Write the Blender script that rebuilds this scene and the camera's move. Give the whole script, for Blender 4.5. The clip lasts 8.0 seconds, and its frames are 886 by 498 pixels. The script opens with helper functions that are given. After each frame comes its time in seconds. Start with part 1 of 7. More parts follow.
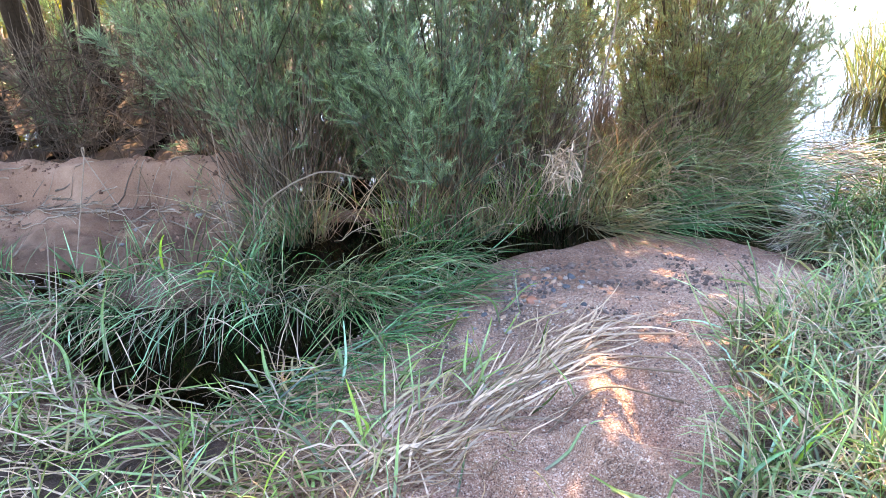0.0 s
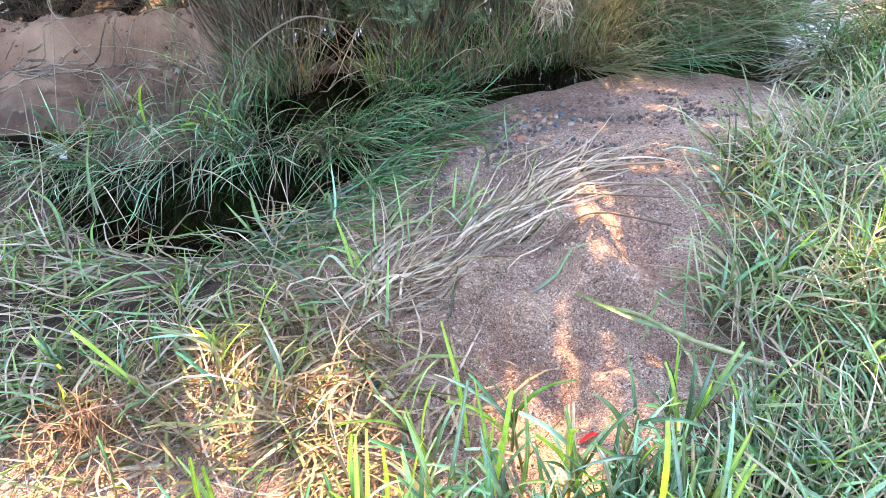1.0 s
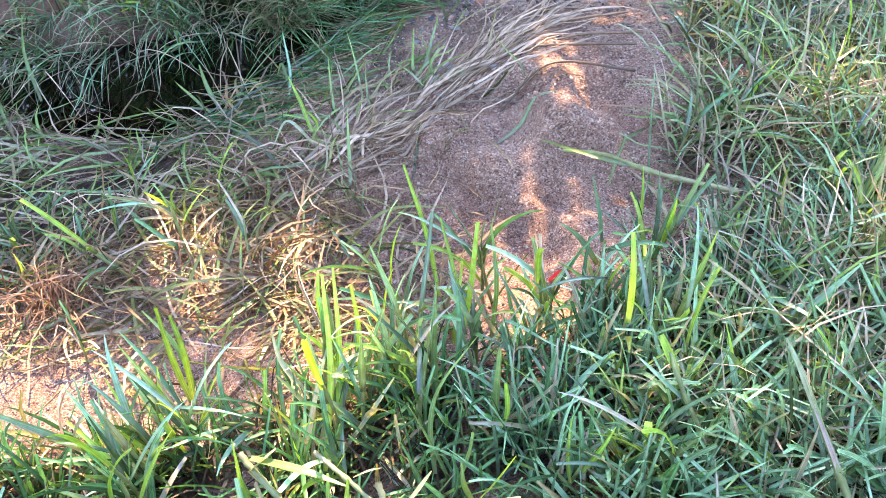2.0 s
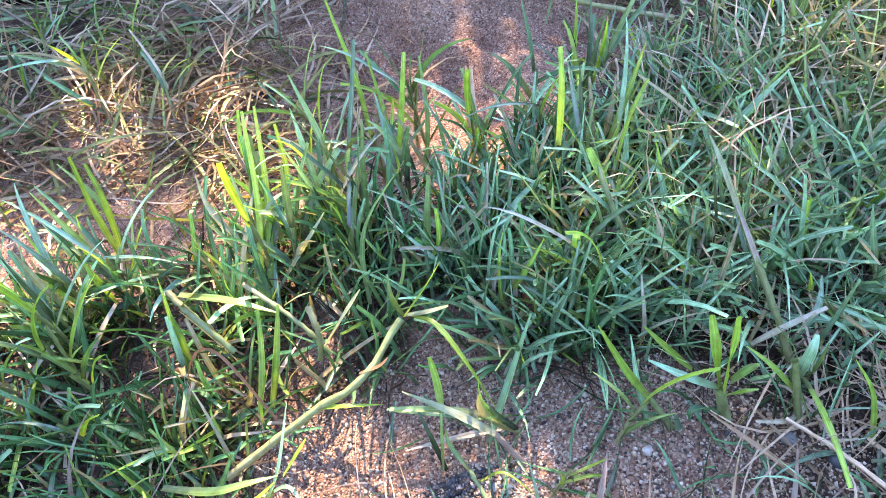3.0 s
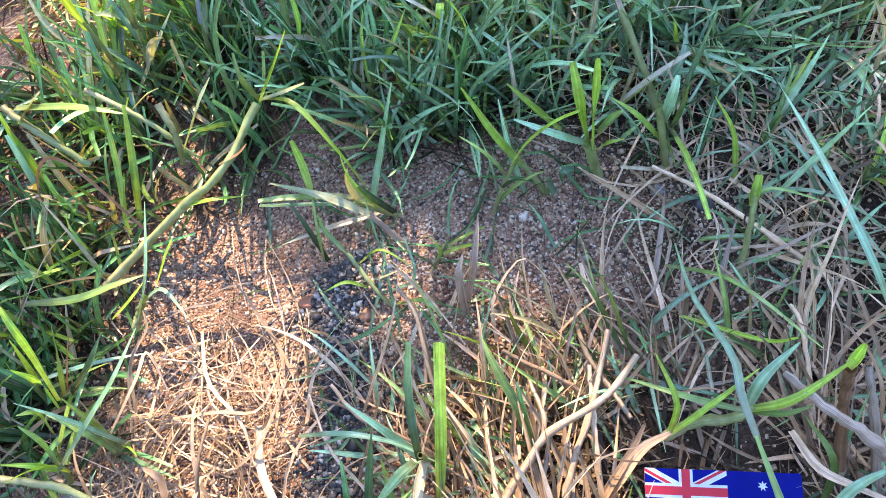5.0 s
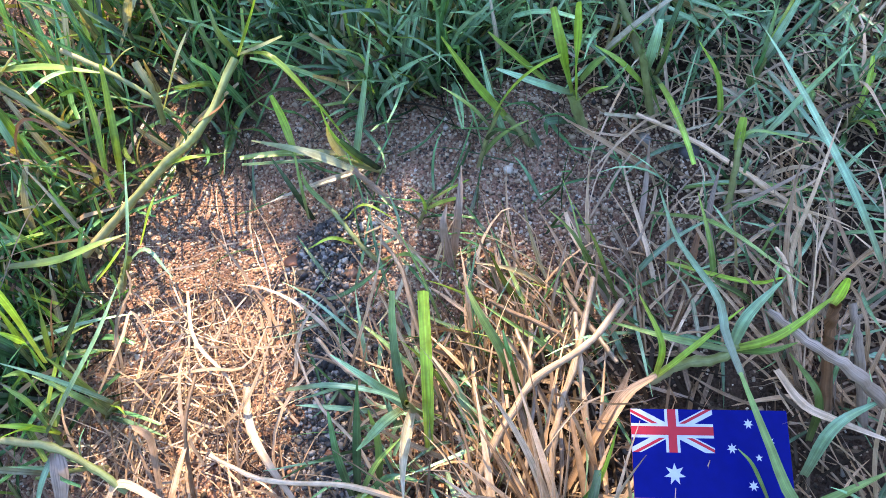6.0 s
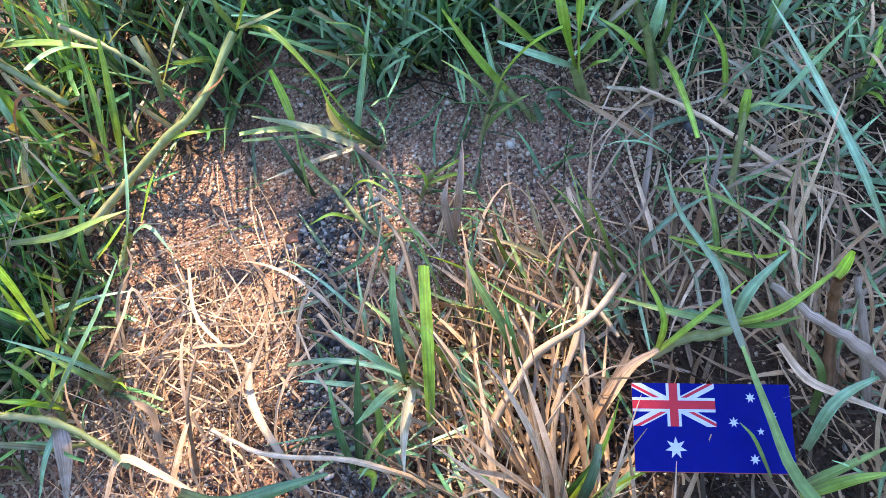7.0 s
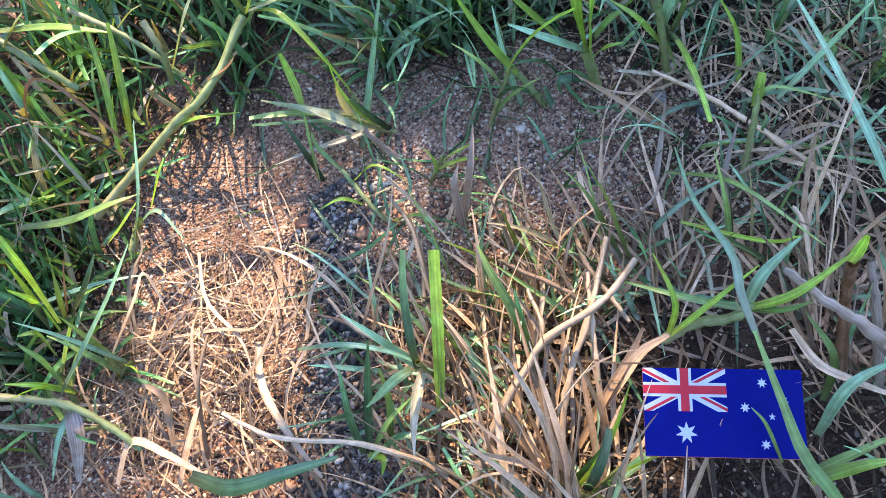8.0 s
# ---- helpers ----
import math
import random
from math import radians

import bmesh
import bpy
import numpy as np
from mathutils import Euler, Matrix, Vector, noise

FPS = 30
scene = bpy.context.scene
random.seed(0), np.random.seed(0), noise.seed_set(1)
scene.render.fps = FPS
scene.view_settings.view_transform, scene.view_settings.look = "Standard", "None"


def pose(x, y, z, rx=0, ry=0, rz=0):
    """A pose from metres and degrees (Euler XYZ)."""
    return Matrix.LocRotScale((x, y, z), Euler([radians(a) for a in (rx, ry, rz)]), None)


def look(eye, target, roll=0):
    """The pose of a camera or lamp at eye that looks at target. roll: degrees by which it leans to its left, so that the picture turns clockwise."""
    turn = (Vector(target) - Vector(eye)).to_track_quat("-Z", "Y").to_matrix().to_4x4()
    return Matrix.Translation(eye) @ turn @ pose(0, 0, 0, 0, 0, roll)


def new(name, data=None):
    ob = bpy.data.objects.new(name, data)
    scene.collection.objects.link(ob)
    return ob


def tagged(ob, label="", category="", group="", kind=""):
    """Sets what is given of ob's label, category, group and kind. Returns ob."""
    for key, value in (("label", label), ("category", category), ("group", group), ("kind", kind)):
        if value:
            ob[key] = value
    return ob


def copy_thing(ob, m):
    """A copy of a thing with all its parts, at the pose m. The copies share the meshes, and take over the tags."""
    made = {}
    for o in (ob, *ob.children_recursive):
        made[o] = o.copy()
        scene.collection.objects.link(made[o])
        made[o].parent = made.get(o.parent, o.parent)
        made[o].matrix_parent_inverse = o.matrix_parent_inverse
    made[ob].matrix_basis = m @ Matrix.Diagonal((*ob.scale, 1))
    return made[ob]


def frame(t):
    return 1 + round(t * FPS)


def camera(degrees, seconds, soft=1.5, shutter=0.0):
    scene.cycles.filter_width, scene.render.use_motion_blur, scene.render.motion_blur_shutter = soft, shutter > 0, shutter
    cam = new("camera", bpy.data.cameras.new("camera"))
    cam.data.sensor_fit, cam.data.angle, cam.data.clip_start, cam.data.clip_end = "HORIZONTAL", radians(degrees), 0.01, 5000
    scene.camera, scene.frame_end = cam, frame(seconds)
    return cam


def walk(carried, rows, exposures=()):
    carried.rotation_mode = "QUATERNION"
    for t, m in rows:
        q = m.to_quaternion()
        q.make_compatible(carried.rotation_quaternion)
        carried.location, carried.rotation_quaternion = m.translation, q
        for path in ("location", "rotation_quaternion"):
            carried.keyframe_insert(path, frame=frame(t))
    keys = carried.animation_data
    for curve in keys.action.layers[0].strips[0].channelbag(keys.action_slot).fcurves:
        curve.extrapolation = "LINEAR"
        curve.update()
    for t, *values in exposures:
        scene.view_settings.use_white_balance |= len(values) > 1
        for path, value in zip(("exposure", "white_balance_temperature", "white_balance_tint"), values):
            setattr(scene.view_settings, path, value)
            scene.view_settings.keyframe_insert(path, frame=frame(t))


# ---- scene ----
cam = camera(63.2, 8.0, soft=0.38)
PATH = [
    (0, (0.005, 0.08, 0.814), (0.01, 1.886, -0.046), -2.2),
    (0.5, (0.014, 0.072, 0.779), (0.012, 1.792, -0.243), -3.5),
    (1, (0.022, 0.056, 0.749), (0.008, 1.686, -0.411), -4.7),
    (1.2, (0.027, 0.048, 0.737), (0.012, 1.643, -0.469), -5.7),
    (2.3, (0.023, 0.006, 0.652), (0.077, 1.431, -0.75), -6.8),
    (2.5, (0.026, -0.003, 0.639), (0.089, 1.389, -0.796), -6.9),
    (3, (0.044, -0.022, 0.616), (0.142, 1.232, -0.938), -7.4),
    (3.5, (0.052, -0.037, 0.598), (0.199, 1.114, -1.031), -6.9),
    (4, (0.061, -0.05, 0.584), (0.249, 1.0, -1.108), -5.9),
    (4.5, (0.065, -0.06, 0.571), (0.265, 0.892, -1.176), -5.4),
    (5, (0.074, -0.075, 0.56), (0.274, 0.835, -1.209), -6.2),
    (6.5, (0.077, -0.094, 0.546), (0.256, 0.742, -1.262), -7.9),
    (7, (0.078, -0.095, 0.544), (0.239, 0.724, -1.273), -8.8),
    (7.5, (0.075, -0.096, 0.542), (0.22, 0.711, -1.282), -9.5),
    (8, (0.076, -0.096, 0.542), (0.206, 0.702, -1.287), -10.4),
]
walk(cam, [(t, look(eye, target, roll)) for t, eye, target, roll in PATH], ((0.0, 4.0, 7300, 21), (1.0, 3.92, 7450, 17), (2.5, 3.41, 6600, 25), (4.0, 3.08, 6350, 19), (5.0, 2.97, 6650, 18), (6.5, 2.74, 6450, 17), (8.0, 2.68, 6400, 17)))

# ---- world, sun ----
SUN_EL, SUN_AZ = 47.0, 2.0          # azimuth: degrees from straight ahead towards the right
TO_SUN = Vector((math.sin(radians(SUN_AZ)) * math.cos(radians(SUN_EL)), math.cos(radians(SUN_AZ)) * math.cos(radians(SUN_EL)), math.sin(radians(SUN_EL))))
world = bpy.data.worlds.new("sky")
scene.world = world
world.use_nodes = True
wn = world.node_tree
sky = wn.nodes.new("ShaderNodeTexSky")
sky.sky_type, sky.sun_disc = "NISHITA", False
sky.sun_elevation, sky.sun_rotation = radians(SUN_EL), radians(SUN_AZ)
sky.dust_density, sky.ozone_density = 0.5, 2.0
wn.links.new(sky.outputs[0], wn.nodes["Background"].inputs[0])
wn.nodes["Background"].inputs[1].default_value = 0.15
sun_data = bpy.data.lights.new("sun", "SUN")
sun_data.energy, sun_data.angle, sun_data.color = 2.45, radians(0.5), (1.0, 0.79, 0.5)
sun = new("sun", sun_data)
sun.matrix_world = look(TO_SUN * 30, (0, 0, 0))


# ---- small tools ----
def smooth(a, b, v):
    t = np.clip((np.asarray(v, float) - a) / (b - a), 0, 1)
    return t * t * (3 - 2 * t)


def vnoise(x, y, size, seed=0):
    """Smooth value noise from -1 to 1, in patches of that size."""
    x, y = np.asarray(x, float) / size, np.asarray(y, float) / size
    xi, yi = np.floor(x), np.floor(y)
    fx, fy = x - xi, y - yi
    fx, fy = fx * fx * (3 - 2 * fx), fy * fy * (3 - 2 * fy)

    def h(i, j):
        v = np.sin(i * 127.1 + j * 311.7 + seed * 74.7) * 43758.5453
        return (v - np.floor(v)) * 2 - 1
    a = h(xi, yi) * (1 - fx) + h(xi + 1, yi) * fx
    b = h(xi, yi + 1) * (1 - fx) + h(xi + 1, yi + 1) * fx
    return a * (1 - fy) + b * fy


def bell(x, y, cx, cy, rx, ry):
    return np.exp(-((x - cx) / rx) ** 2 - ((y - cy) / ry) ** 2)


SHORE_X = (-3, -1.02, -.82, -.7, -.55, -.42, -.3, -.2, -.05, .12, .32, .55, .75, .86, .95, 1.1, 1.5, 3)
SHORE_Y = (1.75, 1.68, 1.38, 1.24, 1.14, 1.12, 1.18, 1.33, 1.55, 1.67, 1.76, 1.82, 1.76, 1.64, 1.5, 1.42, 1.4, 1.3)


def shore(x):
    return np.interp(x, SHORE_X, SHORE_Y)


def height(x, y, fine=True):
    """The ground's height over the water."""
    x, y = np.asarray(x, float), np.asarray(y, float)
    n1, n2 = vnoise(x, y, .35, 1), vnoise(x, y, .11, 2)
    d = shore(x) + .02 * n2 + .3 * vnoise(x, y, 1.3, 31) * smooth(1.2, 2.5, np.abs(x)) - y
    near = -.13 + .135 * smooth(-.14, .0, d) + .04 * smooth(0, .45, d)
    near += .038 * bell(x, y, .24, 1.1, .2, .26) + .012 * bell(x, y, .5, 1.55, .35, .2)
    near += -.04 * bell(x, y, .03, .68, .3, .15) + .13 * np.clip(x, -.25, .45) * (1 - smooth(.3, .8, y))
    near += .045 * smooth(.32, .6, x) * smooth(1.55, 1.2, y) * smooth(.2, .6, y)
    near += (.007 * n1 + .006 * n2) * smooth(0, .2, d)
    ridge = vnoise(x * .7 + y, y - x * .5, .1, 5) * bell(x, y, .2, .9, .3, .3)
    near += .034 * ridge + .032 * vnoise(x + .3 * y, y, .055, 6) * bell(x, y, .15, .86, .28, .22)
    near += .013 * vnoise(x + .4 * y, y, .034, 8) * bell(x, y, .18, .86, .3, .24)
    hollow = 1 - 2.2 * np.abs(vnoise(x * .8 + y * .35, y * 1.25 - x * .2, .075, 12))
    near += .016 * hollow * bell(x, y, .2, .84, .2, .17) - .014 * smooth(.35, .8, vnoise(x, y, .048, 17)) * bell(x, y, .18, .88, .24, .22)
    near = np.where(d > .15, np.maximum(near, .012 + .004 * n2), near)
    far = -.13 + .142 * np.exp(-((y - 2.06 - .03 * n1) / .18) ** 2) * smooth(-.95, -.5, x) * smooth(1.3, .85, x)
    left = -.13 + .16 * smooth(1.66, 1.76, y + .03 * n1) + .035 * smooth(1.78, 1.98, y) + .1 * smooth(2.0, 2.06, y + .03 * n1 + .012 * n2 + .08 * (x + .8)) \
        - .16 * smooth(2.13, 2.3, y + .02 * n2) + .2 * smooth(3.0, 4.4, y) + .016 * n2 + .013 * vnoise(x * .6, y * 1.6, .04, 41) + .008 * vnoise(x, y, .022, 45) + .012 * vnoise(x, y * 2.5, .2, 44)
    left = -.13 + (left + .13) * smooth(-.36, -.6, x + .25 * smooth(2.4, 4, y))
    left = np.maximum(left, -.13 + .19 * bell(x, y, -.62, 1.6, .36, .12))
    far = np.maximum(far, -.13 + .16 * bell(x, y, -.12, 2.5, .6, .3))
    sedge = -.13 + .148 * bell(x, y, 1.35, 1.95, .4, .27)
    reeds = -.3 + .36 * bell(x, y, 2.35, 3.3, .55, .6)
    z = np.maximum(np.maximum(near, far), np.maximum(left, np.maximum(sedge, reeds)))
    z = z - .25 * smooth(2.4, 3.5, y) * smooth(-.9, -.3, x) * smooth(.0, -.05, z)
    bank = smooth(34, 40, y) + smooth(-3, -5, y) + smooth(7, 11, np.abs(x - 1)) * smooth(4, 9, np.abs(x - 1) + .3 * y)
    z = z + 1.2 * np.clip(bank, 0, 1) * (1 + .3 * vnoise(x, y, 6, 9))
    if fine:
        z = z + .0022 * vnoise(x, y, .026, 3) + .0012 * vnoise(x, y, .012, 4)
    return z


def mesh_np(name, verts, faces, material, along=None, smooth_shade=True, extra=None):
    """A mesh from arrays: verts (n, 3), faces (m, 3 or 4)."""
    verts, faces = np.asarray(verts, np.float32), np.asarray(faces, np.int32)
    me = bpy.data.meshes.new(name)
    k = faces.shape[1]
    me.vertices.add(len(verts))
    me.vertices.foreach_set("co", verts.ravel())
    me.loops.add(faces.size)
    me.loops.foreach_set("vertex_index", faces.ravel())
    me.polygons.add(len(faces))
    me.polygons.foreach_set("loop_start", np.arange(0, faces.size, k, dtype=np.int32))
    if smooth_shade:
        me.polygons.foreach_set("use_smooth", np.ones(len(faces), bool))
    me.update(calc_edges=True)
    if along is not None:
        along = np.asarray(along, np.float32)
        columns = (("along", along[:, 0]), ("across", along[:, 1])) if along.ndim == 2 and along.shape[1] == 2 and len(along) == len(verts) else (("along", along.ravel()),)
        for key, value in columns:
            me.attributes.new(key, "FLOAT", "POINT").data.foreach_set("value", np.ascontiguousarray(value))
    if extra is not None:
        e = me.attributes.new("clay", "FLOAT", "POINT")
        e.data.foreach_set("value", np.asarray(extra, np.float32).ravel())
    me.materials.append(material)
    return me


def part(name, me, parent, label=""):
    ob = new(name, me)
    ob.parent = parent
    return tagged(ob, label)


def thing(name, label, category, group="", at=(0, 0, 0)):
    ob = new(name)
    ob.empty_display_size = .02
    ob.location = at
    return tagged(ob, label, category, group)


def unit(v):
    return v / np.maximum(np.linalg.norm(v, axis=-1, keepdims=True), 1e-9)


def paths(root, az, el, length, bend, k=6, sway=0.0, rng=None, power=1.3):
    """Centre lines (n, k, 3) of blades that rise from root and droop by bend degrees towards the tip."""
    n = len(root)
    s = np.linspace(0, 1, k)
    e = np.radians(el)[:, None] - np.radians(bend)[:, None] * s[None] ** power
    a = np.radians(az)[:, None] + np.zeros((n, k))
    if sway:
        a = a + np.radians(sway) * rng.normal(size=(n, 1)) * s[None] ** 1.2
        e = e + np.radians(sway * .4) * np.sin(rng.uniform(0, 6.3, (n, 1)) + s[None] * rng.uniform(2, 7, (n, 1)))
    d = np.stack([np.cos(e) * np.cos(a), np.cos(e) * np.sin(a), np.sin(e)], -1)
    step = d[:, :-1] * (length / (k - 1))[:, None, None]
    p = np.concatenate([np.zeros((n, 1, 3)), np.cumsum(step, 1)], 1) + root[:, None]
    return p, d


def ribbons(p, d, width, twist, fold=0.0, tip=0.1, waist=0.75):
    """Ribbons along centre lines. fold > 0 gives a keel of that share of the width. Returns verts, faces, along."""
    n, k, _ = p.shape
    s = np.linspace(0, 1, k)
    side = np.cross(d, np.array([0, 0, 1.0]))
    bad = np.linalg.norm(side, axis=-1) < 1e-3
    side[bad] = (1, 0, 0)
    side = unit(side)
    up = np.cross(side, d)
    tw = np.broadcast_to(np.asarray(twist, float).reshape(n, -1), (n, k))
    side, up = side * np.cos(tw)[..., None] + up * np.sin(tw)[..., None], up * np.cos(tw)[..., None] - side * np.sin(tw)[..., None]
    tip = np.broadcast_to(np.asarray(tip, float), (n,))[:, None]
    prof = np.where(s < .3, waist + (1 - waist) * s / .3, 1 - (1 - tip) * np.clip((s - .3) / .7, 0, 1) ** 1.7)
    w = (np.asarray(width, float)[:, None] * prof * .5)[..., None]
    if fold > 0:
        rows = np.stack([p - side * w, p - up * w * 2 * fold, p + side * w], 2)
        c = 3
    else:
        rows = np.stack([p - side * w, p + side * w], 2)
        c = 2
    v = rows.reshape(-1, 3)
    base = (np.arange(n) * k * c)[:, None, None] + (np.arange(k - 1) * c)[None, :, None] + np.arange(c - 1)[None, None]
    f = np.stack([base, base + 1, base + c + 1, base + c], -1).reshape(-1, 4)
    al = np.stack([np.broadcast_to(s[None, :, None], (n, k, c)).ravel(), np.broadcast_to(np.linspace(0, 1, c)[None, None], (n, k, c)).ravel()], -1)
    return v, f, al


def tubes(p, r, sides=5):
    """Tubes along centre lines (n, k, 3) with radii (n, k)."""
    n, k, _ = p.shape
    d = unit(np.gradient(p, axis=1))
    ref = np.where(np.abs(d[..., 2:3]) > .9, np.array([1.0, 0, 0]), np.array([0, 0, 1.0]))
    a = unit(np.cross(d, ref))
    b = np.cross(d, a)
    t = np.arange(sides) * 2 * np.pi / sides
    ring = a[:, :, None] * np.cos(t)[None, None, :, None] + b[:, :, None] * np.sin(t)[None, None, :, None]
    v = (p[:, :, None] + ring * np.asarray(r, float)[:, :, None, None]).reshape(-1, 3)
    i = np.arange(sides)
    base = (np.arange(n) * k * sides)[:, None, None] + (np.arange(k - 1) * sides)[None, :, None]
    f = np.stack([base + i, base + (i + 1) % sides, base + sides + (i + 1) % sides, base + sides + i], -1).reshape(-1, 4)
    al = np.stack([np.broadcast_to(np.linspace(0, 1, k)[None, :, None], (n, k, sides)).ravel(), np.broadcast_to(np.abs(np.linspace(-1, 1, sides))[None, None], (n, k, sides)).ravel()], -1)
    return v, f, al


def nodes_of(name):
    m = bpy.data.materials.new(name)
    m.use_nodes = True
    t = m.node_tree
    return m, t, t.nodes["Principled BSDF"], t.nodes["Material Output"]


def node(t, kind, **inputs):
    n = t.nodes.new(kind)
    for key, value in inputs.items():
        n.inputs[key.replace("_", " ")].default_value = value
    return n


def ramp(t, source, *stops):
    n = t.nodes.new("ShaderNodeValToRGB")
    while len(n.color_ramp.elements) < len(stops):
        n.color_ramp.elements.new(.5)
    for e, (at, colour) in zip(n.color_ramp.elements, stops):
        e.position, e.color = at, (*colour, 1)
    t.links.new(source, n.inputs[0])
    return n.outputs[0]


def mix(t, fac, a, b, how="MIX"):
    n = t.nodes.new("ShaderNodeMix")
    n.data_type, n.blend_type = "RGBA", how
    for socket, value in ((n.inputs[0], fac), (n.inputs[6], a), (n.inputs[7], b)):
        if isinstance(value, bpy.types.NodeSocket):
            t.links.new(value, socket)
        else:
            socket.default_value = value if isinstance(value, float) else (*value, 1)
    return n.outputs[2]


def maths(t, how, a, b=0.0):
    n = t.nodes.new("ShaderNodeMath")
    n.operation = how
    for socket, value in zip(n.inputs, (a, b)):
        if isinstance(value, bpy.types.NodeSocket):
            t.links.new(value, socket)
        else:
            socket.default_value = value
    return n.outputs[0]


def leaf_material(name, base, middle, tip, spread=.5, glow=.45, rough=.45, dry=None, dry_share=0.0, shine=(1.35, 1.4, .45), rib=0.0, fibre=.35, gloss=.6, fine=True):
    """Thin leaves and stalks: colour from base to tip, varied blade by blade, fibres along them, light shining through."""
    m, t, p, out = nodes_of(name)
    att, acr = t.nodes.new("ShaderNodeAttribute"), t.nodes.new("ShaderNodeAttribute")
    att.attribute_name, acr.attribute_name = "along", "across"
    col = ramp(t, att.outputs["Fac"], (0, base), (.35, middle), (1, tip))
    geo, info = t.nodes.new("ShaderNodeNewGeometry"), t.nodes.new("ShaderNodeObjectInfo")
    rnd = maths(t, "FRACT", maths(t, "ADD", geo.outputs["Random Per Island"], info.outputs["Random"]))
    val = ramp(t, rnd, (0, (1 - spread,) * 3), (.5, (1, 1, 1)), (1, (1 + spread * .8,) * 3))
    col = mix(t, 1.0, col, val, "MULTIPLY")
    rnd2 = maths(t, "FRACT", maths(t, "MULTIPLY", rnd, 7.31))
    if dry:
        hue = ramp(t, rnd2, (0, (0, 0, 0)), (1 - dry_share, (0, 0, 0)), (min(1, 1 - dry_share + .04), (1, 1, 1)))
        col = mix(t, hue, col, dry)
    if fine:
        place = t.nodes.new("ShaderNodeCombineXYZ")
        for socket, value in zip(place.inputs, (maths(t, "MULTIPLY", acr.outputs["Fac"], 9.0), maths(t, "MULTIPLY", att.outputs["Fac"], 1.6), maths(t, "MULTIPLY", rnd, 300.0))):
            t.links.new(value, socket)
        streak = node(t, "ShaderNodeTexNoise", Scale=1.0, Detail=3.0, Roughness=.65)
        t.links.new(place.outputs[0], streak.inputs["Vector"])
        col = mix(t, 1.0, col, ramp(t, streak.outputs["Fac"], (.32, (1 - fibre,) * 3), (.5, (1, 1, 1)), (.7, (1 + fibre * .7,) * 3)), "MULTIPLY")
        if rib:
            off = maths(t, "ABSOLUTE", maths(t, "SUBTRACT", acr.outputs["Fac"], .5))
            col = mix(t, 1.0, col, ramp(t, off, (0, (1 + rib, 1 + rib, 1 + rib * .6)), (.07, (1 + rib * .8,) * 3), (.13, (1, 1, 1))), "MULTIPLY")
        bump = node(t, "ShaderNodeBump", Strength=.4, Distance=.0006)
        t.links.new(streak.outputs["Fac"], bump.inputs["Height"])
        t.links.new(bump.outputs[0], p.inputs["Normal"])
        tc = t.nodes.new("ShaderNodeTexCoord")
        spots = node(t, "ShaderNodeTexNoise", Scale=110.0, Detail=3.0, Roughness=.6)
        t.links.new(tc.outputs["Object"], spots.inputs["Vector"])
        col = mix(t, 1.0, col, ramp(t, spots.outputs["Fac"], (.3, (.74, .68, .56)), (.6, (1.05, 1.05, 1.05))), "MULTIPLY")
    t.links.new(col, p.inputs["Base Color"])
    p.inputs["Roughness"].default_value = rough
    p.inputs["Specular IOR Level"].default_value = gloss
    if glow > 0:
        tr = t.nodes.new("ShaderNodeBsdfTranslucent")
        t.links.new(mix(t, 1.0, col, shine, "MULTIPLY"), tr.inputs["Color"])
        ms = t.nodes.new("ShaderNodeMixShader")
        ms.inputs[0].default_value = glow
        t.links.new(p.outputs[0], ms.inputs[1])
        t.links.new(tr.outputs[0], ms.inputs[2])
        t.links.new(ms.outputs[0], out.inputs["Surface"])
    return m


WARM = (1.15, 1.0, .8)
# bases of GREEN, BLUEGREEN and LUSH darkened: shade low in the grass, as colour
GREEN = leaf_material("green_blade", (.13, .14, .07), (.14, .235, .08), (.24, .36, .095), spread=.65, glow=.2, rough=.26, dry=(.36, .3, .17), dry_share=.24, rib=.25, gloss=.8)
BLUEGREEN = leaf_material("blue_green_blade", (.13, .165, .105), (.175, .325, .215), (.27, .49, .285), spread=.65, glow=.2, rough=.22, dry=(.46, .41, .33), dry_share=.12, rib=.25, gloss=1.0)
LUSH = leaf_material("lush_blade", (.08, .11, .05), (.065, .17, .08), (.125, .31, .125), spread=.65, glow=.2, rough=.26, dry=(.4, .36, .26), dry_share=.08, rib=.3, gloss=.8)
# old straw blackened for the gaps under the grass: shade in its colour
SHADED_THATCH = leaf_material("shaded_thatch", (.05, .036, .025), (.075, .055, .038), (.065, .048, .034), spread=.6, glow=.05, rough=.7, dry=(.04, .028, .02), dry_share=.35, shine=WARM, gloss=.3)
STRAW = leaf_material("dry_straw", (.38, .245, .15), (.45, .305, .195), (.38, .265, .18), spread=.6, glow=.14, rough=.5, dry=(.22, .15, .1), dry_share=.3, shine=WARM, fibre=.5, gloss=.45)
BLEACHED = leaf_material("bleached_straw", (.48, .34, .225), (.6, .445, .315), (.53, .4, .29), spread=.5, glow=.12, rough=.4, dry=(.3, .23, .18), dry_share=.15, shine=WARM, fibre=.4, gloss=.6)
MATTED = leaf_material("matted_straw", (.3, .19, .1), (.4, .27, .14), (.34, .23, .13), spread=.6, glow=.12, rough=.55, dry=(.16, .09, .05), dry_share=.3, shine=WARM, fibre=.5, gloss=.4)
SEDGE = leaf_material("sedge_blade", (.2, .17, .1), (.18, .225, .11), (.33, .35, .2), spread=.8, glow=.22, dry=(.34, .27, .17), dry_share=.3)
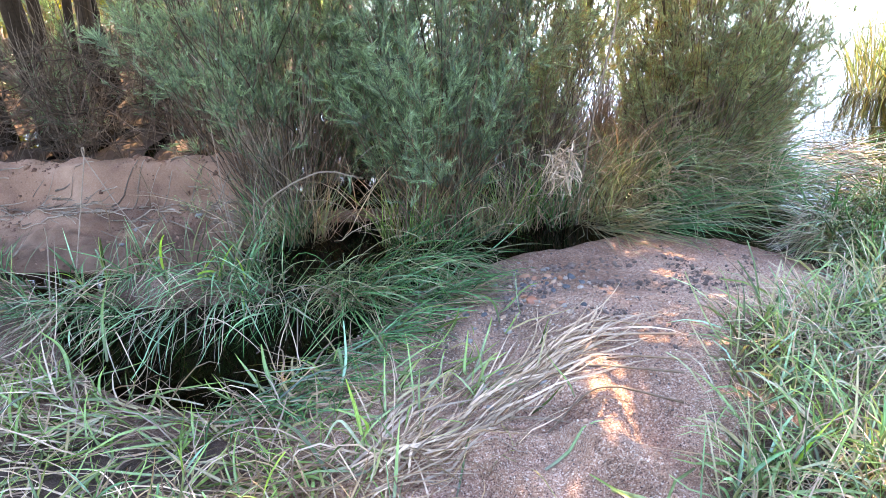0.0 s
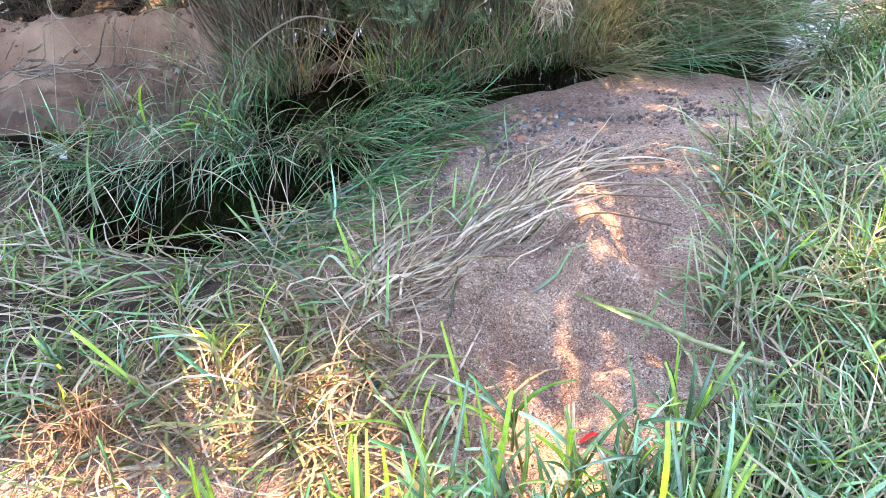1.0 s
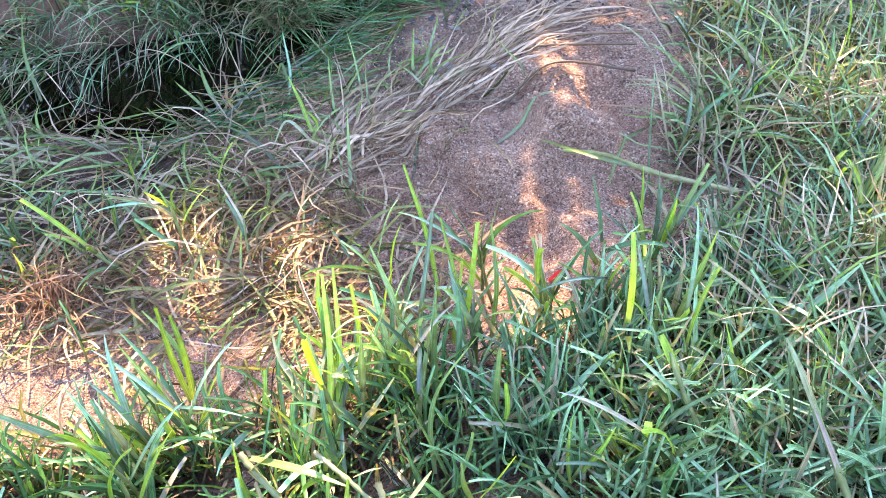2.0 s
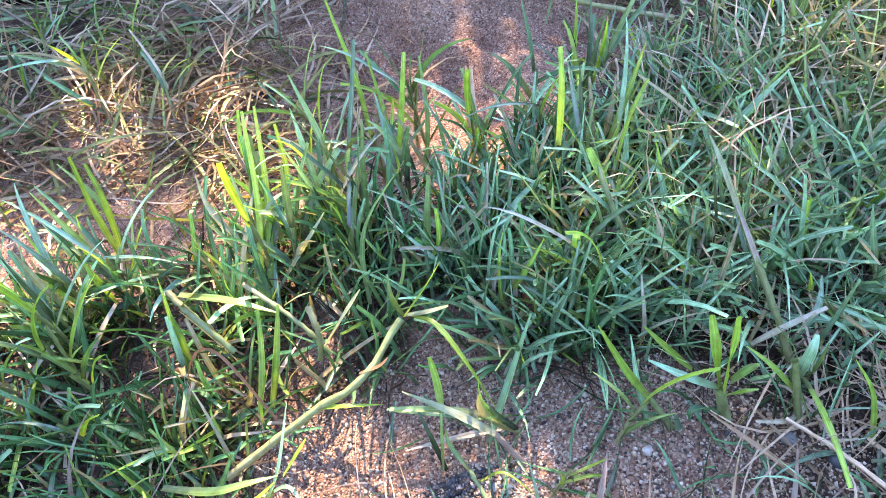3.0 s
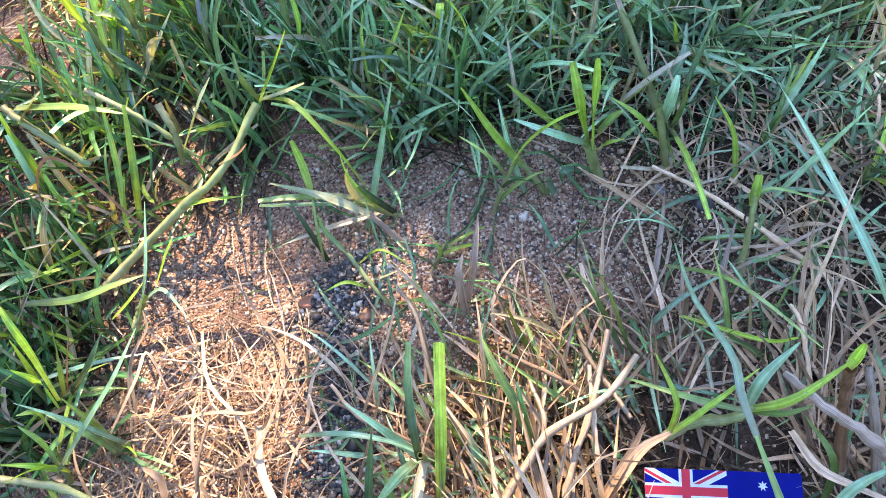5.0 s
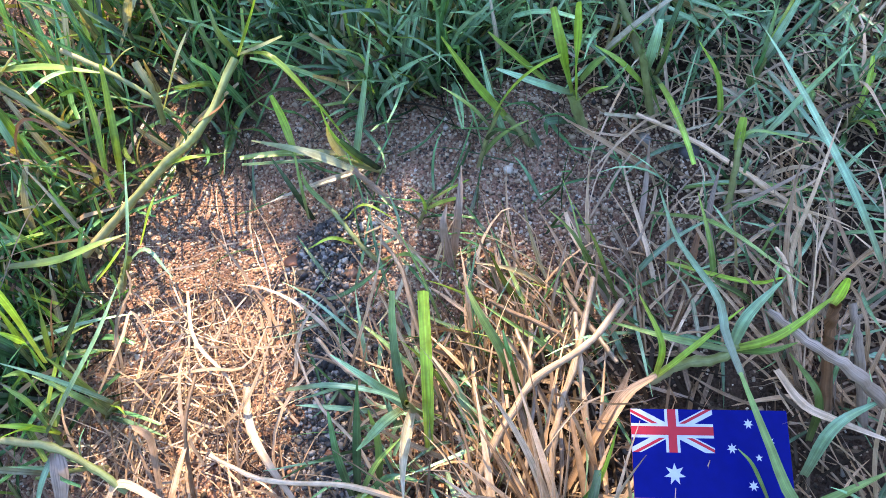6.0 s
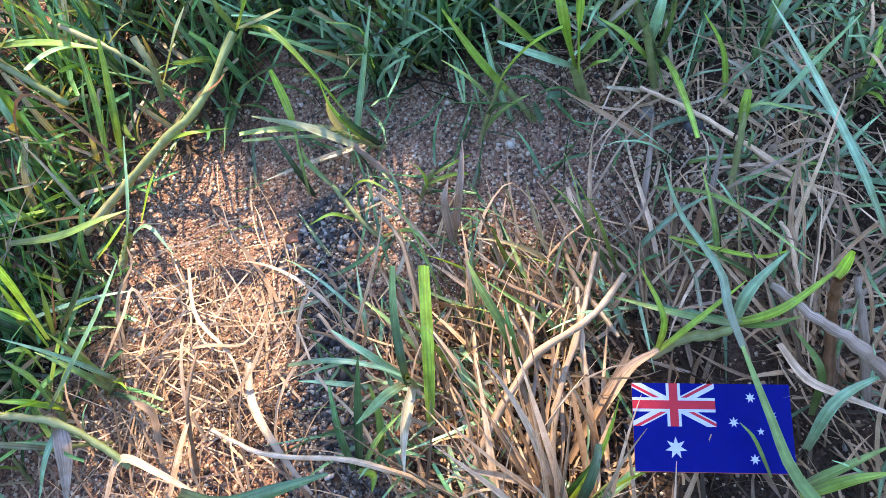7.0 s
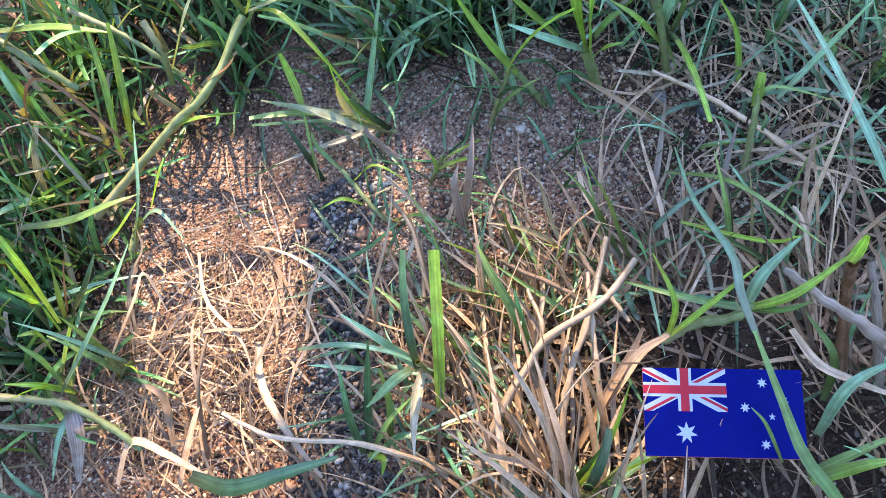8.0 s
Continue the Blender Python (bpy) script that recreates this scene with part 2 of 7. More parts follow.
# needles run dark to light: shade inside the shrubs put into the colour
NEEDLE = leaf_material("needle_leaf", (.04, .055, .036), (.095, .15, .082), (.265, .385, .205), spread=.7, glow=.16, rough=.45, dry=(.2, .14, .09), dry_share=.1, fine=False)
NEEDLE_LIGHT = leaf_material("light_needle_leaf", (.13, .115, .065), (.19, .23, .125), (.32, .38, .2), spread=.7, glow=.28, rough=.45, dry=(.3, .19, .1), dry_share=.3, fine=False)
TWIG = leaf_material("bare_twig", (.2, .145, .11), (.28, .21, .16), (.36, .275, .21), spread=.5, glow=0, rough=.8, gloss=.3)
RED_STEM = leaf_material("reddish_stem", (.2, .13, .08), (.28, .17, .11), (.3, .2, .12), spread=.35, glow=0, rough=.75, gloss=.3)
BARK = leaf_material("shaggy_bark", (.045, .03, .02), (.065, .042, .027), (.06, .04, .025), spread=.3, glow=0, rough=.9, fibre=.6, gloss=.2)

CULM = leaf_material("pale_culm", (.36, .33, .18), (.27, .3, .13), (.22, .29, .11), spread=.15, glow=.12, rough=.4, fibre=.25)
# FRESH, TEAL and BANK_GREEN carry the same shade-darkened bases
FRESH = leaf_material("fresh_blade", (.14, .17, .07), (.15, .27, .08), (.24, .39, .1), spread=.35, glow=.25, rough=.3, rib=.3, gloss=.7)
TEAL = leaf_material("waxy_blue_green_blade", (.17, .23, .14), (.2, .38, .25), (.26, .48, .29), spread=.35, glow=.2, rough=.28, rib=.3, gloss=.8)
BANK_GREEN = leaf_material("pale_bank_blade", (.12, .13, .065), (.16, .26, .1), (.25, .37, .15), spread=.7, glow=.2, rough=.28, dry=(.44, .38, .25), dry_share=.25, rib=.2)
# darker copy of TWIG: shade inside the shrubs put into the colour
SHADED_TWIG = leaf_material("shaded_twig", (.09, .062, .046), (.13, .095, .07), (.2, .145, .11), spread=.6, glow=0, rough=.85, gloss=.2)
YELLOW = leaf_material("yellowed_blade", (.3, .25, .11), (.26, .28, .09), (.26, .31, .09), spread=.5, glow=.25, rough=.4)
BRIGHT = leaf_material("young_blade", (.3, .4, .11), (.28, .47, .08), (.34, .56, .085), spread=.3, glow=.4, rough=.3, rib=.3)
# yellow of leaves lit through by the sun, put into the colour
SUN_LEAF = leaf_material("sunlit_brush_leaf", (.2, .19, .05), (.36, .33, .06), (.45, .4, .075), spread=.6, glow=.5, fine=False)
PALE = leaf_material("pale_blade", (.36, .38, .24), (.38, .42, .28), (.32, .4, .22), spread=.2, glow=.3, rough=.35)
RUST = leaf_material("rusty_blade", (.3, .17, .1), (.34, .18, .1), (.3, .16, .09), spread=.25, glow=.2, shine=WARM, fibre=.5)
MAUVE = leaf_material("dead_sheath", (.3, .22, .18), (.35, .27, .22), (.3, .24, .2), spread=.2, glow=.1, shine=WARM, fibre=.5)


def sand_material():
    m, t, p, out = nodes_of("coarse_granite_sand")
    tc = t.nodes.new("ShaderNodeTexCoord")
    cells = node(t, "ShaderNodeTexVoronoi", Scale=560.0)
    cells2 = node(t, "ShaderNodeTexVoronoi", Scale=120.0)
    big = node(t, "ShaderNodeTexNoise", Scale=5.0, Detail=6.0, Roughness=.6)
    mid = node(t, "ShaderNodeTexNoise", Scale=38.0, Detail=4.0)
    for n in (cells, cells2, big, mid):
        t.links.new(tc.outputs["Object"], n.inputs["Vector"])
    sep = t.nodes.new("ShaderNodeSeparateColor")
    t.links.new(cells.outputs["Color"], sep.inputs[0])
    grain = ramp(t, sep.outputs[0], (0, (.09, .06, .055)), (.12, (.26, .15, .112)), (.45, (.41, .25, .18)), (.75, (.49, .32, .235)), (1, (.7, .59, .5)))
    tone = ramp(t, big.outputs["Fac"], (.3, (.62, .52, .47)), (.6, (1.05, 1, .97)))
    col = mix(t, 1.0, grain, tone, "MULTIPLY")
    sep2 = t.nodes.new("ShaderNodeSeparateColor")
    t.links.new(cells2.outputs["Color"], sep2.inputs[0])
    col = mix(t, 1.0, col, ramp(t, sep2.outputs[1], (0, (.8, .8, .8)), (1, (1.12, 1.1, 1.08))), "MULTIPLY")
    sxyz = t.nodes.new("ShaderNodeSeparateXYZ")
    t.links.new(tc.outputs["Object"], sxyz.inputs[0])
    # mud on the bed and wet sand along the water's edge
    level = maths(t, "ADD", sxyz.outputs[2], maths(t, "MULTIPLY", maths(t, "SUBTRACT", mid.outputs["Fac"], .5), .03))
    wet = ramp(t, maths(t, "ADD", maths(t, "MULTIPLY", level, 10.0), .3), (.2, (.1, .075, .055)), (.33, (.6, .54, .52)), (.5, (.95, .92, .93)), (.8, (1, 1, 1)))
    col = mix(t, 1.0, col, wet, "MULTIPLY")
    # the older bank is finer and redder
    clay = t.nodes.new("ShaderNodeAttribute")
    clay.attribute_name = "clay"
    earth = ramp(t, big.outputs["Fac"], (.32, (.17, .085, .053)), (.48, (.34, .18, .112)), (.66, (.48, .285, .19)))
    earth = mix(t, .12, earth, grain)
    col = mix(t, clay.outputs["Fac"], col, earth)
    # darkened soil colour: humus under grass, plus the shade between its blades
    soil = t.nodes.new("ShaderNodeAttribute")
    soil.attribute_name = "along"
    shaded_humus = ramp(t, mid.outputs["Fac"], (.3, (.009, .0065, .0045)), (.7, (.034, .023, .015)))
    col = mix(t, maths(t, "MULTIPLY", soil.outputs["Fac"], .9), col, shaded_humus)
    t.links.new(col, p.inputs["Base Color"])
    p.inputs["Roughness"].default_value = .85
    p.inputs["Specular IOR Level"].default_value = .3
    hsum = maths(t, "ADD", maths(t, "MULTIPLY", cells.outputs["Distance"], -1.0), maths(t, "MULTIPLY", mid.outputs["Fac"], .6))
    bump = node(t, "ShaderNodeBump", Strength=.8, Distance=.002)
    t.links.new(hsum, bump.inputs["Height"])
    lumps = node(t, "ShaderNodeTexNoise", Scale=48.0, Detail=9.0, Roughness=.72)
    t.links.new(tc.outputs["Object"], lumps.inputs["Vector"])
    rough = node(t, "ShaderNodeBump", Strength=.75, Distance=.012)
    t.links.new(lumps.outputs["Fac"], rough.inputs["Height"])
    t.links.new(rough.outputs[0], bump.inputs["Normal"])
    t.links.new(bump.outputs[0], p.inputs["Normal"])
    return m


SAND = sand_material()


def stone_material(name, stops, rough=.6):
    m, t, p, out = nodes_of(name)
    geo, info, tc = t.nodes.new("ShaderNodeNewGeometry"), t.nodes.new("ShaderNodeObjectInfo"), t.nodes.new("ShaderNodeTexCoord")
    rnd = maths(t, "FRACT", maths(t, "ADD", geo.outputs["Random Per Island"], info.outputs["Random"]))
    n = node(t, "ShaderNodeTexNoise", Scale=400.0, Detail=4.0)
    t.links.new(tc.outputs["Object"], n.inputs["Vector"])
    col = mix(t, 1.0, ramp(t, rnd, *stops), ramp(t, n.outputs["Fac"], (.3, (.75, .73, .72)), (.7, (1.1, 1.1, 1.1))), "MULTIPLY")
    t.links.new(col, p.inputs["Base Color"])
    p.inputs["Roughness"].default_value = rough
    bump = node(t, "ShaderNodeBump", Strength=.35, Distance=.001)
    t.links.new(n.outputs["Fac"], bump.inputs["Height"])
    t.links.new(bump.outputs[0], p.inputs["Normal"])
    return m


GRAIN = stone_material("sand_grain", ((0, (.04, .04, .045)), (.08, (.16, .09, .065)), (.25, (.37, .21, .135)), (.6, (.48, .3, .2)), (.85, (.57, .41, .3)), (1, (.74, .66, .56))))
NEAR_GRAIN = stone_material("near_sand_grain", ((0, (.025, .025, .03)), (.16, (.12, .085, .068)), (.3, (.3, .19, .13)), (.6, (.46, .335, .235)), (.85, (.56, .455, .35)), (1, (.66, .6, .53))))
GRAVEL = stone_material("wet_gravel", ((0, (.05, .045, .045)), (.2, (.14, .1, .085)), (.5, (.26, .16, .115)), (.8, (.34, .23, .17)), (1, (.42, .36, .31))))
# grit of the rill, its colour darkened for the shadow lying on it
GRIT = stone_material("shadowed_dark_grit", ((0, (.018, .019, .024)), (.5, (.055, .053, .057)), (.8, (.15, .135, .13)), (1, (.42, .4, .39))), .6)
CRUMB = stone_material("red_crumb", ((0, (.12, .055, .035)), (.5, (.22, .11, .07)), (1, (.33, .19, .12))), .85)
# darker copy of CLOD: shade under the straw put into its colour
DARK_CLOD = stone_material("shaded_soil_crumb", ((0, (.015, .011, .008)), (.5, (.04, .028, .02)), (1, (.11, .07, .048))), .85)
CLOD = stone_material("mud_crumb", ((0, (.07, .05, .042)), (.5, (.16, .11, .09)), (1, (.28, .2, .165))), .8)


def water_material():
    m, t, p, out = nodes_of("still_dark_water")
    t.nodes.remove(p)
    tc = t.nodes.new("ShaderNodeTexCoord")
    n = node(t, "ShaderNodeTexNoise", Scale=9.0, Detail=3.0)
    t.links.new(tc.outputs["Object"], n.inputs["Vector"])
    bump = node(t, "ShaderNodeBump", Strength=.12, Distance=.02)
    t.links.new(n.outputs["Fac"], bump.inputs["Height"])
    clear = node(t, "ShaderNodeBsdfTransparent", Color=(.11, .09, .06, 1))
    gloss = node(t, "ShaderNodeBsdfAnisotropic", Roughness=.03, Color=(1, 1, 1, 1))
    fres = node(t, "ShaderNodeFresnel", IOR=1.33)
    ms = t.nodes.new("ShaderNodeMixShader")
    t.links.new(bump.outputs[0], gloss.inputs["Normal"])
    t.links.new(bump.outputs[0], fres.inputs["Normal"])
    t.links.new(fres.outputs[0], ms.inputs[0])
    t.links.new(clear.outputs[0], ms.inputs[1])
    t.links.new(gloss.outputs[0], ms.inputs[2])
    t.links.new(ms.outputs[0], out.inputs["Surface"])
    return m


WATER = water_material()


def plain(name, colour, rough=.5, coat=0.0, gloss=.25):
    m, t, p, out = nodes_of(name)
    tc = t.nodes.new("ShaderNodeTexCoord")
    n = node(t, "ShaderNodeTexNoise", Scale=160.0, Detail=4.0)
    t.links.new(tc.outputs["Object"], n.inputs["Vector"])
    t.links.new(mix(t, 1.0, colour, ramp(t, n.outputs["Fac"], (.3, (.9, .9, .9)), (.7, (1.05, 1.05, 1.05))), "MULTIPLY"), p.inputs["Base Color"])
    p.inputs["Roughness"].default_value, p.inputs["Coat Weight"].default_value = rough, coat
    p.inputs["Coat Roughness"].default_value = .12
    p.inputs["Specular IOR Level"].default_value = gloss
    return m


# ---- where things grow ----
EDGE_Y = (.3, .55, .65, .84, .92, 1.05, 1.22, 1.3, 1.42, 1.6)
EDGE_X = (.2, .27, .3, .33, .38, .42, .5, .66, .9, 1.1)


def m_right(x, y):
    """The lush bank beside the sand mound."""
    e = np.interp(y, EDGE_Y, EDGE_X)
    return smooth(-.01, .12, x - e) * smooth(1.55, 1.35, y) * (.6 + .4 * vnoise(x, y, .12, 11))


def belt_low(x):
    return np.interp(x, (-.6, -.25, -.15, -.08, .0, .1, .2, .3, .38, .6), (-.1, .06, .16, .25, .29, .27, .24, .19, .1, -.1))


def m_belt(x, y):
    """The belt of upright grass before the bare patch."""
    top = np.interp(x, (-.5, -.3, -.1, .05, .2, .3, .6, 1), (.47, .49, .51, .54, .53, .62, .75, .9)) + .03 * vnoise(x, y, .1, 13)
    low = belt_low(x) + .02 * vnoise(x, y, .06, 14)
    return (smooth(low - .01, low + .05, y) * smooth(top + .03, top - .04, y) * (.55 + .6 * vnoise(x, y, .05, 18))) * (1 - .85 * bell(x, y, -.06, .25, .08, .07))


def m_left(x, y):
    """The flattened mat between the bare patch and the pool."""
    return smooth(.05, -.25, x - .05 * vnoise(x, y, .2, 15) + .35 * (y - .9)) * smooth(.57, .68, y) * smooth(.05, -.03, y - shore(x)) * (.55 + .45 * vnoise(x, y, .13, 16))


def m_card(x, y):
    """Straw round the card."""
    return smooth(.12, .03, y + .35 * (x - .1)) * smooth(.0, .07, x + .3 * y) * smooth(.42, .3, x)


def m_thatch(x, y):
    """Grey thatch and grass on the far side of the card."""
    return smooth(.3, .4, x + .3 * y) * smooth(.3, .2, y - .2 * x)


def shaded_humus(x, y):
    """Soil darkening, 0 to 1: humus under grass, and shade put into colour."""
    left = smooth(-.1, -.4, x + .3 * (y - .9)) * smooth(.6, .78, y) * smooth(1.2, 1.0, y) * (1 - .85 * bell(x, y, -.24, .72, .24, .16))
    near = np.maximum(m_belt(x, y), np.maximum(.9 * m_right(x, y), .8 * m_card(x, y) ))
    # behind the bank: the woods' shade put into the soil colour
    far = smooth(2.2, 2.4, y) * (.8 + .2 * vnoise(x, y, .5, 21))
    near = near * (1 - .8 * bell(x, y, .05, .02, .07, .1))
    # near bare patch a little darker throughout
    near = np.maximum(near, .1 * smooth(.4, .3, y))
    # strip along the rill: its shadow put into the soil colour
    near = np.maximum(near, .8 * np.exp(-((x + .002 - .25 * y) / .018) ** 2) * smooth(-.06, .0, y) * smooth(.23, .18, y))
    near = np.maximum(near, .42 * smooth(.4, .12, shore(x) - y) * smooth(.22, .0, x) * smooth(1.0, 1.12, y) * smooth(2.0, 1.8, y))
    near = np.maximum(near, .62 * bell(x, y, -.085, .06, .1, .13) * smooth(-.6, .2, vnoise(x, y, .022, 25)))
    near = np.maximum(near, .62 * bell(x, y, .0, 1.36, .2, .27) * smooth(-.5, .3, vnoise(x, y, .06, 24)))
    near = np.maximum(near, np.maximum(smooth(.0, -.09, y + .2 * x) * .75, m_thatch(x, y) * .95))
    # ground out of view darkened so that it bounces less light
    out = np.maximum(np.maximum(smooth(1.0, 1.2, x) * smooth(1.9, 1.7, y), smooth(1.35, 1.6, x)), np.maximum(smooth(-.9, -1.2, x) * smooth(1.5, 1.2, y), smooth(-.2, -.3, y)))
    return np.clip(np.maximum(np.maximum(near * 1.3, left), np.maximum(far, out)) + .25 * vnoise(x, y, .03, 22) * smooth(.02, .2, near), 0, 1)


# ---- ground and water ----
def axis(fine_a, fine_b, step, lo, hi):
    a = list(np.arange(fine_a, fine_b + 1e-6, step))
    s, v = step, fine_b
    while v < hi:
        s *= 1.14
        v += s
        a.append(v)
    s, v = step, fine_a
    while v > lo:
        s *= 1.14
        v -= s
        a.insert(0, v)
    return np.array(a)


def build_ground():
    xs, ys = axis(-1.4, 1.1, .0095, -140, 140), axis(-.2, 2.2, .0095, -90, 160)
    gx, gy = np.meshgrid(xs, ys)
    v = np.stack([gx, gy, height(gx, gy)], -1).reshape(-1, 3)
    nx, ny = len(xs), len(ys)
    i = (np.arange(ny - 1)[:, None] * nx + np.arange(nx - 1)[None]).ravel()
    f = np.stack([i, i + 1, i + nx + 1, i + nx], -1)
    tagged(new("ground", mesh_np("ground", v, f, SAND, shaded_humus(gx, gy), extra=smooth(-.42, -.5, gx) * smooth(1.62, 1.75, gy))), "pinkish coarse granite sand bank, damp along the water", "ground", kind="structure")
    gx, gy = np.meshgrid(np.linspace(-12, 14, 40), np.linspace(.7, 42, 60))
    v = np.stack([gx, gy, 0 * gx], -1).reshape(-1, 3)
    i = (np.arange(59)[:, None] * 40 + np.arange(39)[None]).ravel()
    tagged(new("water", mesh_np("water", v, np.stack([i, i + 1, i + 41, i + 40], -1), WATER)), "still dark stream water widening into a bright pond", "water", kind="structure")


build_ground()


# ---- grass that nobody could count ----
def scatter(rng, n, x0, x1, y0, y1, mask, lift=0.0):
    pts = np.zeros((0, 2))
    for _ in range(60):
        c = np.stack([rng.uniform(x0, x1, n), rng.uniform(y0, y1, n)], -1)
        pts = np.concatenate([pts, c[rng.uniform(size=n) < mask(c[:, 0], c[:, 1])]])
        if len(pts) >= n:
            break
    pts = pts[:n]
    return np.concatenate([pts, height(pts[:, 0], pts[:, 1], False)[:, None] + lift], 1)


def uni(rng, a, b, n):
    return rng.uniform(a, b, n)


def blades(name, label, material, rng, roots, az, el, length, width, bend, k=6, sway=25, fold=0.0, tip=.1, twist=.8, category="grass", kind="stuff", float_on=None, power=1.3):
    """Many blades in one mesh. Blades that droop come to rest on the ground or the water."""
    n = len(roots)
    p, d = paths(roots, np.resize(az, n), np.resize(el, n), np.resize(length, n), np.resize(bend, n), k, sway, rng, power)
    floor = height(p[..., 0], p[..., 1], False)
    if float_on is not None:
        floor = np.maximum(floor, float_on)
    p[..., 2] = np.maximum(p[..., 2], floor + rng.uniform(.001, .012, (n, 1)))
    v, f, al = ribbons(p, d, np.resize(width, n), rng.normal(0, twist, n), fold, np.resize(tip, n))
    return tagged(new(name, mesh_np(name, v, f, material, al)), label, category, kind=kind)


def off_card(r):
    """Keeps roots away from the card."""
    return r[(np.abs(r[:, 0] - .217) > .08) | (np.abs(r[:, 1] + .12) > .13)]


def off_rill(x, y):
    """Little straw lies in the grit of the rill."""
    return 1 - .85 * np.exp(-((x + .002 - .25 * y) / .02) ** 2)


def m_tuft(x, y):
    """Straw lies in tufts, with soil between."""
    return m_card(x, y) * smooth(-.35, .3, vnoise(x * 1.8, y * .7, .035, 77)) * (1 - .85 * bell(x, y, .05, .02, .065, .1))


def build_grass():
    rng = np.random.default_rng(3)
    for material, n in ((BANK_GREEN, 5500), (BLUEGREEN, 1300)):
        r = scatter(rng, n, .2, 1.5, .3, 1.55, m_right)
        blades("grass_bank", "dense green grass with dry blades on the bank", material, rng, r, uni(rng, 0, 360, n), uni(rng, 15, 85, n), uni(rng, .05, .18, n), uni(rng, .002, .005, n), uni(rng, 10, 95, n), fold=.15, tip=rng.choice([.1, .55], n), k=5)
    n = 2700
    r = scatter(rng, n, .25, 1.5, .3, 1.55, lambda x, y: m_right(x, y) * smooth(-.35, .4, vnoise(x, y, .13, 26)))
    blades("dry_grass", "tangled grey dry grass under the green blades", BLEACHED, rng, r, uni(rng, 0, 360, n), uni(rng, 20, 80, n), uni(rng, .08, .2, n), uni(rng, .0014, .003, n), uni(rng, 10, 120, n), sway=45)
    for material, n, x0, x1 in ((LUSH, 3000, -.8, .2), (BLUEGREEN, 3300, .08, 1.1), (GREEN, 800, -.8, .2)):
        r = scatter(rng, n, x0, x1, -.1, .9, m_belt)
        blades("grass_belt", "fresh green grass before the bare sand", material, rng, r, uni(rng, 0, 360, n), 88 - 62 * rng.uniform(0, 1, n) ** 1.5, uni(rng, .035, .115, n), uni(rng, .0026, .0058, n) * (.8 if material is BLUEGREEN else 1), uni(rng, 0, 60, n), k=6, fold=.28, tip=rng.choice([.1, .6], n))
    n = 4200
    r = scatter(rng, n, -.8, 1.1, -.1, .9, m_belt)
    blades("dry_grass", "dead straw at the foot of the green grass", SHADED_THATCH, rng, r, uni(rng, 0, 360, n), uni(rng, -5, 50, n), uni(rng, .05, .13, n), uni(rng, .0012, .003, n), uni(rng, 0, 70, n), sway=70)
    n = 1900
    r = scatter(rng, n, -1.5, .1, .5, 1.3, lambda x, y: m_left(x, y) * (1 - .85 * bell(x, y, -.22, .72, .22, .17)))
    blades("flattened_grass", "grass laid flat along the pool's edge", GREEN, rng, r, rng.normal(175, 60, n), uni(rng, 0, 20, n), uni(rng, .06, .18, n), uni(rng, .0025, .006, n), uni(rng, 5, 50, n), float_on=0.0)
    n = 800
    r = scatter(rng, n, -1.5, .15, .5, 1.3, m_left)
    blades("dry_grass", "brown rotting straw on the sand", STRAW, rng, r, rng.normal(150, 60, n), uni(rng, 0, 25, n), uni(rng, .06, .2, n), uni(rng, .0015, .004, n), uni(rng, 0, 60, n), sway=50, float_on=0.0)
    n = 560
    r = scatter(rng, n, -1.5, .15, .5, 1.3, m_left)
    blades("dry_grass", "bleached straw washed flat on the sand", BLEACHED, rng, r, rng.normal(150, 60, n), uni(rng, 0, 25, n), uni(rng, .08, .22, n), uni(rng, .0015, .004, n), uni(rng, 0, 60, n), sway=50, float_on=0.0)
    n = 560
    r = scatter(rng, n, -.6, .08, .5, .98, lambda x, y: bell(x, y, -.22, .74, .22, .15))
    blades("dry_grass", "golden brown straw matted on the sand", MATTED, rng, r, uni(rng, 0, 360, n), uni(rng, 0, 40, n), uni(rng, .05, .16, n), uni(rng, .0015, .0045, n), uni(rng, 0, 90, n), sway=50)
    n = 100
    r = scatter(rng, n, -.6, .0, .48, .95, lambda x, y: bell(x, y, -.26, .7, .2, .14))
    blades("yellow_grass", "limp yellowed blades lying on matted straw", YELLOW, rng, r, uni(rng, 0, 360, n), uni(rng, 5, 45, n), uni(rng, .07, .17, n), uni(rng, .003, .0058, n), uni(rng, 10, 70, n), k=8, sway=30, fold=.15)
    n = 420
    r = scatter(rng, n, -.42, .06, 1.1, 1.6, lambda x, y: np.exp(-((shore(x) - y - .05) / .07) ** 2))
    blades("flattened_grass", "wet green grass laid along the water's edge", LUSH, rng, r, rng.normal(-35, 40, n), uni(rng, 0, 35, n), uni(rng, .07, .2, n), uni(rng, .002, .0045, n), uni(rng, 0, 60, n), float_on=0.0)
    n = 260
    blades("dry_grass", "brown straw laid along the water's edge", STRAW, rng, scatter(rng, n, -.4, .1, 1.1, 1.62, lambda x, y: np.exp(-((shore(x) - y - .1) / .08) ** 2)), rng.normal(-10, 50, n), uni(rng, 0, 20, n), uni(rng, .06, .18, n), uni(rng, .0012, .003, n), uni(rng, 0, 60, n), sway=40)
    # straw combed by the flood over the flank of the mound
    for material, n, wide in ((STRAW, 110, .003), (BLEACHED, 150, .0052)):
        r = scatter(rng, n, -.2, .34, .85, 1.35, lambda x, y: np.exp(-((y - .96 - .78 * (x + .02)) / .06) ** 2) * smooth(.34, .12, x))
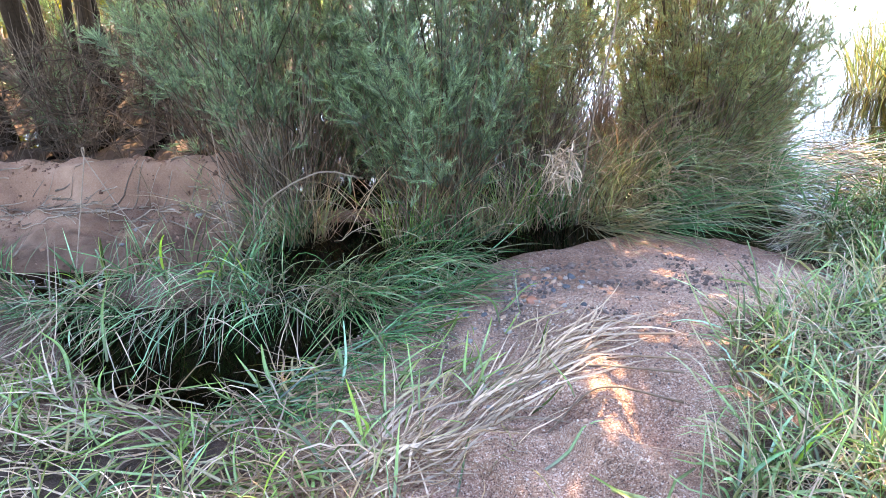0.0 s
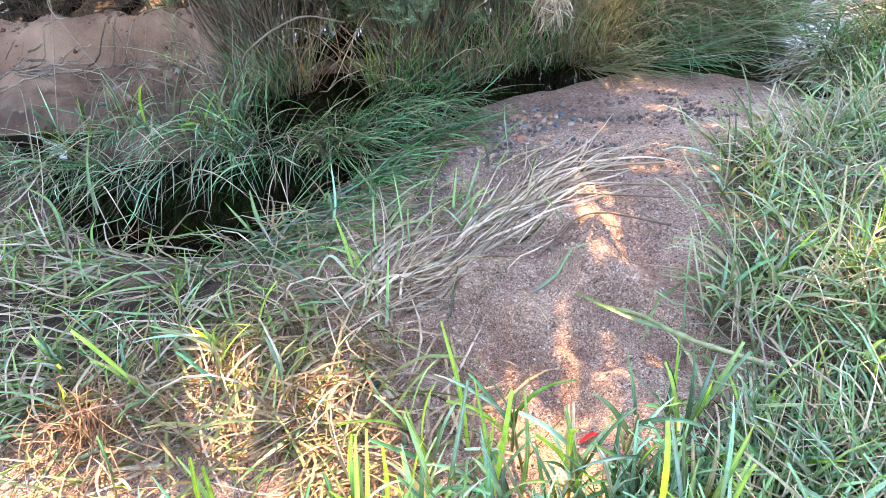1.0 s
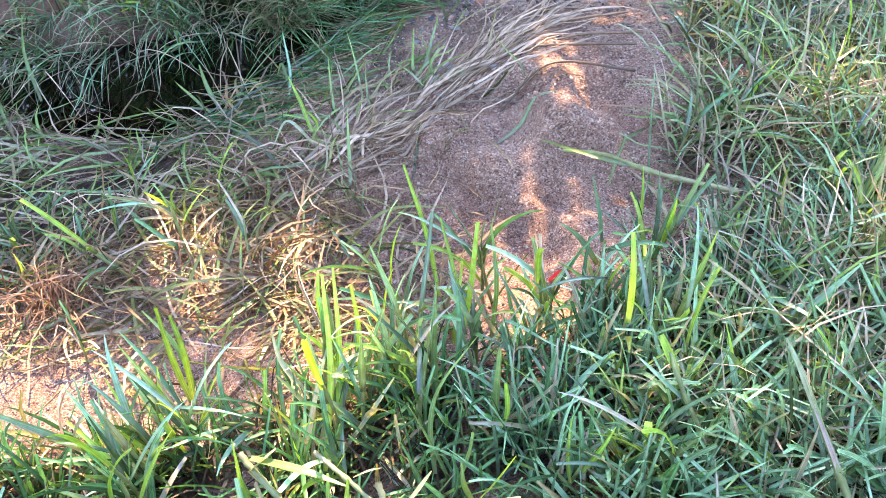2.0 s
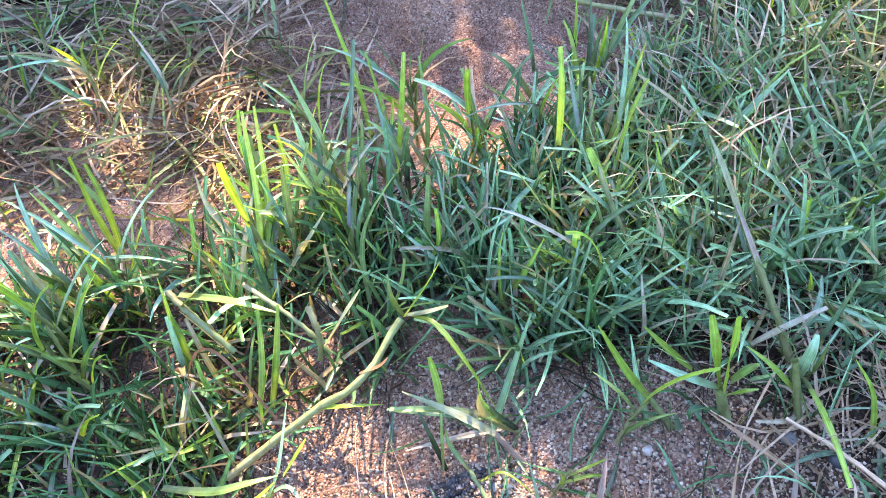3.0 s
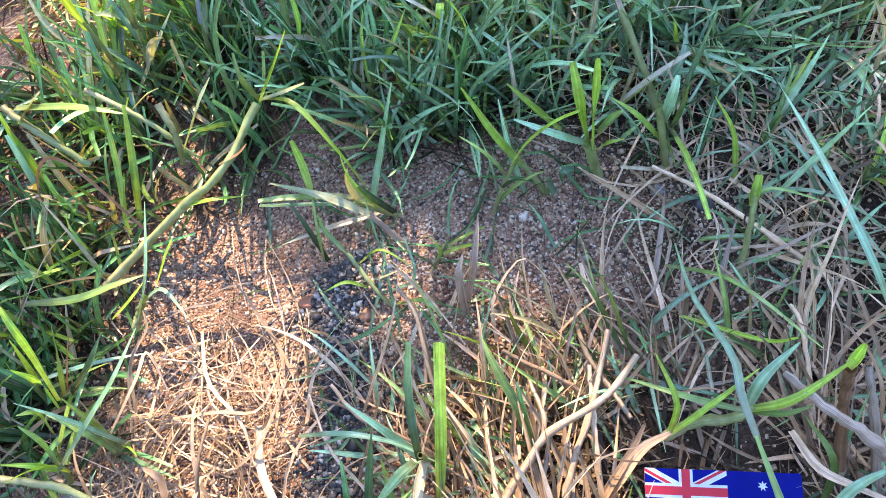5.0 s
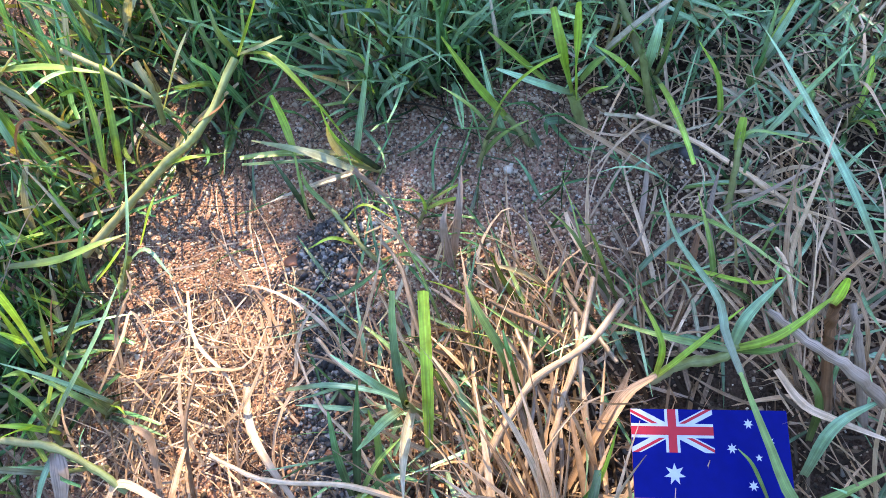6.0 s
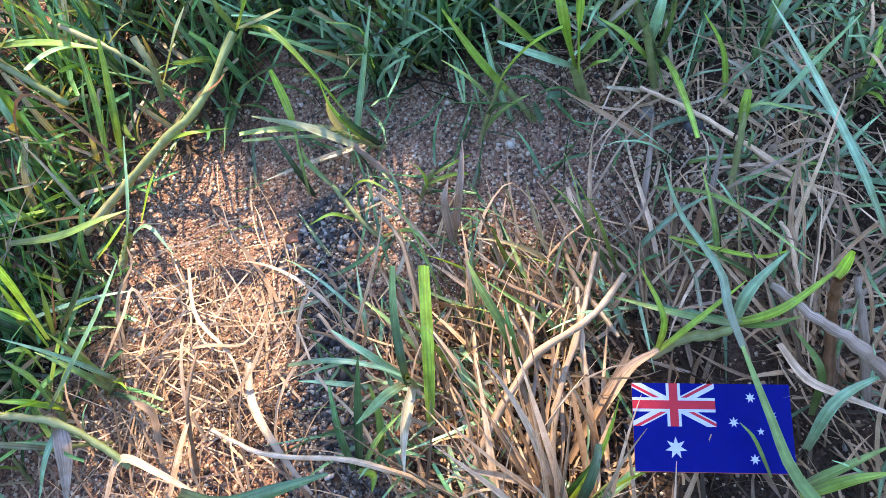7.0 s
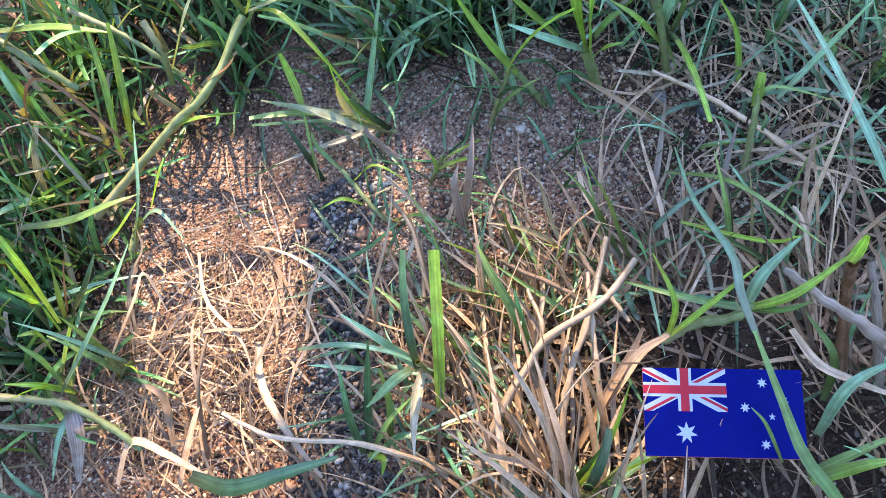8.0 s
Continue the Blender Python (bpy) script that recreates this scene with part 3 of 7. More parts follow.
        blades("washed_straw", "grey straw combed over the flank of the mound", material, rng, r, rng.normal(36, 18, n), uni(rng, 0, 15, n), uni(rng, .08, .24, n), uni(rng, .0014, wide, n), uni(rng, 0, 40, n), sway=26)
    n = 90
    r = scatter(rng, n, -.25, .22, .85, 1.4, lambda x, y: bell(x, y, -.02, 1.1, .17, .2))
    blades("washed_grass", "limp green blades among the washed straw", GREEN, rng, r, rng.normal(40, 60, n), uni(rng, 5, 50, n), uni(rng, .06, .16, n), uni(rng, .003, .006, n), uni(rng, 0, 80, n), sway=30)
    # straw and stubble round the card and over the bare patch
    n = 700
    r = off_card(scatter(rng, n, -.3, .6, -.3, .25, m_tuft))
    n = len(r)
    blades("dry_grass", "pale straw tangle round the small card", STRAW, rng, r, rng.normal(80, 38, n), uni(rng, 0, 45, n), uni(rng, .03, .12, n), uni(rng, .001, .0034, n), uni(rng, 0, 50, n), k=9, sway=48, twist=1.2)
    n = 1700
    r = scatter(rng, n, .15, .8, -.3, .35, m_thatch)
    blades("dry_grass", "grey thatch beside the card", BLEACHED, rng, r, rng.normal(40, 90, n), uni(rng, 0, 30, n), uni(rng, .04, .13, n), uni(rng, .0009, .0026, n), uni(rng, 0, 50, n), k=7, sway=60)
    n = 1700
    r = off_card(scatter(rng, n, -.1, .8, -.3, .35, lambda x, y: np.maximum(.8 * m_card(x, y), m_thatch(x, y))))
    n = len(r)
    blades("grass_cover", "green blades among the pale straw", BLUEGREEN, rng, r, uni(rng, 0, 360, n), uni(rng, 20, 80, n), uni(rng, .03, .09, n), uni(rng, .002, .0045, n), uni(rng, 10, 90, n), k=7, fold=.12)
    n = 620
    r = scatter(rng, n, -.28, .1, -.25, .16, lambda x, y: off_rill(x, y) * smooth(.13, .0, y + .2 * x) * smooth(-.5, .35, vnoise(x * 1.8, y * .7, .035, 78)))
    blades("dry_grass", "thin straw lying over sunlit sand", STRAW, rng, r, rng.normal(92, 28, n), uni(rng, 0, 30, n), uni(rng, .04, .13, n), uni(rng, .0008, .0026, n), uni(rng, 0, 40, n), k=9, sway=55, twist=1.2)
    n = 280
    r = scatter(rng, n, -.2, .02, -.02, .26, lambda x, y: off_rill(x, y) * bell(x, y, -.085, .13, .07, .1) * smooth(-.5, .3, vnoise(x, y, .04, 79)))
    blades("dry_grass", "thin pale straw strewn over sunlit sand", BLEACHED, rng, r, uni(rng, 0, 360, n), uni(rng, 0, 22, n), uni(rng, .03, .09, n), uni(rng, .0007, .0018, n), uni(rng, 0, 50, n), k=8, sway=45, twist=1.2)
    n = 160
    r = scatter(rng, n, -.05, .35, .0, .28, lambda x, y: smooth(.3, .24, y) * smooth(-.02, .05, x))
    blades("thin_grass", "sparse green blades on the bare sand", LUSH, rng, r, uni(rng, 0, 360, n), uni(rng, 10, 70, n), uni(rng, .03, .08, n), uni(rng, .0016, .0035, n), uni(rng, 0, 60, n), k=7, fold=.12)
    n = 120
    r = off_card(scatter(rng, n, -.25, .4, -.28, .06, m_tuft))
    n = len(r)
    blades("dry_grass", "broad flat straw standing in sheaves", STRAW, rng, r, rng.normal(85, 22, n), uni(rng, 20, 65, n), uni(rng, .06, .13, n), uni(rng, .0025, .005, n), uni(rng, 0, 50, n), k=9, sway=14, twist=.8, fold=.35)
    for material, n, wide in ((STRAW, 85, .005), (BLEACHED, 60, .0048), (GREEN, 55, .0052)):
        r = off_card(scatter(rng, n, .08, .32, -.03, .13, lambda x, y: bell(x, y, .18, .02, .09, .05)))
        n = len(r)
        blades("dry_grass" if material is not GREEN else "grass_cover", "broken straw standing beyond the card" if material is not GREEN else "green blades among standing straw", material, rng, r, rng.normal(95, 40, n), uni(rng, 20, 70, n), uni(rng, .04, .1, n), uni(rng, .0018, wide, n), uni(rng, 0, 60, n), k=9, sway=22, twist=.9, fold=.3)
    for material, n in ((STRAW, 24), (BLEACHED, 20)):
        r = scatter(rng, n, .08, .17, -.2, -.02, lambda x, y: bell(x, y, .135, -.09, .04, .07))
        blades("dry_grass", "broad tan straw bundled beside the card", material, rng, r, rng.normal(88, 22, n), uni(rng, 25, 62, n), uni(rng, .08, .15, n), uni(rng, .003, .006, n), uni(rng, 0, 45, n), k=10, sway=16, twist=.8, fold=.35)
    n = 260
    r = off_card(scatter(rng, n, -.3, .6, -.3, .12, m_tuft))
    n = len(r)
    blades("dry_grass", "crisp bleached straw lying over the tangle", BLEACHED, rng, r, rng.normal(85, 45, n), uni(rng, 8, 60, n), uni(rng, .05, .15, n), uni(rng, .0011, .0034, n), uni(rng, 0, 50, n), k=10, sway=48, twist=1.4)
    for material, n in ((STRAW, 210), (SHADED_THATCH, 260), (BLEACHED, 90)):
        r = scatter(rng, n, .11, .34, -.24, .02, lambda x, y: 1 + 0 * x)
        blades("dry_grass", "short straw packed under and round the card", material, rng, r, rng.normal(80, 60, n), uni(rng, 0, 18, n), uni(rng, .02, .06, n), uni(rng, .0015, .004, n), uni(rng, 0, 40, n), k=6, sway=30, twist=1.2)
    n = 620
    r = scatter(rng, n, .3, 1.0, .05, .6, lambda x, y: np.maximum(m_belt(x, y), m_thatch(x, y)))
    blades("dry_grass", "bleached grey straw among the blue-green grass", BLEACHED, rng, r, uni(rng, 0, 360, n), uni(rng, 5, 55, n), uni(rng, .05, .14, n), uni(rng, .0014, .0036, n), uni(rng, 10, 80, n), k=9, sway=35, twist=1.2)
    n = 260
    r = scatter(rng, n, -.7, -.1, .1, .6, m_belt)
    blades("dry_grass", "yellowed straw in the sunlit green grass", BLEACHED, rng, r, uni(rng, 0, 360, n), uni(rng, 5, 60, n), uni(rng, .05, .13, n), uni(rng, .002, .005, n), uni(rng, 10, 90, n), k=8, sway=50, twist=1.2)
    n = 850
    r = scatter(rng, n, .04, .5, .26, .55, m_belt)
    blades("grass_belt", "upright blue-green blades catching the sky's light", BLUEGREEN, rng, r, uni(rng, 0, 360, n), uni(rng, 45, 86, n), uni(rng, .06, .13, n), uni(rng, .0032, .006, n), uni(rng, 10, 60, n), k=8, fold=.28, tip=rng.choice([.1, .5], n))
    # grass added out of view behind and beside the bank, against bounced light
    for material, n in ((GREEN, 9000), (SHADED_THATCH, 3000)):
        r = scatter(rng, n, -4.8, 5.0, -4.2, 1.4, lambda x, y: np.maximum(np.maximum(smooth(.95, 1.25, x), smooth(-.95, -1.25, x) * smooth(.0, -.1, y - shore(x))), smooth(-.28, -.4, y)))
        blades("meadow_grass", "rough green grass added out of view round the bank", material, rng, r, uni(rng, 0, 360, n), uni(rng, 20, 80, n), uni(rng, .1, .28, n), uni(rng, .008, .018, n), uni(rng, 10, 90, n), k=4)
    # far grass beyond the bank, in the sun
    n = 3500
    r = scatter(rng, n, -7, -.4, 3.0, 9.5, lambda x, y: smooth(3.6, 4.6, y) * (height(x, y, False) > -.02))
    blades("far_grass", "sunlit yellow-green grass beyond the trees", YELLOW, rng, r, uni(rng, 0, 360, n), uni(rng, 50, 88, n), uni(rng, .2, .6, n), uni(rng, .008, .02, n), uni(rng, 5, 100, n))


build_grass()


# ---- sand grains ----
def grains(name, label, rng, pts, size, material, sink=.2):
    """Angular little stones lying on the ground, joined."""
    n = len(pts)
    box = unit(np.array([(x, y, z) for z in (-1, 1) for y in (-1, 1) for x in (-1, 1)], float))
    tri = np.array([(0, 2, 3), (0, 3, 1), (4, 5, 7), (4, 7, 6), (0, 1, 5), (0, 5, 4), (2, 6, 7), (2, 7, 3), (0, 4, 6), (0, 6, 2), (1, 3, 7), (1, 7, 5)])
    v = box[None] * rng.uniform(.7, 1.3, (n, 8, 1)) * rng.uniform(.7, 1.2, (n, 1, 3))
    a, b = rng.uniform(0, 6.28, n), rng.uniform(0, 3.14, n)
    ca, sa, cb, sb = np.cos(a)[:, None], np.sin(a)[:, None], np.cos(b)[:, None], np.sin(b)[:, None]
    x, y, z = v[..., 0], v[..., 1], v[..., 2]
    x, y = x * ca - y * sa, x * sa + y * ca
    y, z = y * cb - z * sb, y * sb + z * cb
    v = np.stack([x, y, z * .8], -1) * size[:, None, None] * .5
    v = v + pts[:, None] + np.array([0, 0, 1]) * (size * sink)[:, None, None]
    f = tri[None] + (np.arange(n) * 8)[:, None, None]
    return tagged(new(name, mesh_np(name, v.reshape(-1, 3), f.reshape(-1, 3), material, None, False)), label, "sand", kind="stuff")


def build_grains():
    rng = np.random.default_rng(5)
    n = 22000
    r = scatter(rng, n, -.3, .46, -.2, .34, lambda x, y: smooth(.09, .0, y - belt_low(x)) * (.25 + .75 * smooth(.25, -.05, x + y * .3) + .5 * smooth(.05, .12, y)))
    r[:, 2] = height(r[:, 0], r[:, 1])
    grains("sand_grains", "coarse orange, white and black sand grains", rng, r, np.exp(rng.normal(-6.05, .33, n)), NEAR_GRAIN, .12)
    n = 8000
    r = scatter(rng, n, .03, .42, .06, .31, lambda x, y: smooth(.06, .0, y - belt_low(x)))
    r[:, 2] = height(r[:, 0], r[:, 1])
    grains("sand_grains", "fine brown and grey sand grains", rng, r, np.exp(rng.normal(-6.1, .38, n)), NEAR_GRAIN, .25)
    n = 9000
    r = scatter(rng, n, -.3, .5, .5, 1.4, lambda x, y: smooth(.06, -.05, x - np.interp(y, EDGE_Y, EDGE_X)) * smooth(-.25, 0, x))
    r[:, 2] = height(r[:, 0], r[:, 1])
    grains("sand_grains", "coarse pinkish sand grains on the mound", rng, r, np.exp(rng.normal(-5.8, .33, n)), GRAIN, .1)
    n = 3500
    r = scatter(rng, n, -.25, .95, 1.0, 1.85, lambda x, y: smooth(.0, .04, shore(x) - y) * (.15 + bell(x, y, .12, 1.45, .2, .2) + .5 * smooth(.12, .0, shore(x) - y)))
    r[:, 2] = height(r[:, 0], r[:, 1])
    grains("gravel", "mixed wet gravel along the mound's water edge", rng, r, np.exp(rng.normal(-5.55, .4, n)), GRAVEL, .0)
    n = 2600
    r = scatter(rng, n, -.3, .5, -.3, .06, lambda x, y: smooth(.06, -.03, y) * smooth(-.3, .6, vnoise(x, y, .05, 71)))
    r[:, 2] = height(r[:, 0], r[:, 1])
    grains("soil_crumbs", "dark red-brown soil crumbs under the straw", rng, r, np.exp(rng.normal(-5.6, .35, n)), DARK_CLOD, .1)
    n = 3800
    r = scatter(rng, n, -.08, .1, -.1, .2, lambda x, y: np.exp(-((x + .002 - .25 * y + .006 * np.sin(y * 50)) / .021) ** 2))
    r[:, 2] = height(r[:, 0], r[:, 1])
    grains("gravel", "dark grit along a rill, with the strip's shadow in its colour", rng, r, np.exp(rng.normal(-5.68, .36, n)), GRIT, .2)
    n = 1300
    r = scatter(rng, n, -.18, .02, -.1, .07, lambda x, y: smooth(-.5, .4, vnoise(x, y, .035, 73)))
    r[:, 2] = height(r[:, 0], r[:, 1])
    grains("soil_crumbs", "red-brown soil crumbs among thin straw", rng, r, np.exp(rng.normal(-5.65, .35, n)), CRUMB, .1)
    n = 1100
    r = scatter(rng, n, .04, .16, -.1, .16, lambda x, y: smooth(-.4, .5, vnoise(x, y, .04, 72)))
    r[:, 2] = height(r[:, 0], r[:, 1])
    grains("soil_crumbs", "red-brown soil crumbs beside the rill", rng, r, np.exp(rng.normal(-5.7, .35, n)), CRUMB, .1)
    n = 2200
    r = scatter(rng, n, -1.6, -.5, 1.7, 2.4, lambda x, y: smooth(-.3, .7, vnoise(x, y, .12, 61)))
    r[:, 2] = height(r[:, 0], r[:, 1])
    grains("soil_crumbs", "reddish soil crumbs on the sand bank", rng, r, np.exp(rng.normal(-5.2, .55, n)), CRUMB, .0)
    n = 1300
    r = scatter(rng, n, -.1, .95, 1.15, 1.8, lambda x, y: smooth(.02, .06, shore(x) - y) * bell(x, y, .25, 1.5, .4, .22) * smooth(.0, .7, vnoise(x, y, .07, 51)))
    r[:, 2] = height(r[:, 0], r[:, 1])
    grains("mud_crumbs", "dark damp mud crumbs on the mound", rng, r, np.exp(rng.normal(-5.05, .4, n)), CLOD, .1)


build_grains()


# ---- shrubs ----
# openings cut into the crowns to place bright spots: x, y of the spot, its half widths, and how open it is
GAPS = ((.40, 1.23, .06, .02, .8), (.29, 1.04, .015, .06, .55), (.27, .9, .04, .025, .4), (.2, .8, .045, .02, .45), (.31, .8, .02, .04, .35), (.17, .04, .05, .045, .45), (.085, .165, .024, .022, .7), (-.3, .78, .07, .07, .6), (-.12, .74, .06, .08, .65), (-.08, .49, .08, .12, 1), (-.072, .13, .054, .072, 1), (-.09, .02, .055, .05, .5), (.075, .19, .03, .02, .9),
        (-.4, .53, .09, .06, 1), (.18, .58, .06, .04, .95), (.08, .8, .04, .04, .6), (-.86, 2.05, .02, .07, .9), (-.57, 1.9, .02, .03, .8), (.1, -.02, .06, .06, .9), (.14, -.06, .055, .05, .85), (-.1, -.08, .06, .05, .4), (-.5, .66, .06, .05, .9),
        (-.2, .32, .06, .07, .8), (-.33, .38, .07, .06, .5), (-.085, .255, .04, .045, 1), (.27, 1.12, .04, .03, .6), (.26, 1.0, .03, .05, .6), (.11, .69, .07, .03, .7), (.22, .72, .04, .025, .6), (.12, .56, .05, .03, .8), (-.24, .72, .1, .06, .5), (.45, .5, .03, .02, .9), (.6, .75, .05, .04, .9), (.3, .36, .03, .02, .8), (.55, .35, .05, .03, .9),
        (-.22, .04, .05, .06, .5), (.17, .31, .03, .02, .8), (.27, .27, .025, .02, .8), (.36, .3, .03, .02, .8), (.24, .35, .02, .02, .8), (.5, 1.0, .03, .03, .8))


def sunlit(p, rng):
    """Which of the points stand between the sun and a bright spot on the ground."""
    t = (p[:, 2] - .06) / TO_SUN.z
    fx, fy = p[:, 0] - TO_SUN.x * t, p[:, 1] - TO_SUN.y * t
    hit = np.zeros(len(p), bool)
    for gx, gy, rx, ry, share in GAPS:
        hit |= (((fx - gx) / (rx + .016)) ** 2 + ((fy - gy) / (ry + .016)) ** 2 < 1) & (rng.uniform(size=len(p)) < share)
    return hit & (p[:, 2] > .3)


def plumes(rng, p, d, needles, needle_len, needle_w, spread=.7):
    """Feathery twigs: needles all round the centre lines p (n, k, 3) with directions d."""
    n, k, _ = p.shape
    ok = ~np.any([sunlit(p[:, i], rng) for i in range(k)], axis=0)
    p, d = p[ok], d[ok]
    n = len(p)
    s = rng.uniform(.0, 1, (n, needles))
    fi = s * (k - 1)
    i0 = np.minimum(fi.astype(int), k - 2)
    row = np.arange(n)[:, None]
    root = p[row, i0] + (p[row, i0 + 1] - p[row, i0]) * (fi - i0)[..., None]
    out = d[row, i0]
    nd = unit(out * rng.uniform(.7, 1.5, (n, needles, 1)) + unit(rng.normal(size=(n, needles, 3))) * spread)
    ln = needle_len * rng.uniform(.55, 1.25, (n, needles, 1))
    side = unit(np.cross(nd, rng.normal(size=(n, needles, 3)))) * needle_w * .5
    v = np.stack([root - side, root + side, root + nd * ln], 2).reshape(-1, 3)
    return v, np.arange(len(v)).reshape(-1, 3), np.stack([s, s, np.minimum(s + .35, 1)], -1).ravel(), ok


def feathers(rng, foot, az, el, ln, low, per, needles, needle_len, needle_w, lean, seed):
    """Branchlets that rise from foot, each set with feathery sprays of needles. Returns the needles' mesh and the branchlets' lines."""
    n = len(foot)
    p, d = paths(foot, az, el, ln, rng.uniform(-15, 25, n), 8, 14, rng)
    p[..., :2] += np.asarray(lean)[None, None] * p[..., 2:]
    s = rng.uniform(.15, 1, (n, per))
    fi = s * 7
    i0 = np.minimum(fi.astype(int), 6)
    row = np.arange(n)[:, None]
    at = p[row, i0] + (p[row, i0 + 1] - p[row, i0]) * (fi - i0)[..., None]
    out = unit(d[row, i0] * .7 + unit(rng.normal(size=(n, per, 3))) * .9 + np.array([0, 0, .15]))
    tl = rng.uniform(.035, .085, (n, per)) * (1.2 - .5 * s)
    at, out, tl, s = at.reshape(-1, 3), out.reshape(-1, 3), tl.ravel(), s.ravel()
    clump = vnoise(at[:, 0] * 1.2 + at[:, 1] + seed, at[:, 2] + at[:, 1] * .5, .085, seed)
    ok = (at[:, 2] > low * (1 + .6 * clump)) & (clump > rng.uniform(-.6, .25, len(at)))
    at, out, tl, s = at[ok], out[ok], tl[ok], s[ok]
    m = len(at)
    u = rng.uniform(.0, 1, (m, needles, 1))
    bent = unit(out + np.array([0, 0, .35]))
    root = at[:, None] + (out[:, None] * (1 - u * .5) + bent[:, None] * u * .5) * tl[:, None, None] * u
    nd = unit(bent[:, None] * 1.25 + unit(rng.normal(size=(m, needles, 3))) * .7)
    v1 = root + nd * needle_len * rng.uniform(.6, 1.3, (m, needles, 1)) * (1.15 - .4 * u)
    w = unit(np.cross(nd, rng.normal(size=nd.shape))) * needle_w * .5
    v = np.stack([root - w, root + w, v1], 2).reshape(-1, 3)
    # needles deep in sprays and thin clumps get shade in their colour
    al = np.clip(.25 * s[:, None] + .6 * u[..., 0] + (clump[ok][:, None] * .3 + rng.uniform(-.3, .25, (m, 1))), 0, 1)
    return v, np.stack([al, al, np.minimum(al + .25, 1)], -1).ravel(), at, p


def shrub(label, x, y, rx, ry, tall, seed, material, low=.2, n_low=650, n_top=800, lean=(0, 0), stem_mat=None, n_stem=8, needle=.02, nw=.0019, upright=1.0, bare=110, dense=10):
    """A tall feathery shrub: stems, bare twigs low down, plumes of needles above."""
    rng = np.random.default_rng(seed)
    z = float(height(x, y, False)) - .02
    base = np.array([x, y, z])
    root = thing("shrub", label, "shrub", "shrubs along the stream", tuple(base))
    stem_mat = stem_mat or TWIG
    for i in range(n_stem):
        p, d = paths(np.array([[rng.normal(0, rx * .3), rng.normal(0, ry * .3), 0]]), rng.uniform(0, 360, 1), rng.uniform(74, 88, 1), np.array([tall * rng.uniform(.6, .95)]), rng.uniform(-10, 15, 1), 10, 10, rng)
        s = np.linspace(0, 1, 10)[None, :, None]
        p = p + s * np.array([lean[0] * .2, lean[1] * .2, 0]) + rng.normal(0, .008, p.shape) * (s > 0)
        v, f, al = tubes(p, np.linspace(.0034, .0008, 10)[None] * rng.uniform(.6, 1.25), 6)
        part("stem", mesh_np("stem", v, f, stem_mat, al), root)
    # bare lower twigs
    m = bare
    a, q = rng.uniform(0, 6.28, m), np.sqrt(rng.uniform(0, 1, m))
    zs = rng.uniform(0, .25, m)
    flare = .25 + zs
    st = np.stack([np.cos(a) * q * rx * flare, np.sin(a) * q * ry * flare, zs], -1)
    p, d = paths(st, np.degrees(a) + rng.normal(0, 50, m), rng.uniform(55, 88, m), rng.uniform(.12, .4, m), rng.uniform(-15, 30, m), 6, 25, rng)
    v, f, al = tubes(p, np.linspace(.0016, .0006, 6)[None] * rng.uniform(.6, 1.5, (m, 1)), 3)
    tagged(part("twig_layer", mesh_np("twig_layer", v, f, stem_mat, al), root, "thin bare lower twigs"), kind="stuff")
    m = n_low // 5
    a, q = rng.uniform(0, 6.28, m), rng.uniform(0, 1, m) ** .45
    zs = np.maximum(0, rng.uniform(-.15, min(.62, tall * .6), m))
    flare = .3 + .7 * np.minimum(1, zs / .3)
    foot = np.stack([np.cos(a) * q * rx * flare, np.sin(a) * q * ry * flare, zs], -1)
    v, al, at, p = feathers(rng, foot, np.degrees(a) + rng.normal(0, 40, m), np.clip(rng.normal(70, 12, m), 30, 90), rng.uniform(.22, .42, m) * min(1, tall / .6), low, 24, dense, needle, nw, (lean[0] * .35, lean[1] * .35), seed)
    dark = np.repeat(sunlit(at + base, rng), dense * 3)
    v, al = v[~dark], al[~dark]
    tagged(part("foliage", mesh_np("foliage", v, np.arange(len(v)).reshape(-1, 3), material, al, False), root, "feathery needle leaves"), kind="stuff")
    v, f, al = tubes(p[:, ::2], np.linspace(.0017, .0006, 4)[None].repeat(m, 0), 3)
    tagged(part("twig_mass", mesh_np("twig_mass", v, f, SHADED_TWIG, al), root), kind="stuff")
    # upper crown stays out of view; added to shade the ground
    if n_top:
        n = n_top
        zz = rng.uniform(1.0, tall, n)
        wide = 1.35 * (1 - .55 * smooth(tall * .6, tall, zz))
        a, q = rng.uniform(0, 6.28, n), rng.uniform(0, 1, n) ** .45
        c = np.stack([np.cos(a) * q * rx * wide + lean[0] * zz / tall * 2, np.sin(a) * q * ry * wide + lean[1] * zz / tall * 2, zz], -1)
        ln = rng.uniform(.2, .42, n)
        p, d = paths(c, np.degrees(a) + rng.normal(0, 45, n), rng.uniform(5, 80, n) * upright, ln, rng.uniform(-20, 35, n), 5, 18, rng)
        p[..., 2] -= ln[:, None] * .4
        v, f, al, ok = plumes(rng, p + base, d, 26, .065, .0105)
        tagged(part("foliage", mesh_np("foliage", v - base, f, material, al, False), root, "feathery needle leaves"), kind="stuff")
        v, f, al = tubes(p[ok][:, ::2], np.linspace(.0013, .0005, 3)[None].repeat(ok.sum(), 0), 3)
        tagged(part("twig_mass", mesh_np("twig_mass", v, f, stem_mat, al), root), kind="stuff")
    return root


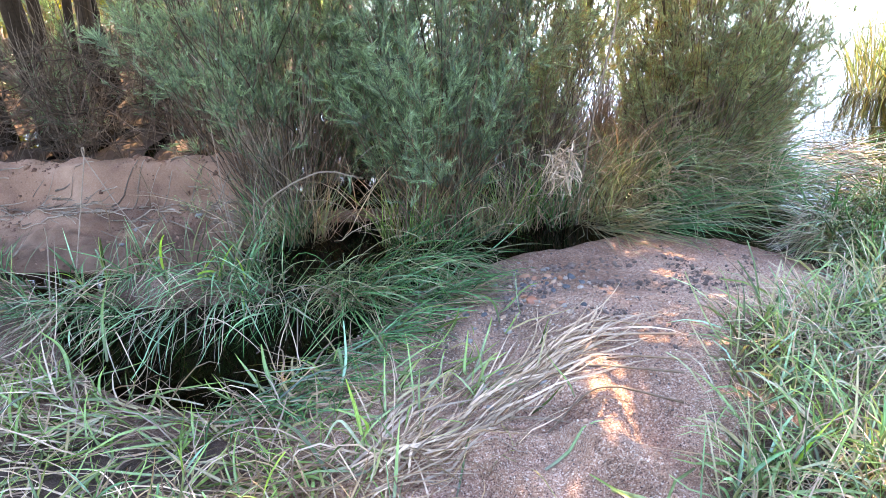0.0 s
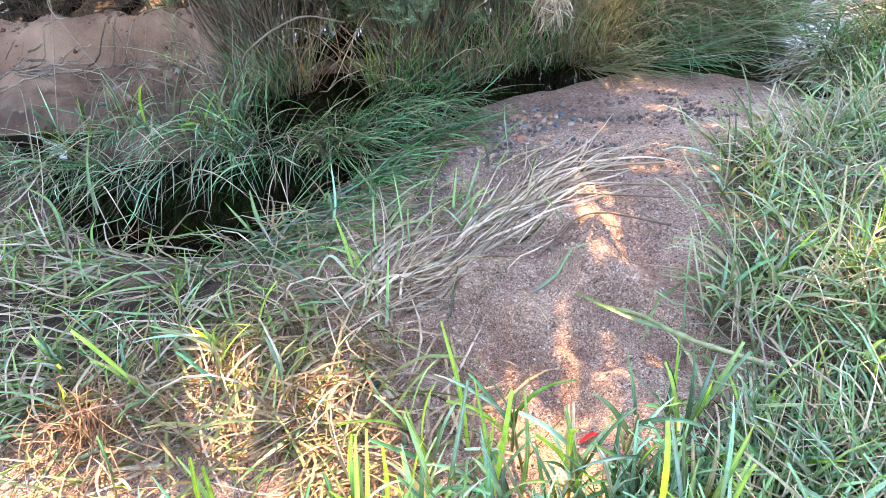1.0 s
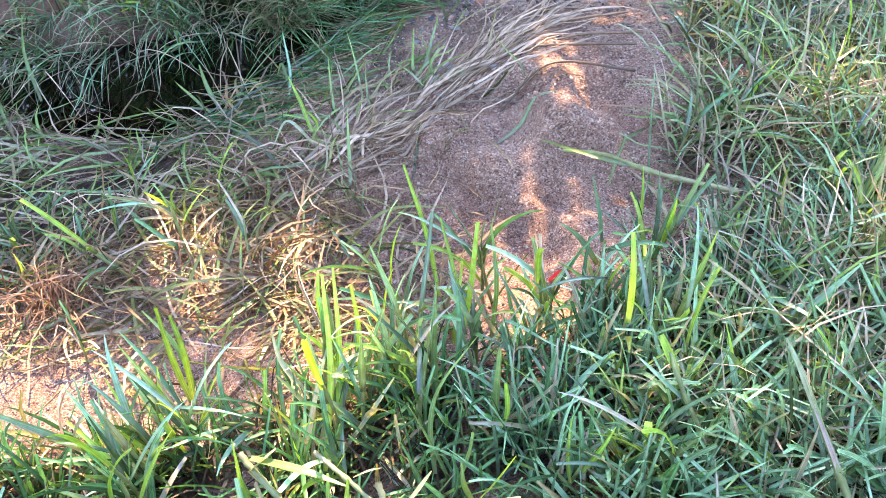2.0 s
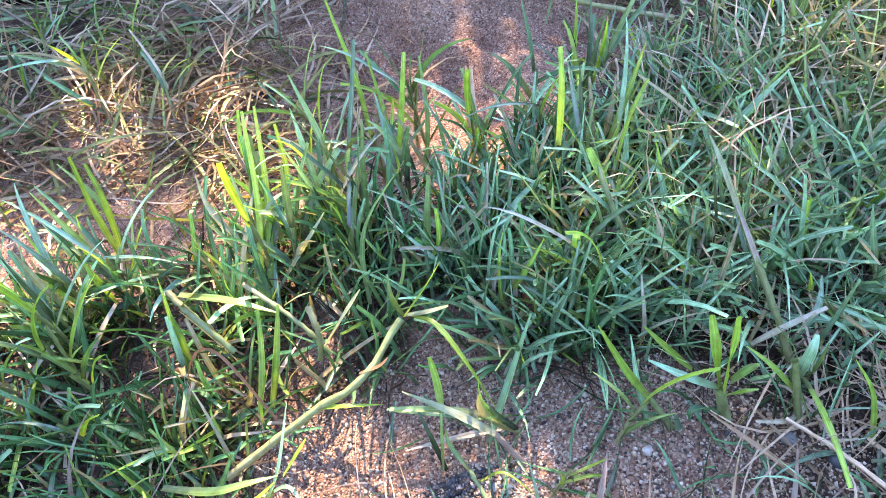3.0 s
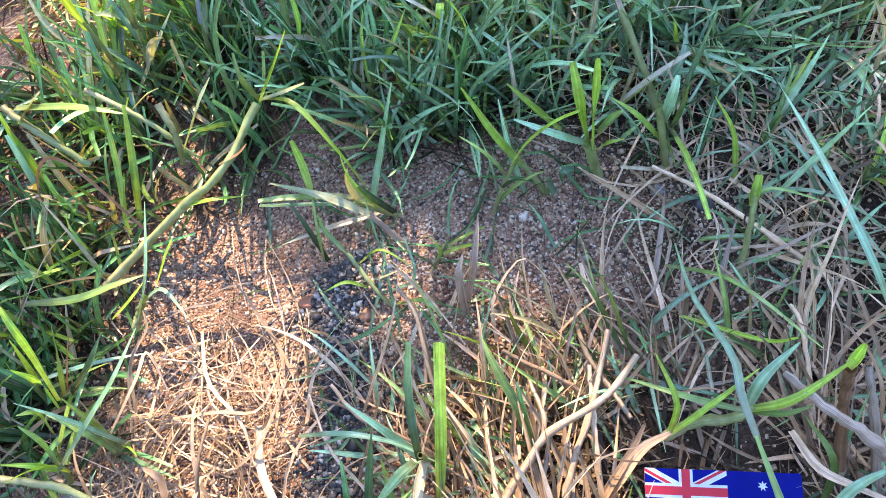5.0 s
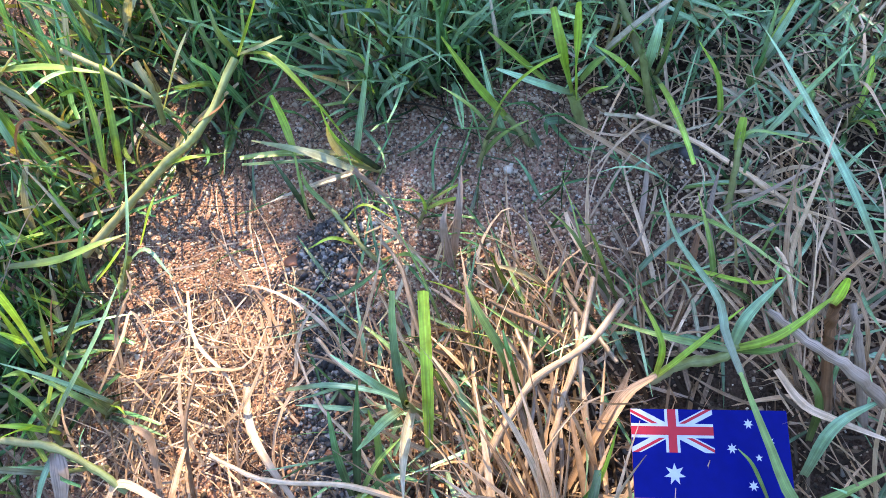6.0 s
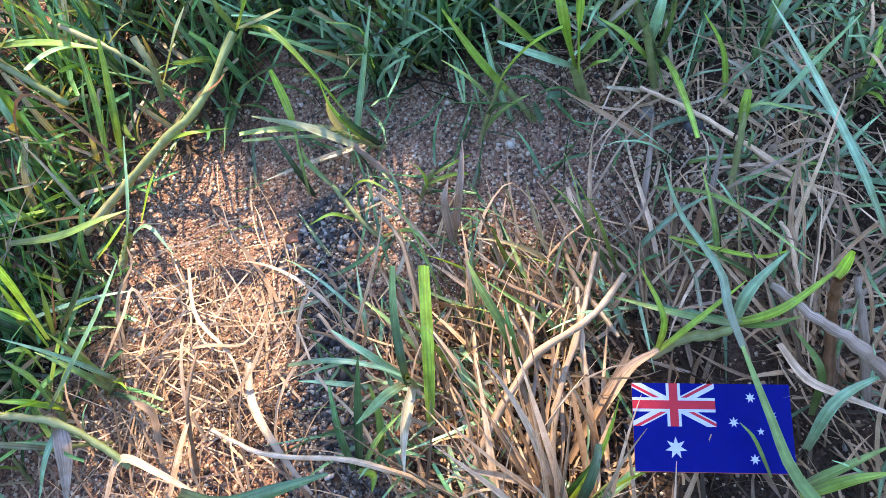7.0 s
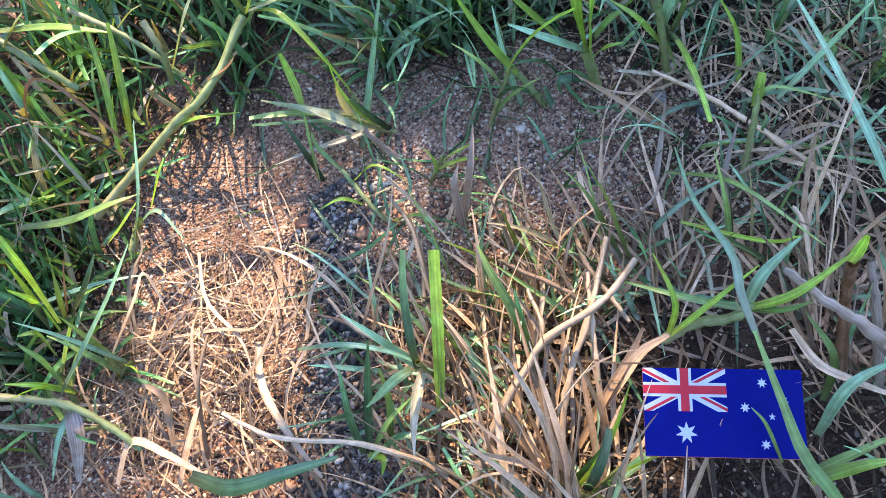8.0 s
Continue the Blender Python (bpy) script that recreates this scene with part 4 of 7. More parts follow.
def build_shrubs():
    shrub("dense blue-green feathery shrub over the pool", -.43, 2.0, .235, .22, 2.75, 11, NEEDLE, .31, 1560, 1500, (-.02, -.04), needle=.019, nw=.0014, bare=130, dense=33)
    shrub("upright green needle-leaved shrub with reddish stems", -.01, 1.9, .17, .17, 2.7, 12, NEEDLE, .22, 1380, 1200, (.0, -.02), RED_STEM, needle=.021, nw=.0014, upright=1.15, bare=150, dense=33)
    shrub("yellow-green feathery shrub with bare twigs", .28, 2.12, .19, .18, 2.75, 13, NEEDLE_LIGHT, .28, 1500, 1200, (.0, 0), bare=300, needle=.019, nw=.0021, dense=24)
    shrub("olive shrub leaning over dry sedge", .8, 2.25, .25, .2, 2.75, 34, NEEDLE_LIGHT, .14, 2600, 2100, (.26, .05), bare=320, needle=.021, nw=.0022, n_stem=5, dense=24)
    shrub("thin yellow-green shrub behind the stream's edge", .3, 2.5, .17, .15, 2.3, 66, NEEDLE_LIGHT, .1, 620, 300, needle=.03, nw=.0036, n_stem=4)
    shrub("olive shrub tops before the bright pond", .9, 2.55, .25, .15, 1.0, 67, NEEDLE_LIGHT, .3, 760, 0, needle=.028, nw=.0036, n_stem=3, bare=40)
    # added dark brush: the olive shrub's inner shadow, and a closed pond gap
    for x, y, s in ((.48, 2.36, 74), (.6, 2.4, 75), (.76, 2.42, 68), (.92, 2.45, 69), (1.1, 2.5, 70)):
        shrub("low dark brush added inside the olive shrub", x, y, .14, .1, .22 if s > 73 else .42, s, NEEDLE, .0, 330, 0, needle=.03, nw=.0034, bare=200, n_stem=4)
    shrub("dark feathery shrub behind the sand bank", -.85, 2.72, .22, .2, 2.4, 15, NEEDLE, .15, 800, 900)
    shrub("low dark shrub beside bare twigs", -1.35, 2.72, .3, .15, .34, 16, NEEDLE, .1, 260, 0)
    shrub("low dark shrub in the shade of the trees", -1.9, 2.8, .4, .2, .36, 20, NEEDLE, .1, 280, 0)
    for x, y, s in ((-1.2, 3.55, 22), (-1.75, 3.6, 23), (-2.35, 3.55, 24), (-.8, 3.5, 25)):
        shrub("dark undergrowth between the trees", x, y, .3, .2, .42, s, NEEDLE, .0, 330, 0, needle=.035, nw=.0045, bare=200, n_stem=5)
    for x, y, s in ((-1.15, 3.1, 71), (-1.6, 3.15, 72), (-2.1, 3.1, 73)):
        shrub("dark undergrowth between the trees", x, y, .26, .15, .42, s, NEEDLE, .0, 200, 0, needle=.035, nw=.005, bare=120, n_stem=4)
    shrub("dark shrub behind the upright one", -.25, 2.5, .3, .2, 2.2, 18, NEEDLE, .02, 450, 400, needle=.03, nw=.0034)
    shrub("shaded shrub on the far side of the thicket", .12, 2.55, .25, .2, 2.2, 19, NEEDLE, .02, 380, 400, needle=.03, nw=.0034)
    for x, y, s in ((-.1, 2.3, 61), (-.55, 2.35, 64), (-.32, 2.36, 62), (.1, 2.3, 63), (-.2, 2.42, 65)):
        shrub("low dark brush behind the shrubs", x, y, .2, .12, .42, s, NEEDLE, .0, 330, 0, needle=.03, nw=.0034, bare=200, n_stem=5)
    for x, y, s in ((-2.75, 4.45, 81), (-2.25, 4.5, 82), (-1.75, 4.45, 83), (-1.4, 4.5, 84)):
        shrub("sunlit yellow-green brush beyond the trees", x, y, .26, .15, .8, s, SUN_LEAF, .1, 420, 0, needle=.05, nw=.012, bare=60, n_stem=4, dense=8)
    # the pale feathery seedling at the pool
    shrub("small pale-green feathery seedling at the pool's edge", -.48, 1.72, .08, .06, .3, 17, NEEDLE_LIGHT, .05, 90, 0, n_stem=3, needle=.014, bare=10)


build_shrubs()


# ---- sedge and reeds ----
def tussock(label, x, y, n, radius, length, seed, material=None, lean=None, el=(55, 88), bend=(20, 120), width=(.0018, .0034), sway=18, name="sedge_tussock"):
    """A clump of long arching blades. lean: (degrees, spread) if they all fall one way."""
    rng = np.random.default_rng(seed)
    a, q = rng.uniform(0, 6.28, n), np.sqrt(rng.uniform(0, 1, n)) * radius
    px, py = x + np.cos(a) * q, y + np.sin(a) * q
    r = np.stack([px, py, np.maximum(height(px, py, False), -.02)], -1)
    az = rng.normal(lean[0], lean[1], n) if lean else np.degrees(a) + rng.normal(0, 50, n)
    return blades(name, label, material or SEDGE, rng, r, az, uni(rng, *el, n), length * rng.uniform(.5, 1.1, n), uni(rng, *width, n), uni(rng, *bend, n), k=8, sway=sway, category="sedge", float_on=0.0)


def build_sedges():
    t = tussock
    # bank behind the pool: pale and green blades hanging to the water
    for i, (x, y, s) in enumerate(((-.84, 1.5, .3), (-.72, 1.46, .34), (-.6, 1.5, .32), (-.5, 1.52, .34), (-.4, 1.5, .3), (-.95, 1.5, .26), (-.75, 1.62, .26), (-.45, 1.62, .28), (-1.06, 1.55, .28), (-1.17, 1.62, .28), (-1.12, 1.48, .26))):
        t("blue-green tussock trailing into the dark pool", x, y + .04, 26, .05, s * .98, 40 + i, BLUEGREEN, (-90, 22), (12, 60), (30, 95), (.0018, .0046))
        t("dark green tussock trailing into the dark pool", x + .04, y + .05, 22, .05, s * .92, 50 + i, LUSH, (-88, 28), (10, 60), (30, 95), (.0014, .0034))
        t("bleached dead blades trailing into the pool", x + .03, y + .03, 15, .06, s * 1.05, 60 + i, BLEACHED, (-90, 24), (15, 65), (30, 100), (.0012, .003))
        t("short upright grass on the pool's far bank", x, y + .1, 15, .06, s * .6, 70 + i, LUSH if i % 2 else SEDGE, None, (50, 88), (10, 80), (.0018, .0036))
    # lodged green sedge between pool and mound
    for i, (x, y) in enumerate(((-.27, 1.62), (-.18, 1.66), (-.08, 1.7), (-.2, 1.55), (.0, 1.74))):
        t("dark green sedge lodged towards the mound", x, y, 70, .06, .3, 80 + i, LUSH, (-60, 35), (10, 60), (20, 90), (.0018, .0036))
        t("dark brown sedge lodged towards the mound", x, y, 60, .06, .28, 85 + i, SEDGE, (-60, 40), (10, 60), (20, 90), (.0014, .003))
    t("bundle of bleached sedge stubble", -.24, 1.56, 60, .03, .14, 95, STRAW, (-70, 20), (20, 60), (20, 60))
    # upright reeds at the feet of the shrubs
    for i, (x, y) in enumerate(((-.42, 1.84), (-.36, 1.88), (-.1, 1.82), (.02, 1.83), (.12, 1.87), (.22, 1.9), (.32, 1.92), (.42, 1.94))):
        t("upright green sedge at the foot of the shrubs", x, y, 95, .06, .25, 100 + i, (LUSH, SEDGE, GREEN)[i % 3], None, (62, 89), (5, 70), (.0018, .0036))
        t("brown dead sedge at the foot of the shrubs", x + .04, y + .03, 45, .07, .34, 120 + i, STRAW, None, (50, 89), (5, 110), (.001, .0024))
    # arching sedge under the leaning shrub
    for i, (x, y) in enumerate(((.5, 2.0), (.6, 2.06), (.72, 2.08), (.84, 2.14), (.95, 2.2), (.62, 2.2), (.8, 2.3))):
        t("olive sedge arching into the stream", x, y, 170, .08, .38, 140 + i, (SEDGE, LUSH)[i % 3 == 1], (-65, 50), (40, 82), (40, 120), (.0016, .0032))
        t("brown dead sedge arching into the stream", x, y + .04, 90, .09, .46, 160 + i, STRAW, (-65, 60), (45, 85), (40, 130), (.001, .0026))
    for i, (x, y) in enumerate(((.45, 1.92), (.6, 1.95), (.75, 2.0), (.88, 2.08))):
        t("green sedge trailing on the stream", x, y, 170, .07, .3, 180 + i, LUSH if i % 2 else SEDGE, (-35, 35), (5, 45), (10, 60), (.0018, .003))
    for i, (x, y) in enumerate(((1.0, 2.15), (1.12, 2.25), (1.25, 2.2), (1.4, 2.3), (1.1, 2.4), (1.3, 2.45), (1.5, 2.15), (1.55, 2.45), (.95, 2.3), (1.7, 2.25))):
        t("limp green sedge floating on the stream", x, y, 70, .13, .28, 190 + i, (SEDGE, LUSH, STRAW)[i % 3], (-40, 60), (0, 35), (5, 50), (.0022, .0042))
    # sedge island beside the mound
    for i, (x, y) in enumerate(((1.06, 1.7), (1.14, 1.72), (1.25, 1.75), (1.4, 1.76), (1.1, 1.86), (1.25, 1.9), (1.42, 1.92), (1.06, 1.58), (1.16, 1.56), (1.3, 1.58), (1.5, 1.62), (1.6, 1.8), (1.06, 1.8))):
        t("grey-green sedge lodged beside the mound", x, y, 230, .09, .27, 200 + i, SEDGE, (-118, 26), (15, 60), (30, 100), (.0018, .0036))
        t("green sedge lodged beside the mound", x, y, 90, .08, .27, 215 + i, LUSH, (-118, 26), (25, 75), (20, 90), (.002, .0042))
        t("dead sedge lodged beside the mound", x, y, 150, .1, .28, 230 + i, STRAW, (-118, 26), (10, 55), (30, 100), (.001, .0026))
    for i in range(16):
        t("long bleached stalks leaning from the thicket", -.5 + .1 * i, 1.86 + .01 * i, 9, .05, .42, 600 + i, BLEACHED, (-90, 70), (45, 85), (10, 100), (.0018, .0032))
    # sunlit reeds in the pond
    for i, (x, y) in enumerate(((1.95, 3.2), (2.15, 3.1), (2.3, 3.35), (2.1, 3.5), (2.5, 3.2), (2.0, 2.9), (2.3, 2.85))):
        t("sunlit yellow-green reeds standing in the pond", x, y, 170, .12, .5, 260 + i, SEDGE if i % 3 == 0 else GREEN, None, (62, 89), (5, 70), (.003, .006), name="reed_clump")
    rng = np.random.default_rng(300)
    n = 130
    r = np.stack([rng.uniform(1.3, 2.1, n), rng.uniform(2.6, 4.2, n), np.full(n, -.02)], -1)
    blades("pond_reeds", "thin scattered reeds rising from the pond", SEDGE, rng, r, uni(rng, 0, 360, n), uni(rng, 70, 90, n), uni(rng, .1, .35, n), uni(rng, .002, .004, n), uni(rng, 0, 40, n), category="reeds")


build_sedges()


# ---- trees behind the bank ----
def tree(label, x, y, r, tall, seed, lean=(0, 0), wide=.9):
    rng = np.random.default_rng(seed)
    z = float(height(x, y, False)) - .05
    root = thing("tree", label, "tree", "trees behind the bank", (x, y, z))
    k = 14
    s = np.linspace(0, 1, k)
    p = np.stack([lean[0] * s + .05 * np.sin(s * 5 + seed), lean[1] * s + .04 * np.cos(s * 4 + seed), tall * s], -1)[None]
    rad = (r * (1 - .75 * s) * (1 + .5 * np.exp(-s * 25)))[None] * rng.uniform(.92, 1.08, (1, k))
    v, f, al = tubes(p, rad, 14)
    v = v + (vnoise(v[:, 0] * 40 + v[:, 1] * 40, v[:, 2] * 3, 1, seed) * r * .16)[:, None] * unit(v - np.repeat(p[0], 14, 0))
    trunk = part("trunk", mesh_np("trunk", v, f, BARK, al), root, "fibrous brown trunk")
    for i in range(7):
        t = rng.uniform(.25, .9)
        st = p[0, int(t * (k - 1))]
        q, d = paths(st[None], rng.uniform(0, 360, 1), rng.uniform(20, 60, 1), np.array([tall * .4 * rng.uniform(.6, 1)]), rng.uniform(-25, 25, 1), 7, 15, rng)
        v, f, al = tubes(q, np.linspace(r * .35, .004, 7)[None], 7)
        part("limb", mesh_np("limb", v, f, BARK, al), trunk)
    n = 380
    a, q = rng.uniform(0, 6.28, n), rng.uniform(0, 1, n) ** .5
    zz = rng.uniform(tall * .33, tall * 1.1, n)
    c = np.stack([np.cos(a) * q * wide + lean[0], np.sin(a) * q * wide + lean[1], zz], -1)
    q, d = paths(c, rng.uniform(0, 360, n), rng.uniform(-30, 70, n), rng.uniform(.2, .5, n), rng.uniform(0, 60, n), 5, 25, rng)
    v, f, al, ok = plumes(rng, q + np.array([x, y, z]), d, 32, .09, .013)
    tagged(part("crown", mesh_np("crown", v - np.array([x, y, z]), f, NEEDLE, al, False), root, "drooping dark green crown"), kind="stuff")
    return root


def build_woods():
    for i, (x, y, r) in enumerate(((-1.27, 2.95, .034), (-1.86, 3.1, .036), (-1.68, 3.25, .026), (-2.05, 3.2, .03), (-1.52, 3.45, .028), (-1.05, 3.3, .024), (-2.35, 3.35, .04), (-1.42, 3.05, .02), (-2.2, 3.7, .04), (-1.15, 3.0, .03), (-1.6, 2.95, .04), (-1.75, 2.98, .028), (-2.0, 3.0, .045), (-1.0, 3.15, .026))):
        tree("slim tree with fibrous brown trunk in the shade", x, y, r, 3.4, 400 + i, (.1 * math.sin(i * 2.1), .1 * math.cos(i)))
    # added with its trunk out of view; the crown shades the stream's sedge
    tree("unseen tree added to shade the stream", 2.8, 3.75, .05, 3.2, 440, (-1.45, 0), .5)
    rng = np.random.default_rng(420)
    # flood-tangled bare twigs behind the bank
    for i, (x, y) in enumerate(((-.78, 2.58), (-1.0, 2.62), (-1.2, 2.62), (-.62, 2.52), (-1.4, 2.66), (-1.65, 2.7))):
        n = 210
        c = np.stack([rng.normal(x, .11, n), rng.normal(y, .06, n), rng.uniform(.08, .42, n)], -1)
        c[:, 2] = np.maximum(c[:, 2], height(c[:, 0], c[:, 1], False))
        p, d = paths(c, rng.uniform(0, 360, n), rng.normal(10, 40, n), rng.uniform(.08, .35, n), rng.normal(0, 60, n), 8, 60, rng)
        p[..., 2] = np.maximum(p[..., 2], height(p[..., 0], p[..., 1], False))
        v, f, al = tubes(p, np.linspace(.0017, .0006, 8)[None] * rng.uniform(.4, 1.6, (n, 1)), 4)
        tagged(new("twig_heap", mesh_np("twig_heap", v, f, SHADED_TWIG, al)), "tangle of bare brown twigs behind the sand bank", "twigs", "twig heaps", "stuff")


def tree_line():
    """Added trees, out of view, block low sky light all but over the pond."""
    rng = np.random.default_rng(450)
    n = 11000
    a = np.radians(rng.uniform(62, 316, n))
    r = rng.uniform(5.2, 7.5, n)
    tall = 4.2 + 1.2 * vnoise(np.degrees(a), 0 * a, 14, 7)
    c = np.stack([np.sin(a) * r, np.cos(a) * r + .8, rng.uniform(.3, 1, n) ** .8 * tall], -1)
    p, d = paths(c, rng.uniform(0, 360, n), rng.uniform(-50, 40, n), rng.uniform(.2, .4, n), rng.uniform(0, 50, n), 3, 30, rng)
    v, f, al = ribbons(p, d, rng.uniform(.07, .14, n), rng.normal(0, 1.2, n), 0.0, np.full(n, .1))
    root = thing("tree_line", "unseen trees added round the stream to block sky light", "woods")
    tagged(part("foliage", mesh_np("foliage", v, f, NEEDLE, al), root), kind="stuff")
    for i in range(30):
        t = math.radians(62 + i * 254 / 29)
        x, y = math.sin(t) * 6.3, math.cos(t) * 6.3 + .8
        z = float(height(x, y, False)) - .1
        part("trunk", stem_mesh_far(x, y, z, 3.8, rng), root)


def stem_mesh_far(x, y, z, tall, rng):
    s = np.linspace(0, 1, 8)
    p = np.stack([x + .2 * np.sin(s * 4 + x), y + .2 * np.cos(s * 3 + y), z + tall * s], -1)[None]
    v, f, al = tubes(p, np.linspace(.1, .03, 8)[None] * rng.uniform(.8, 1.3), 9)
    return mesh_np("trunk", v, f, BARK, al)


build_woods()
tree_line()


# ---- the flag card ----
def flat(name, pts, material, parent, z, thick=.00025):
    """A thin plate with the given outline, from z upwards."""
    bm = bmesh.new()
    low = [bm.verts.new((x, y, z)) for x, y in pts]
    high = [bm.verts.new((x, y, z + thick)) for x, y in pts]
    bm.faces.new(high)
    bm.faces.new(low[::-1])
    for i in range(len(pts)):
        j = (i + 1) % len(pts)
        bm.faces.new((low[i], low[j], high[j], high[i]))
    bmesh.ops.recalc_face_normals(bm, faces=bm.faces)
    me = bpy.data.meshes.new(name)
    bm.to_mesh(me)
    bm.free()
    me.materials.append(material)
    return part(name, me, parent)


def star(cx, cy, r, points, inner=.44):
    return [(cx + (r if i % 2 == 0 else r * inner) * math.sin(i * math.pi / points), cy + (r if i % 2 == 0 else r * inner) * math.cos(i * math.pi / points)) for i in range(points * 2)]


def band(x0, y0, x1, y1, w):
    n = math.hypot(x1 - x0, y1 - y0)
    ox, oy = -(y1 - y0) / n * w / 2, (x1 - x0) / n * w / 2
    return (x0, y0), (x1, y1), (ox, oy)


def clip(poly, x0, y0, x1, y1):
    """Cuts a polygon to a box."""
    for axis_no, limit, sign in ((0, x0, 1), (0, x1, -1), (1, y0, 1), (1, y1, -1)):
        out = []
        for i, a in enumerate(poly):
            b = poly[(i + 1) % len(poly)]
            ia, ib = sign * (a[axis_no] - limit) >= 0, sign * (b[axis_no] - limit) >= 0
            if ia:
                out.append(a)
            if ia != ib:
                t = (limit - a[axis_no]) / (b[axis_no] - a[axis_no])
                out.append((a[0] + (b[0] - a[0]) * t, a[1] + (b[1] - a[1]) * t))
        poly = out
    return poly


def flag_card():
    W, H = .0855, .0475
    blue, white, red, edge = plain("card_blue", (.002, .006, .15), .35, 0, .06), plain("card_white", (.43, .48, .63), .4, .12), plain("card_red", (.42, .015, .03), .4, .12), plain("card_edge", (.5, .12, .13), .5)
    top_left, top_right, low_left = Vector((.186, -.029, .141)), Vector((.266, -.059, .140)), Vector((.169, -.072, .132))
    ex = (top_right - top_left).normalized()
    ez = ex.cross(top_left - low_left).normalized()
    ey = ez.cross(ex)
    m = Matrix((ex, ey, ez)).transposed().to_4x4()
    m.translation = low_left
    root = thing("flag_card", "small glossy card printed with the Australian flag, lying on straw", "card")
    root.matrix_world = m
    flat("backing", ((0, 0), (W, 0), (W, H), (0, H)), edge, root, -.001, .0008)
    flat("blue_field", ((0, .0003), (W, .0003), (W, H), (0, H)), blue, root, -.0002, .0002)
    cw, ch = W * .525, H * .49
    x0, y0, x1, y1 = 0, H - ch, cw, H
    box = (x0, y0, x1, y1)
    mx, my = (x0 + x1) / 2, (y0 + y1) / 2

    def strip(a, b, w, shift=0.0):
        (ax, ay), (bx, by), (ox, oy) = band(*a, *b, w)
        dx, dy = ox / (w / 2) * shift, oy / (w / 2) * shift
        ex_, ey_ = (bx - ax) * .2, (by - ay) * .2
        return clip([(ax - ex_ + ox + dx, ay - ey_ + oy + dy), (ax - ex_ - ox + dx, ay - ey_ - oy + dy), (bx + ex_ - ox + dx, by + ey_ - oy + dy), (bx + ex_ + ox + dx, by + ey_ + oy + dy)], *box)
    u = ch
    canton = flat("canton", ((x0, y0), (x1, y0), (x1, y1), (x0, y1)), blue, root, .000002, .000004)
    canton["label"] = "union crosses in red and white"
    flat("white_diagonal", strip((x0, y0), (x1, y1), u * .2), white, canton, .00001, .00004)
    flat("white_diagonal", strip((x0, y1), (x1, y0), u * .2), white, canton, .00003, .00004)
    for a, b, s in (((mx, my), (x0, y0), .036), ((mx, my), (x1, y1), .036), ((mx, my), (x0, y1), .036), ((mx, my), (x1, y0), .036)):
        flat("red_diagonal", strip(a, b, u * .066, u * s), red, canton, .00008, .00003)
    flat("white_upright", ((mx - u * .165, y0), (mx + u * .165, y0), (mx + u * .165, y1), (mx - u * .165, y1)), white, canton, .00012, .00003)
    flat("white_crossbar", ((x0, my - u * .165), (x1, my - u * .165), (x1, my + u * .165), (x0, my + u * .165)), white, canton, .00014, .00003)
    flat("red_upright", ((mx - u * .1, y0), (mx + u * .1, y0), (mx + u * .1, y1), (mx - u * .1, y1)), red, canton, .00018, .00003)
    flat("red_crossbar", ((x0, my - u * .1), (x1, my - u * .1), (x1, my + u * .1), (x0, my + u * .1)), red, canton, .0002, .00003)
    for cx, cy, r, k, inner in ((.262, .27, .07, 7, .45), (.75, .155, .034, 7, .45), (.635, .565, .034, 7, .45), (.75, .845, .034, 7, .45), (.875, .645, .034, 7, .45), (.80, .465, .024, 5, .42)):
        flat("star", star(cx * W, cy * H, r * W, k, inner), white, root, .00005, .00005)


flag_card()


# ---- single blades, stems and straws ----
def spline(pts, k):
    """A smooth line of k points through a few given ones."""
    p = np.array(pts, float)
    if len(p) < 3:
        return p[0] + (p[-1] - p[0]) * np.linspace(0, 1, k)[:, None]
    q = np.concatenate([[2 * p[0] - p[1]], p, [2 * p[-1] - p[-2]]])
    out = []
    for u in np.linspace(0, len(p) - 1 - 1e-9, k):
        i, t = int(u), u - int(u)
        a, b, c, d = q[i], q[i + 1], q[i + 2], q[i + 3]
        out.append(.5 * (2 * b + (c - a) * t + (2 * a - 5 * b + 4 * c - d) * t * t + (3 * b - a - 3 * c + d) * t ** 3))
    return np.array(out)


def blade_mesh(pts, width, material, twist=0.0, tip=.12, fold=.12, k=12, waist=.7, curl=0.0):
    p = spline(pts, k)[None]
    d = unit(np.gradient(p, axis=1))
    tw = twist + curl * np.linspace(0, 1, k)[None]
    v, f, al = ribbons(p, d, np.array([width]), tw, fold, tip, waist)
    return mesh_np("blade", v, f, material, al)


def stem_mesh(pts, r0, r1, material, k=14, sides=8, knots=()):
    p = spline(pts, k)[None]
    wob = np.sin(np.arange(k)[:, None] * np.array([2.1, 1.7, 2.6]) + p[0, 0] * 400) * r0 * .12
    p = p + (wob * np.minimum(np.arange(k), 3)[:, None] / 3)[None]
    r = np.linspace(r0, r1, k) * (1 + .12 * np.sin(np.arange(k) * 2.7 + r0 * 9000))
    for at in knots:
        r = r * (1 + .35 * np.exp(-((np.linspace(0, 1, k) - at) / .03) ** 2))
    v, f, al = tubes(p, r[None], sides)
    return mesh_np("stem", v, f, material, al)


def lone(name, label, me, category="grass blade"):
    return tagged(new(name, me), label, category)


def plant(name, label, category, *pieces):
    """A plant whose stems and blades are parts of their own."""
    root = thing(name, label, category)
    for kind, me, words in pieces:
        part(kind, me, root, words)
    return root


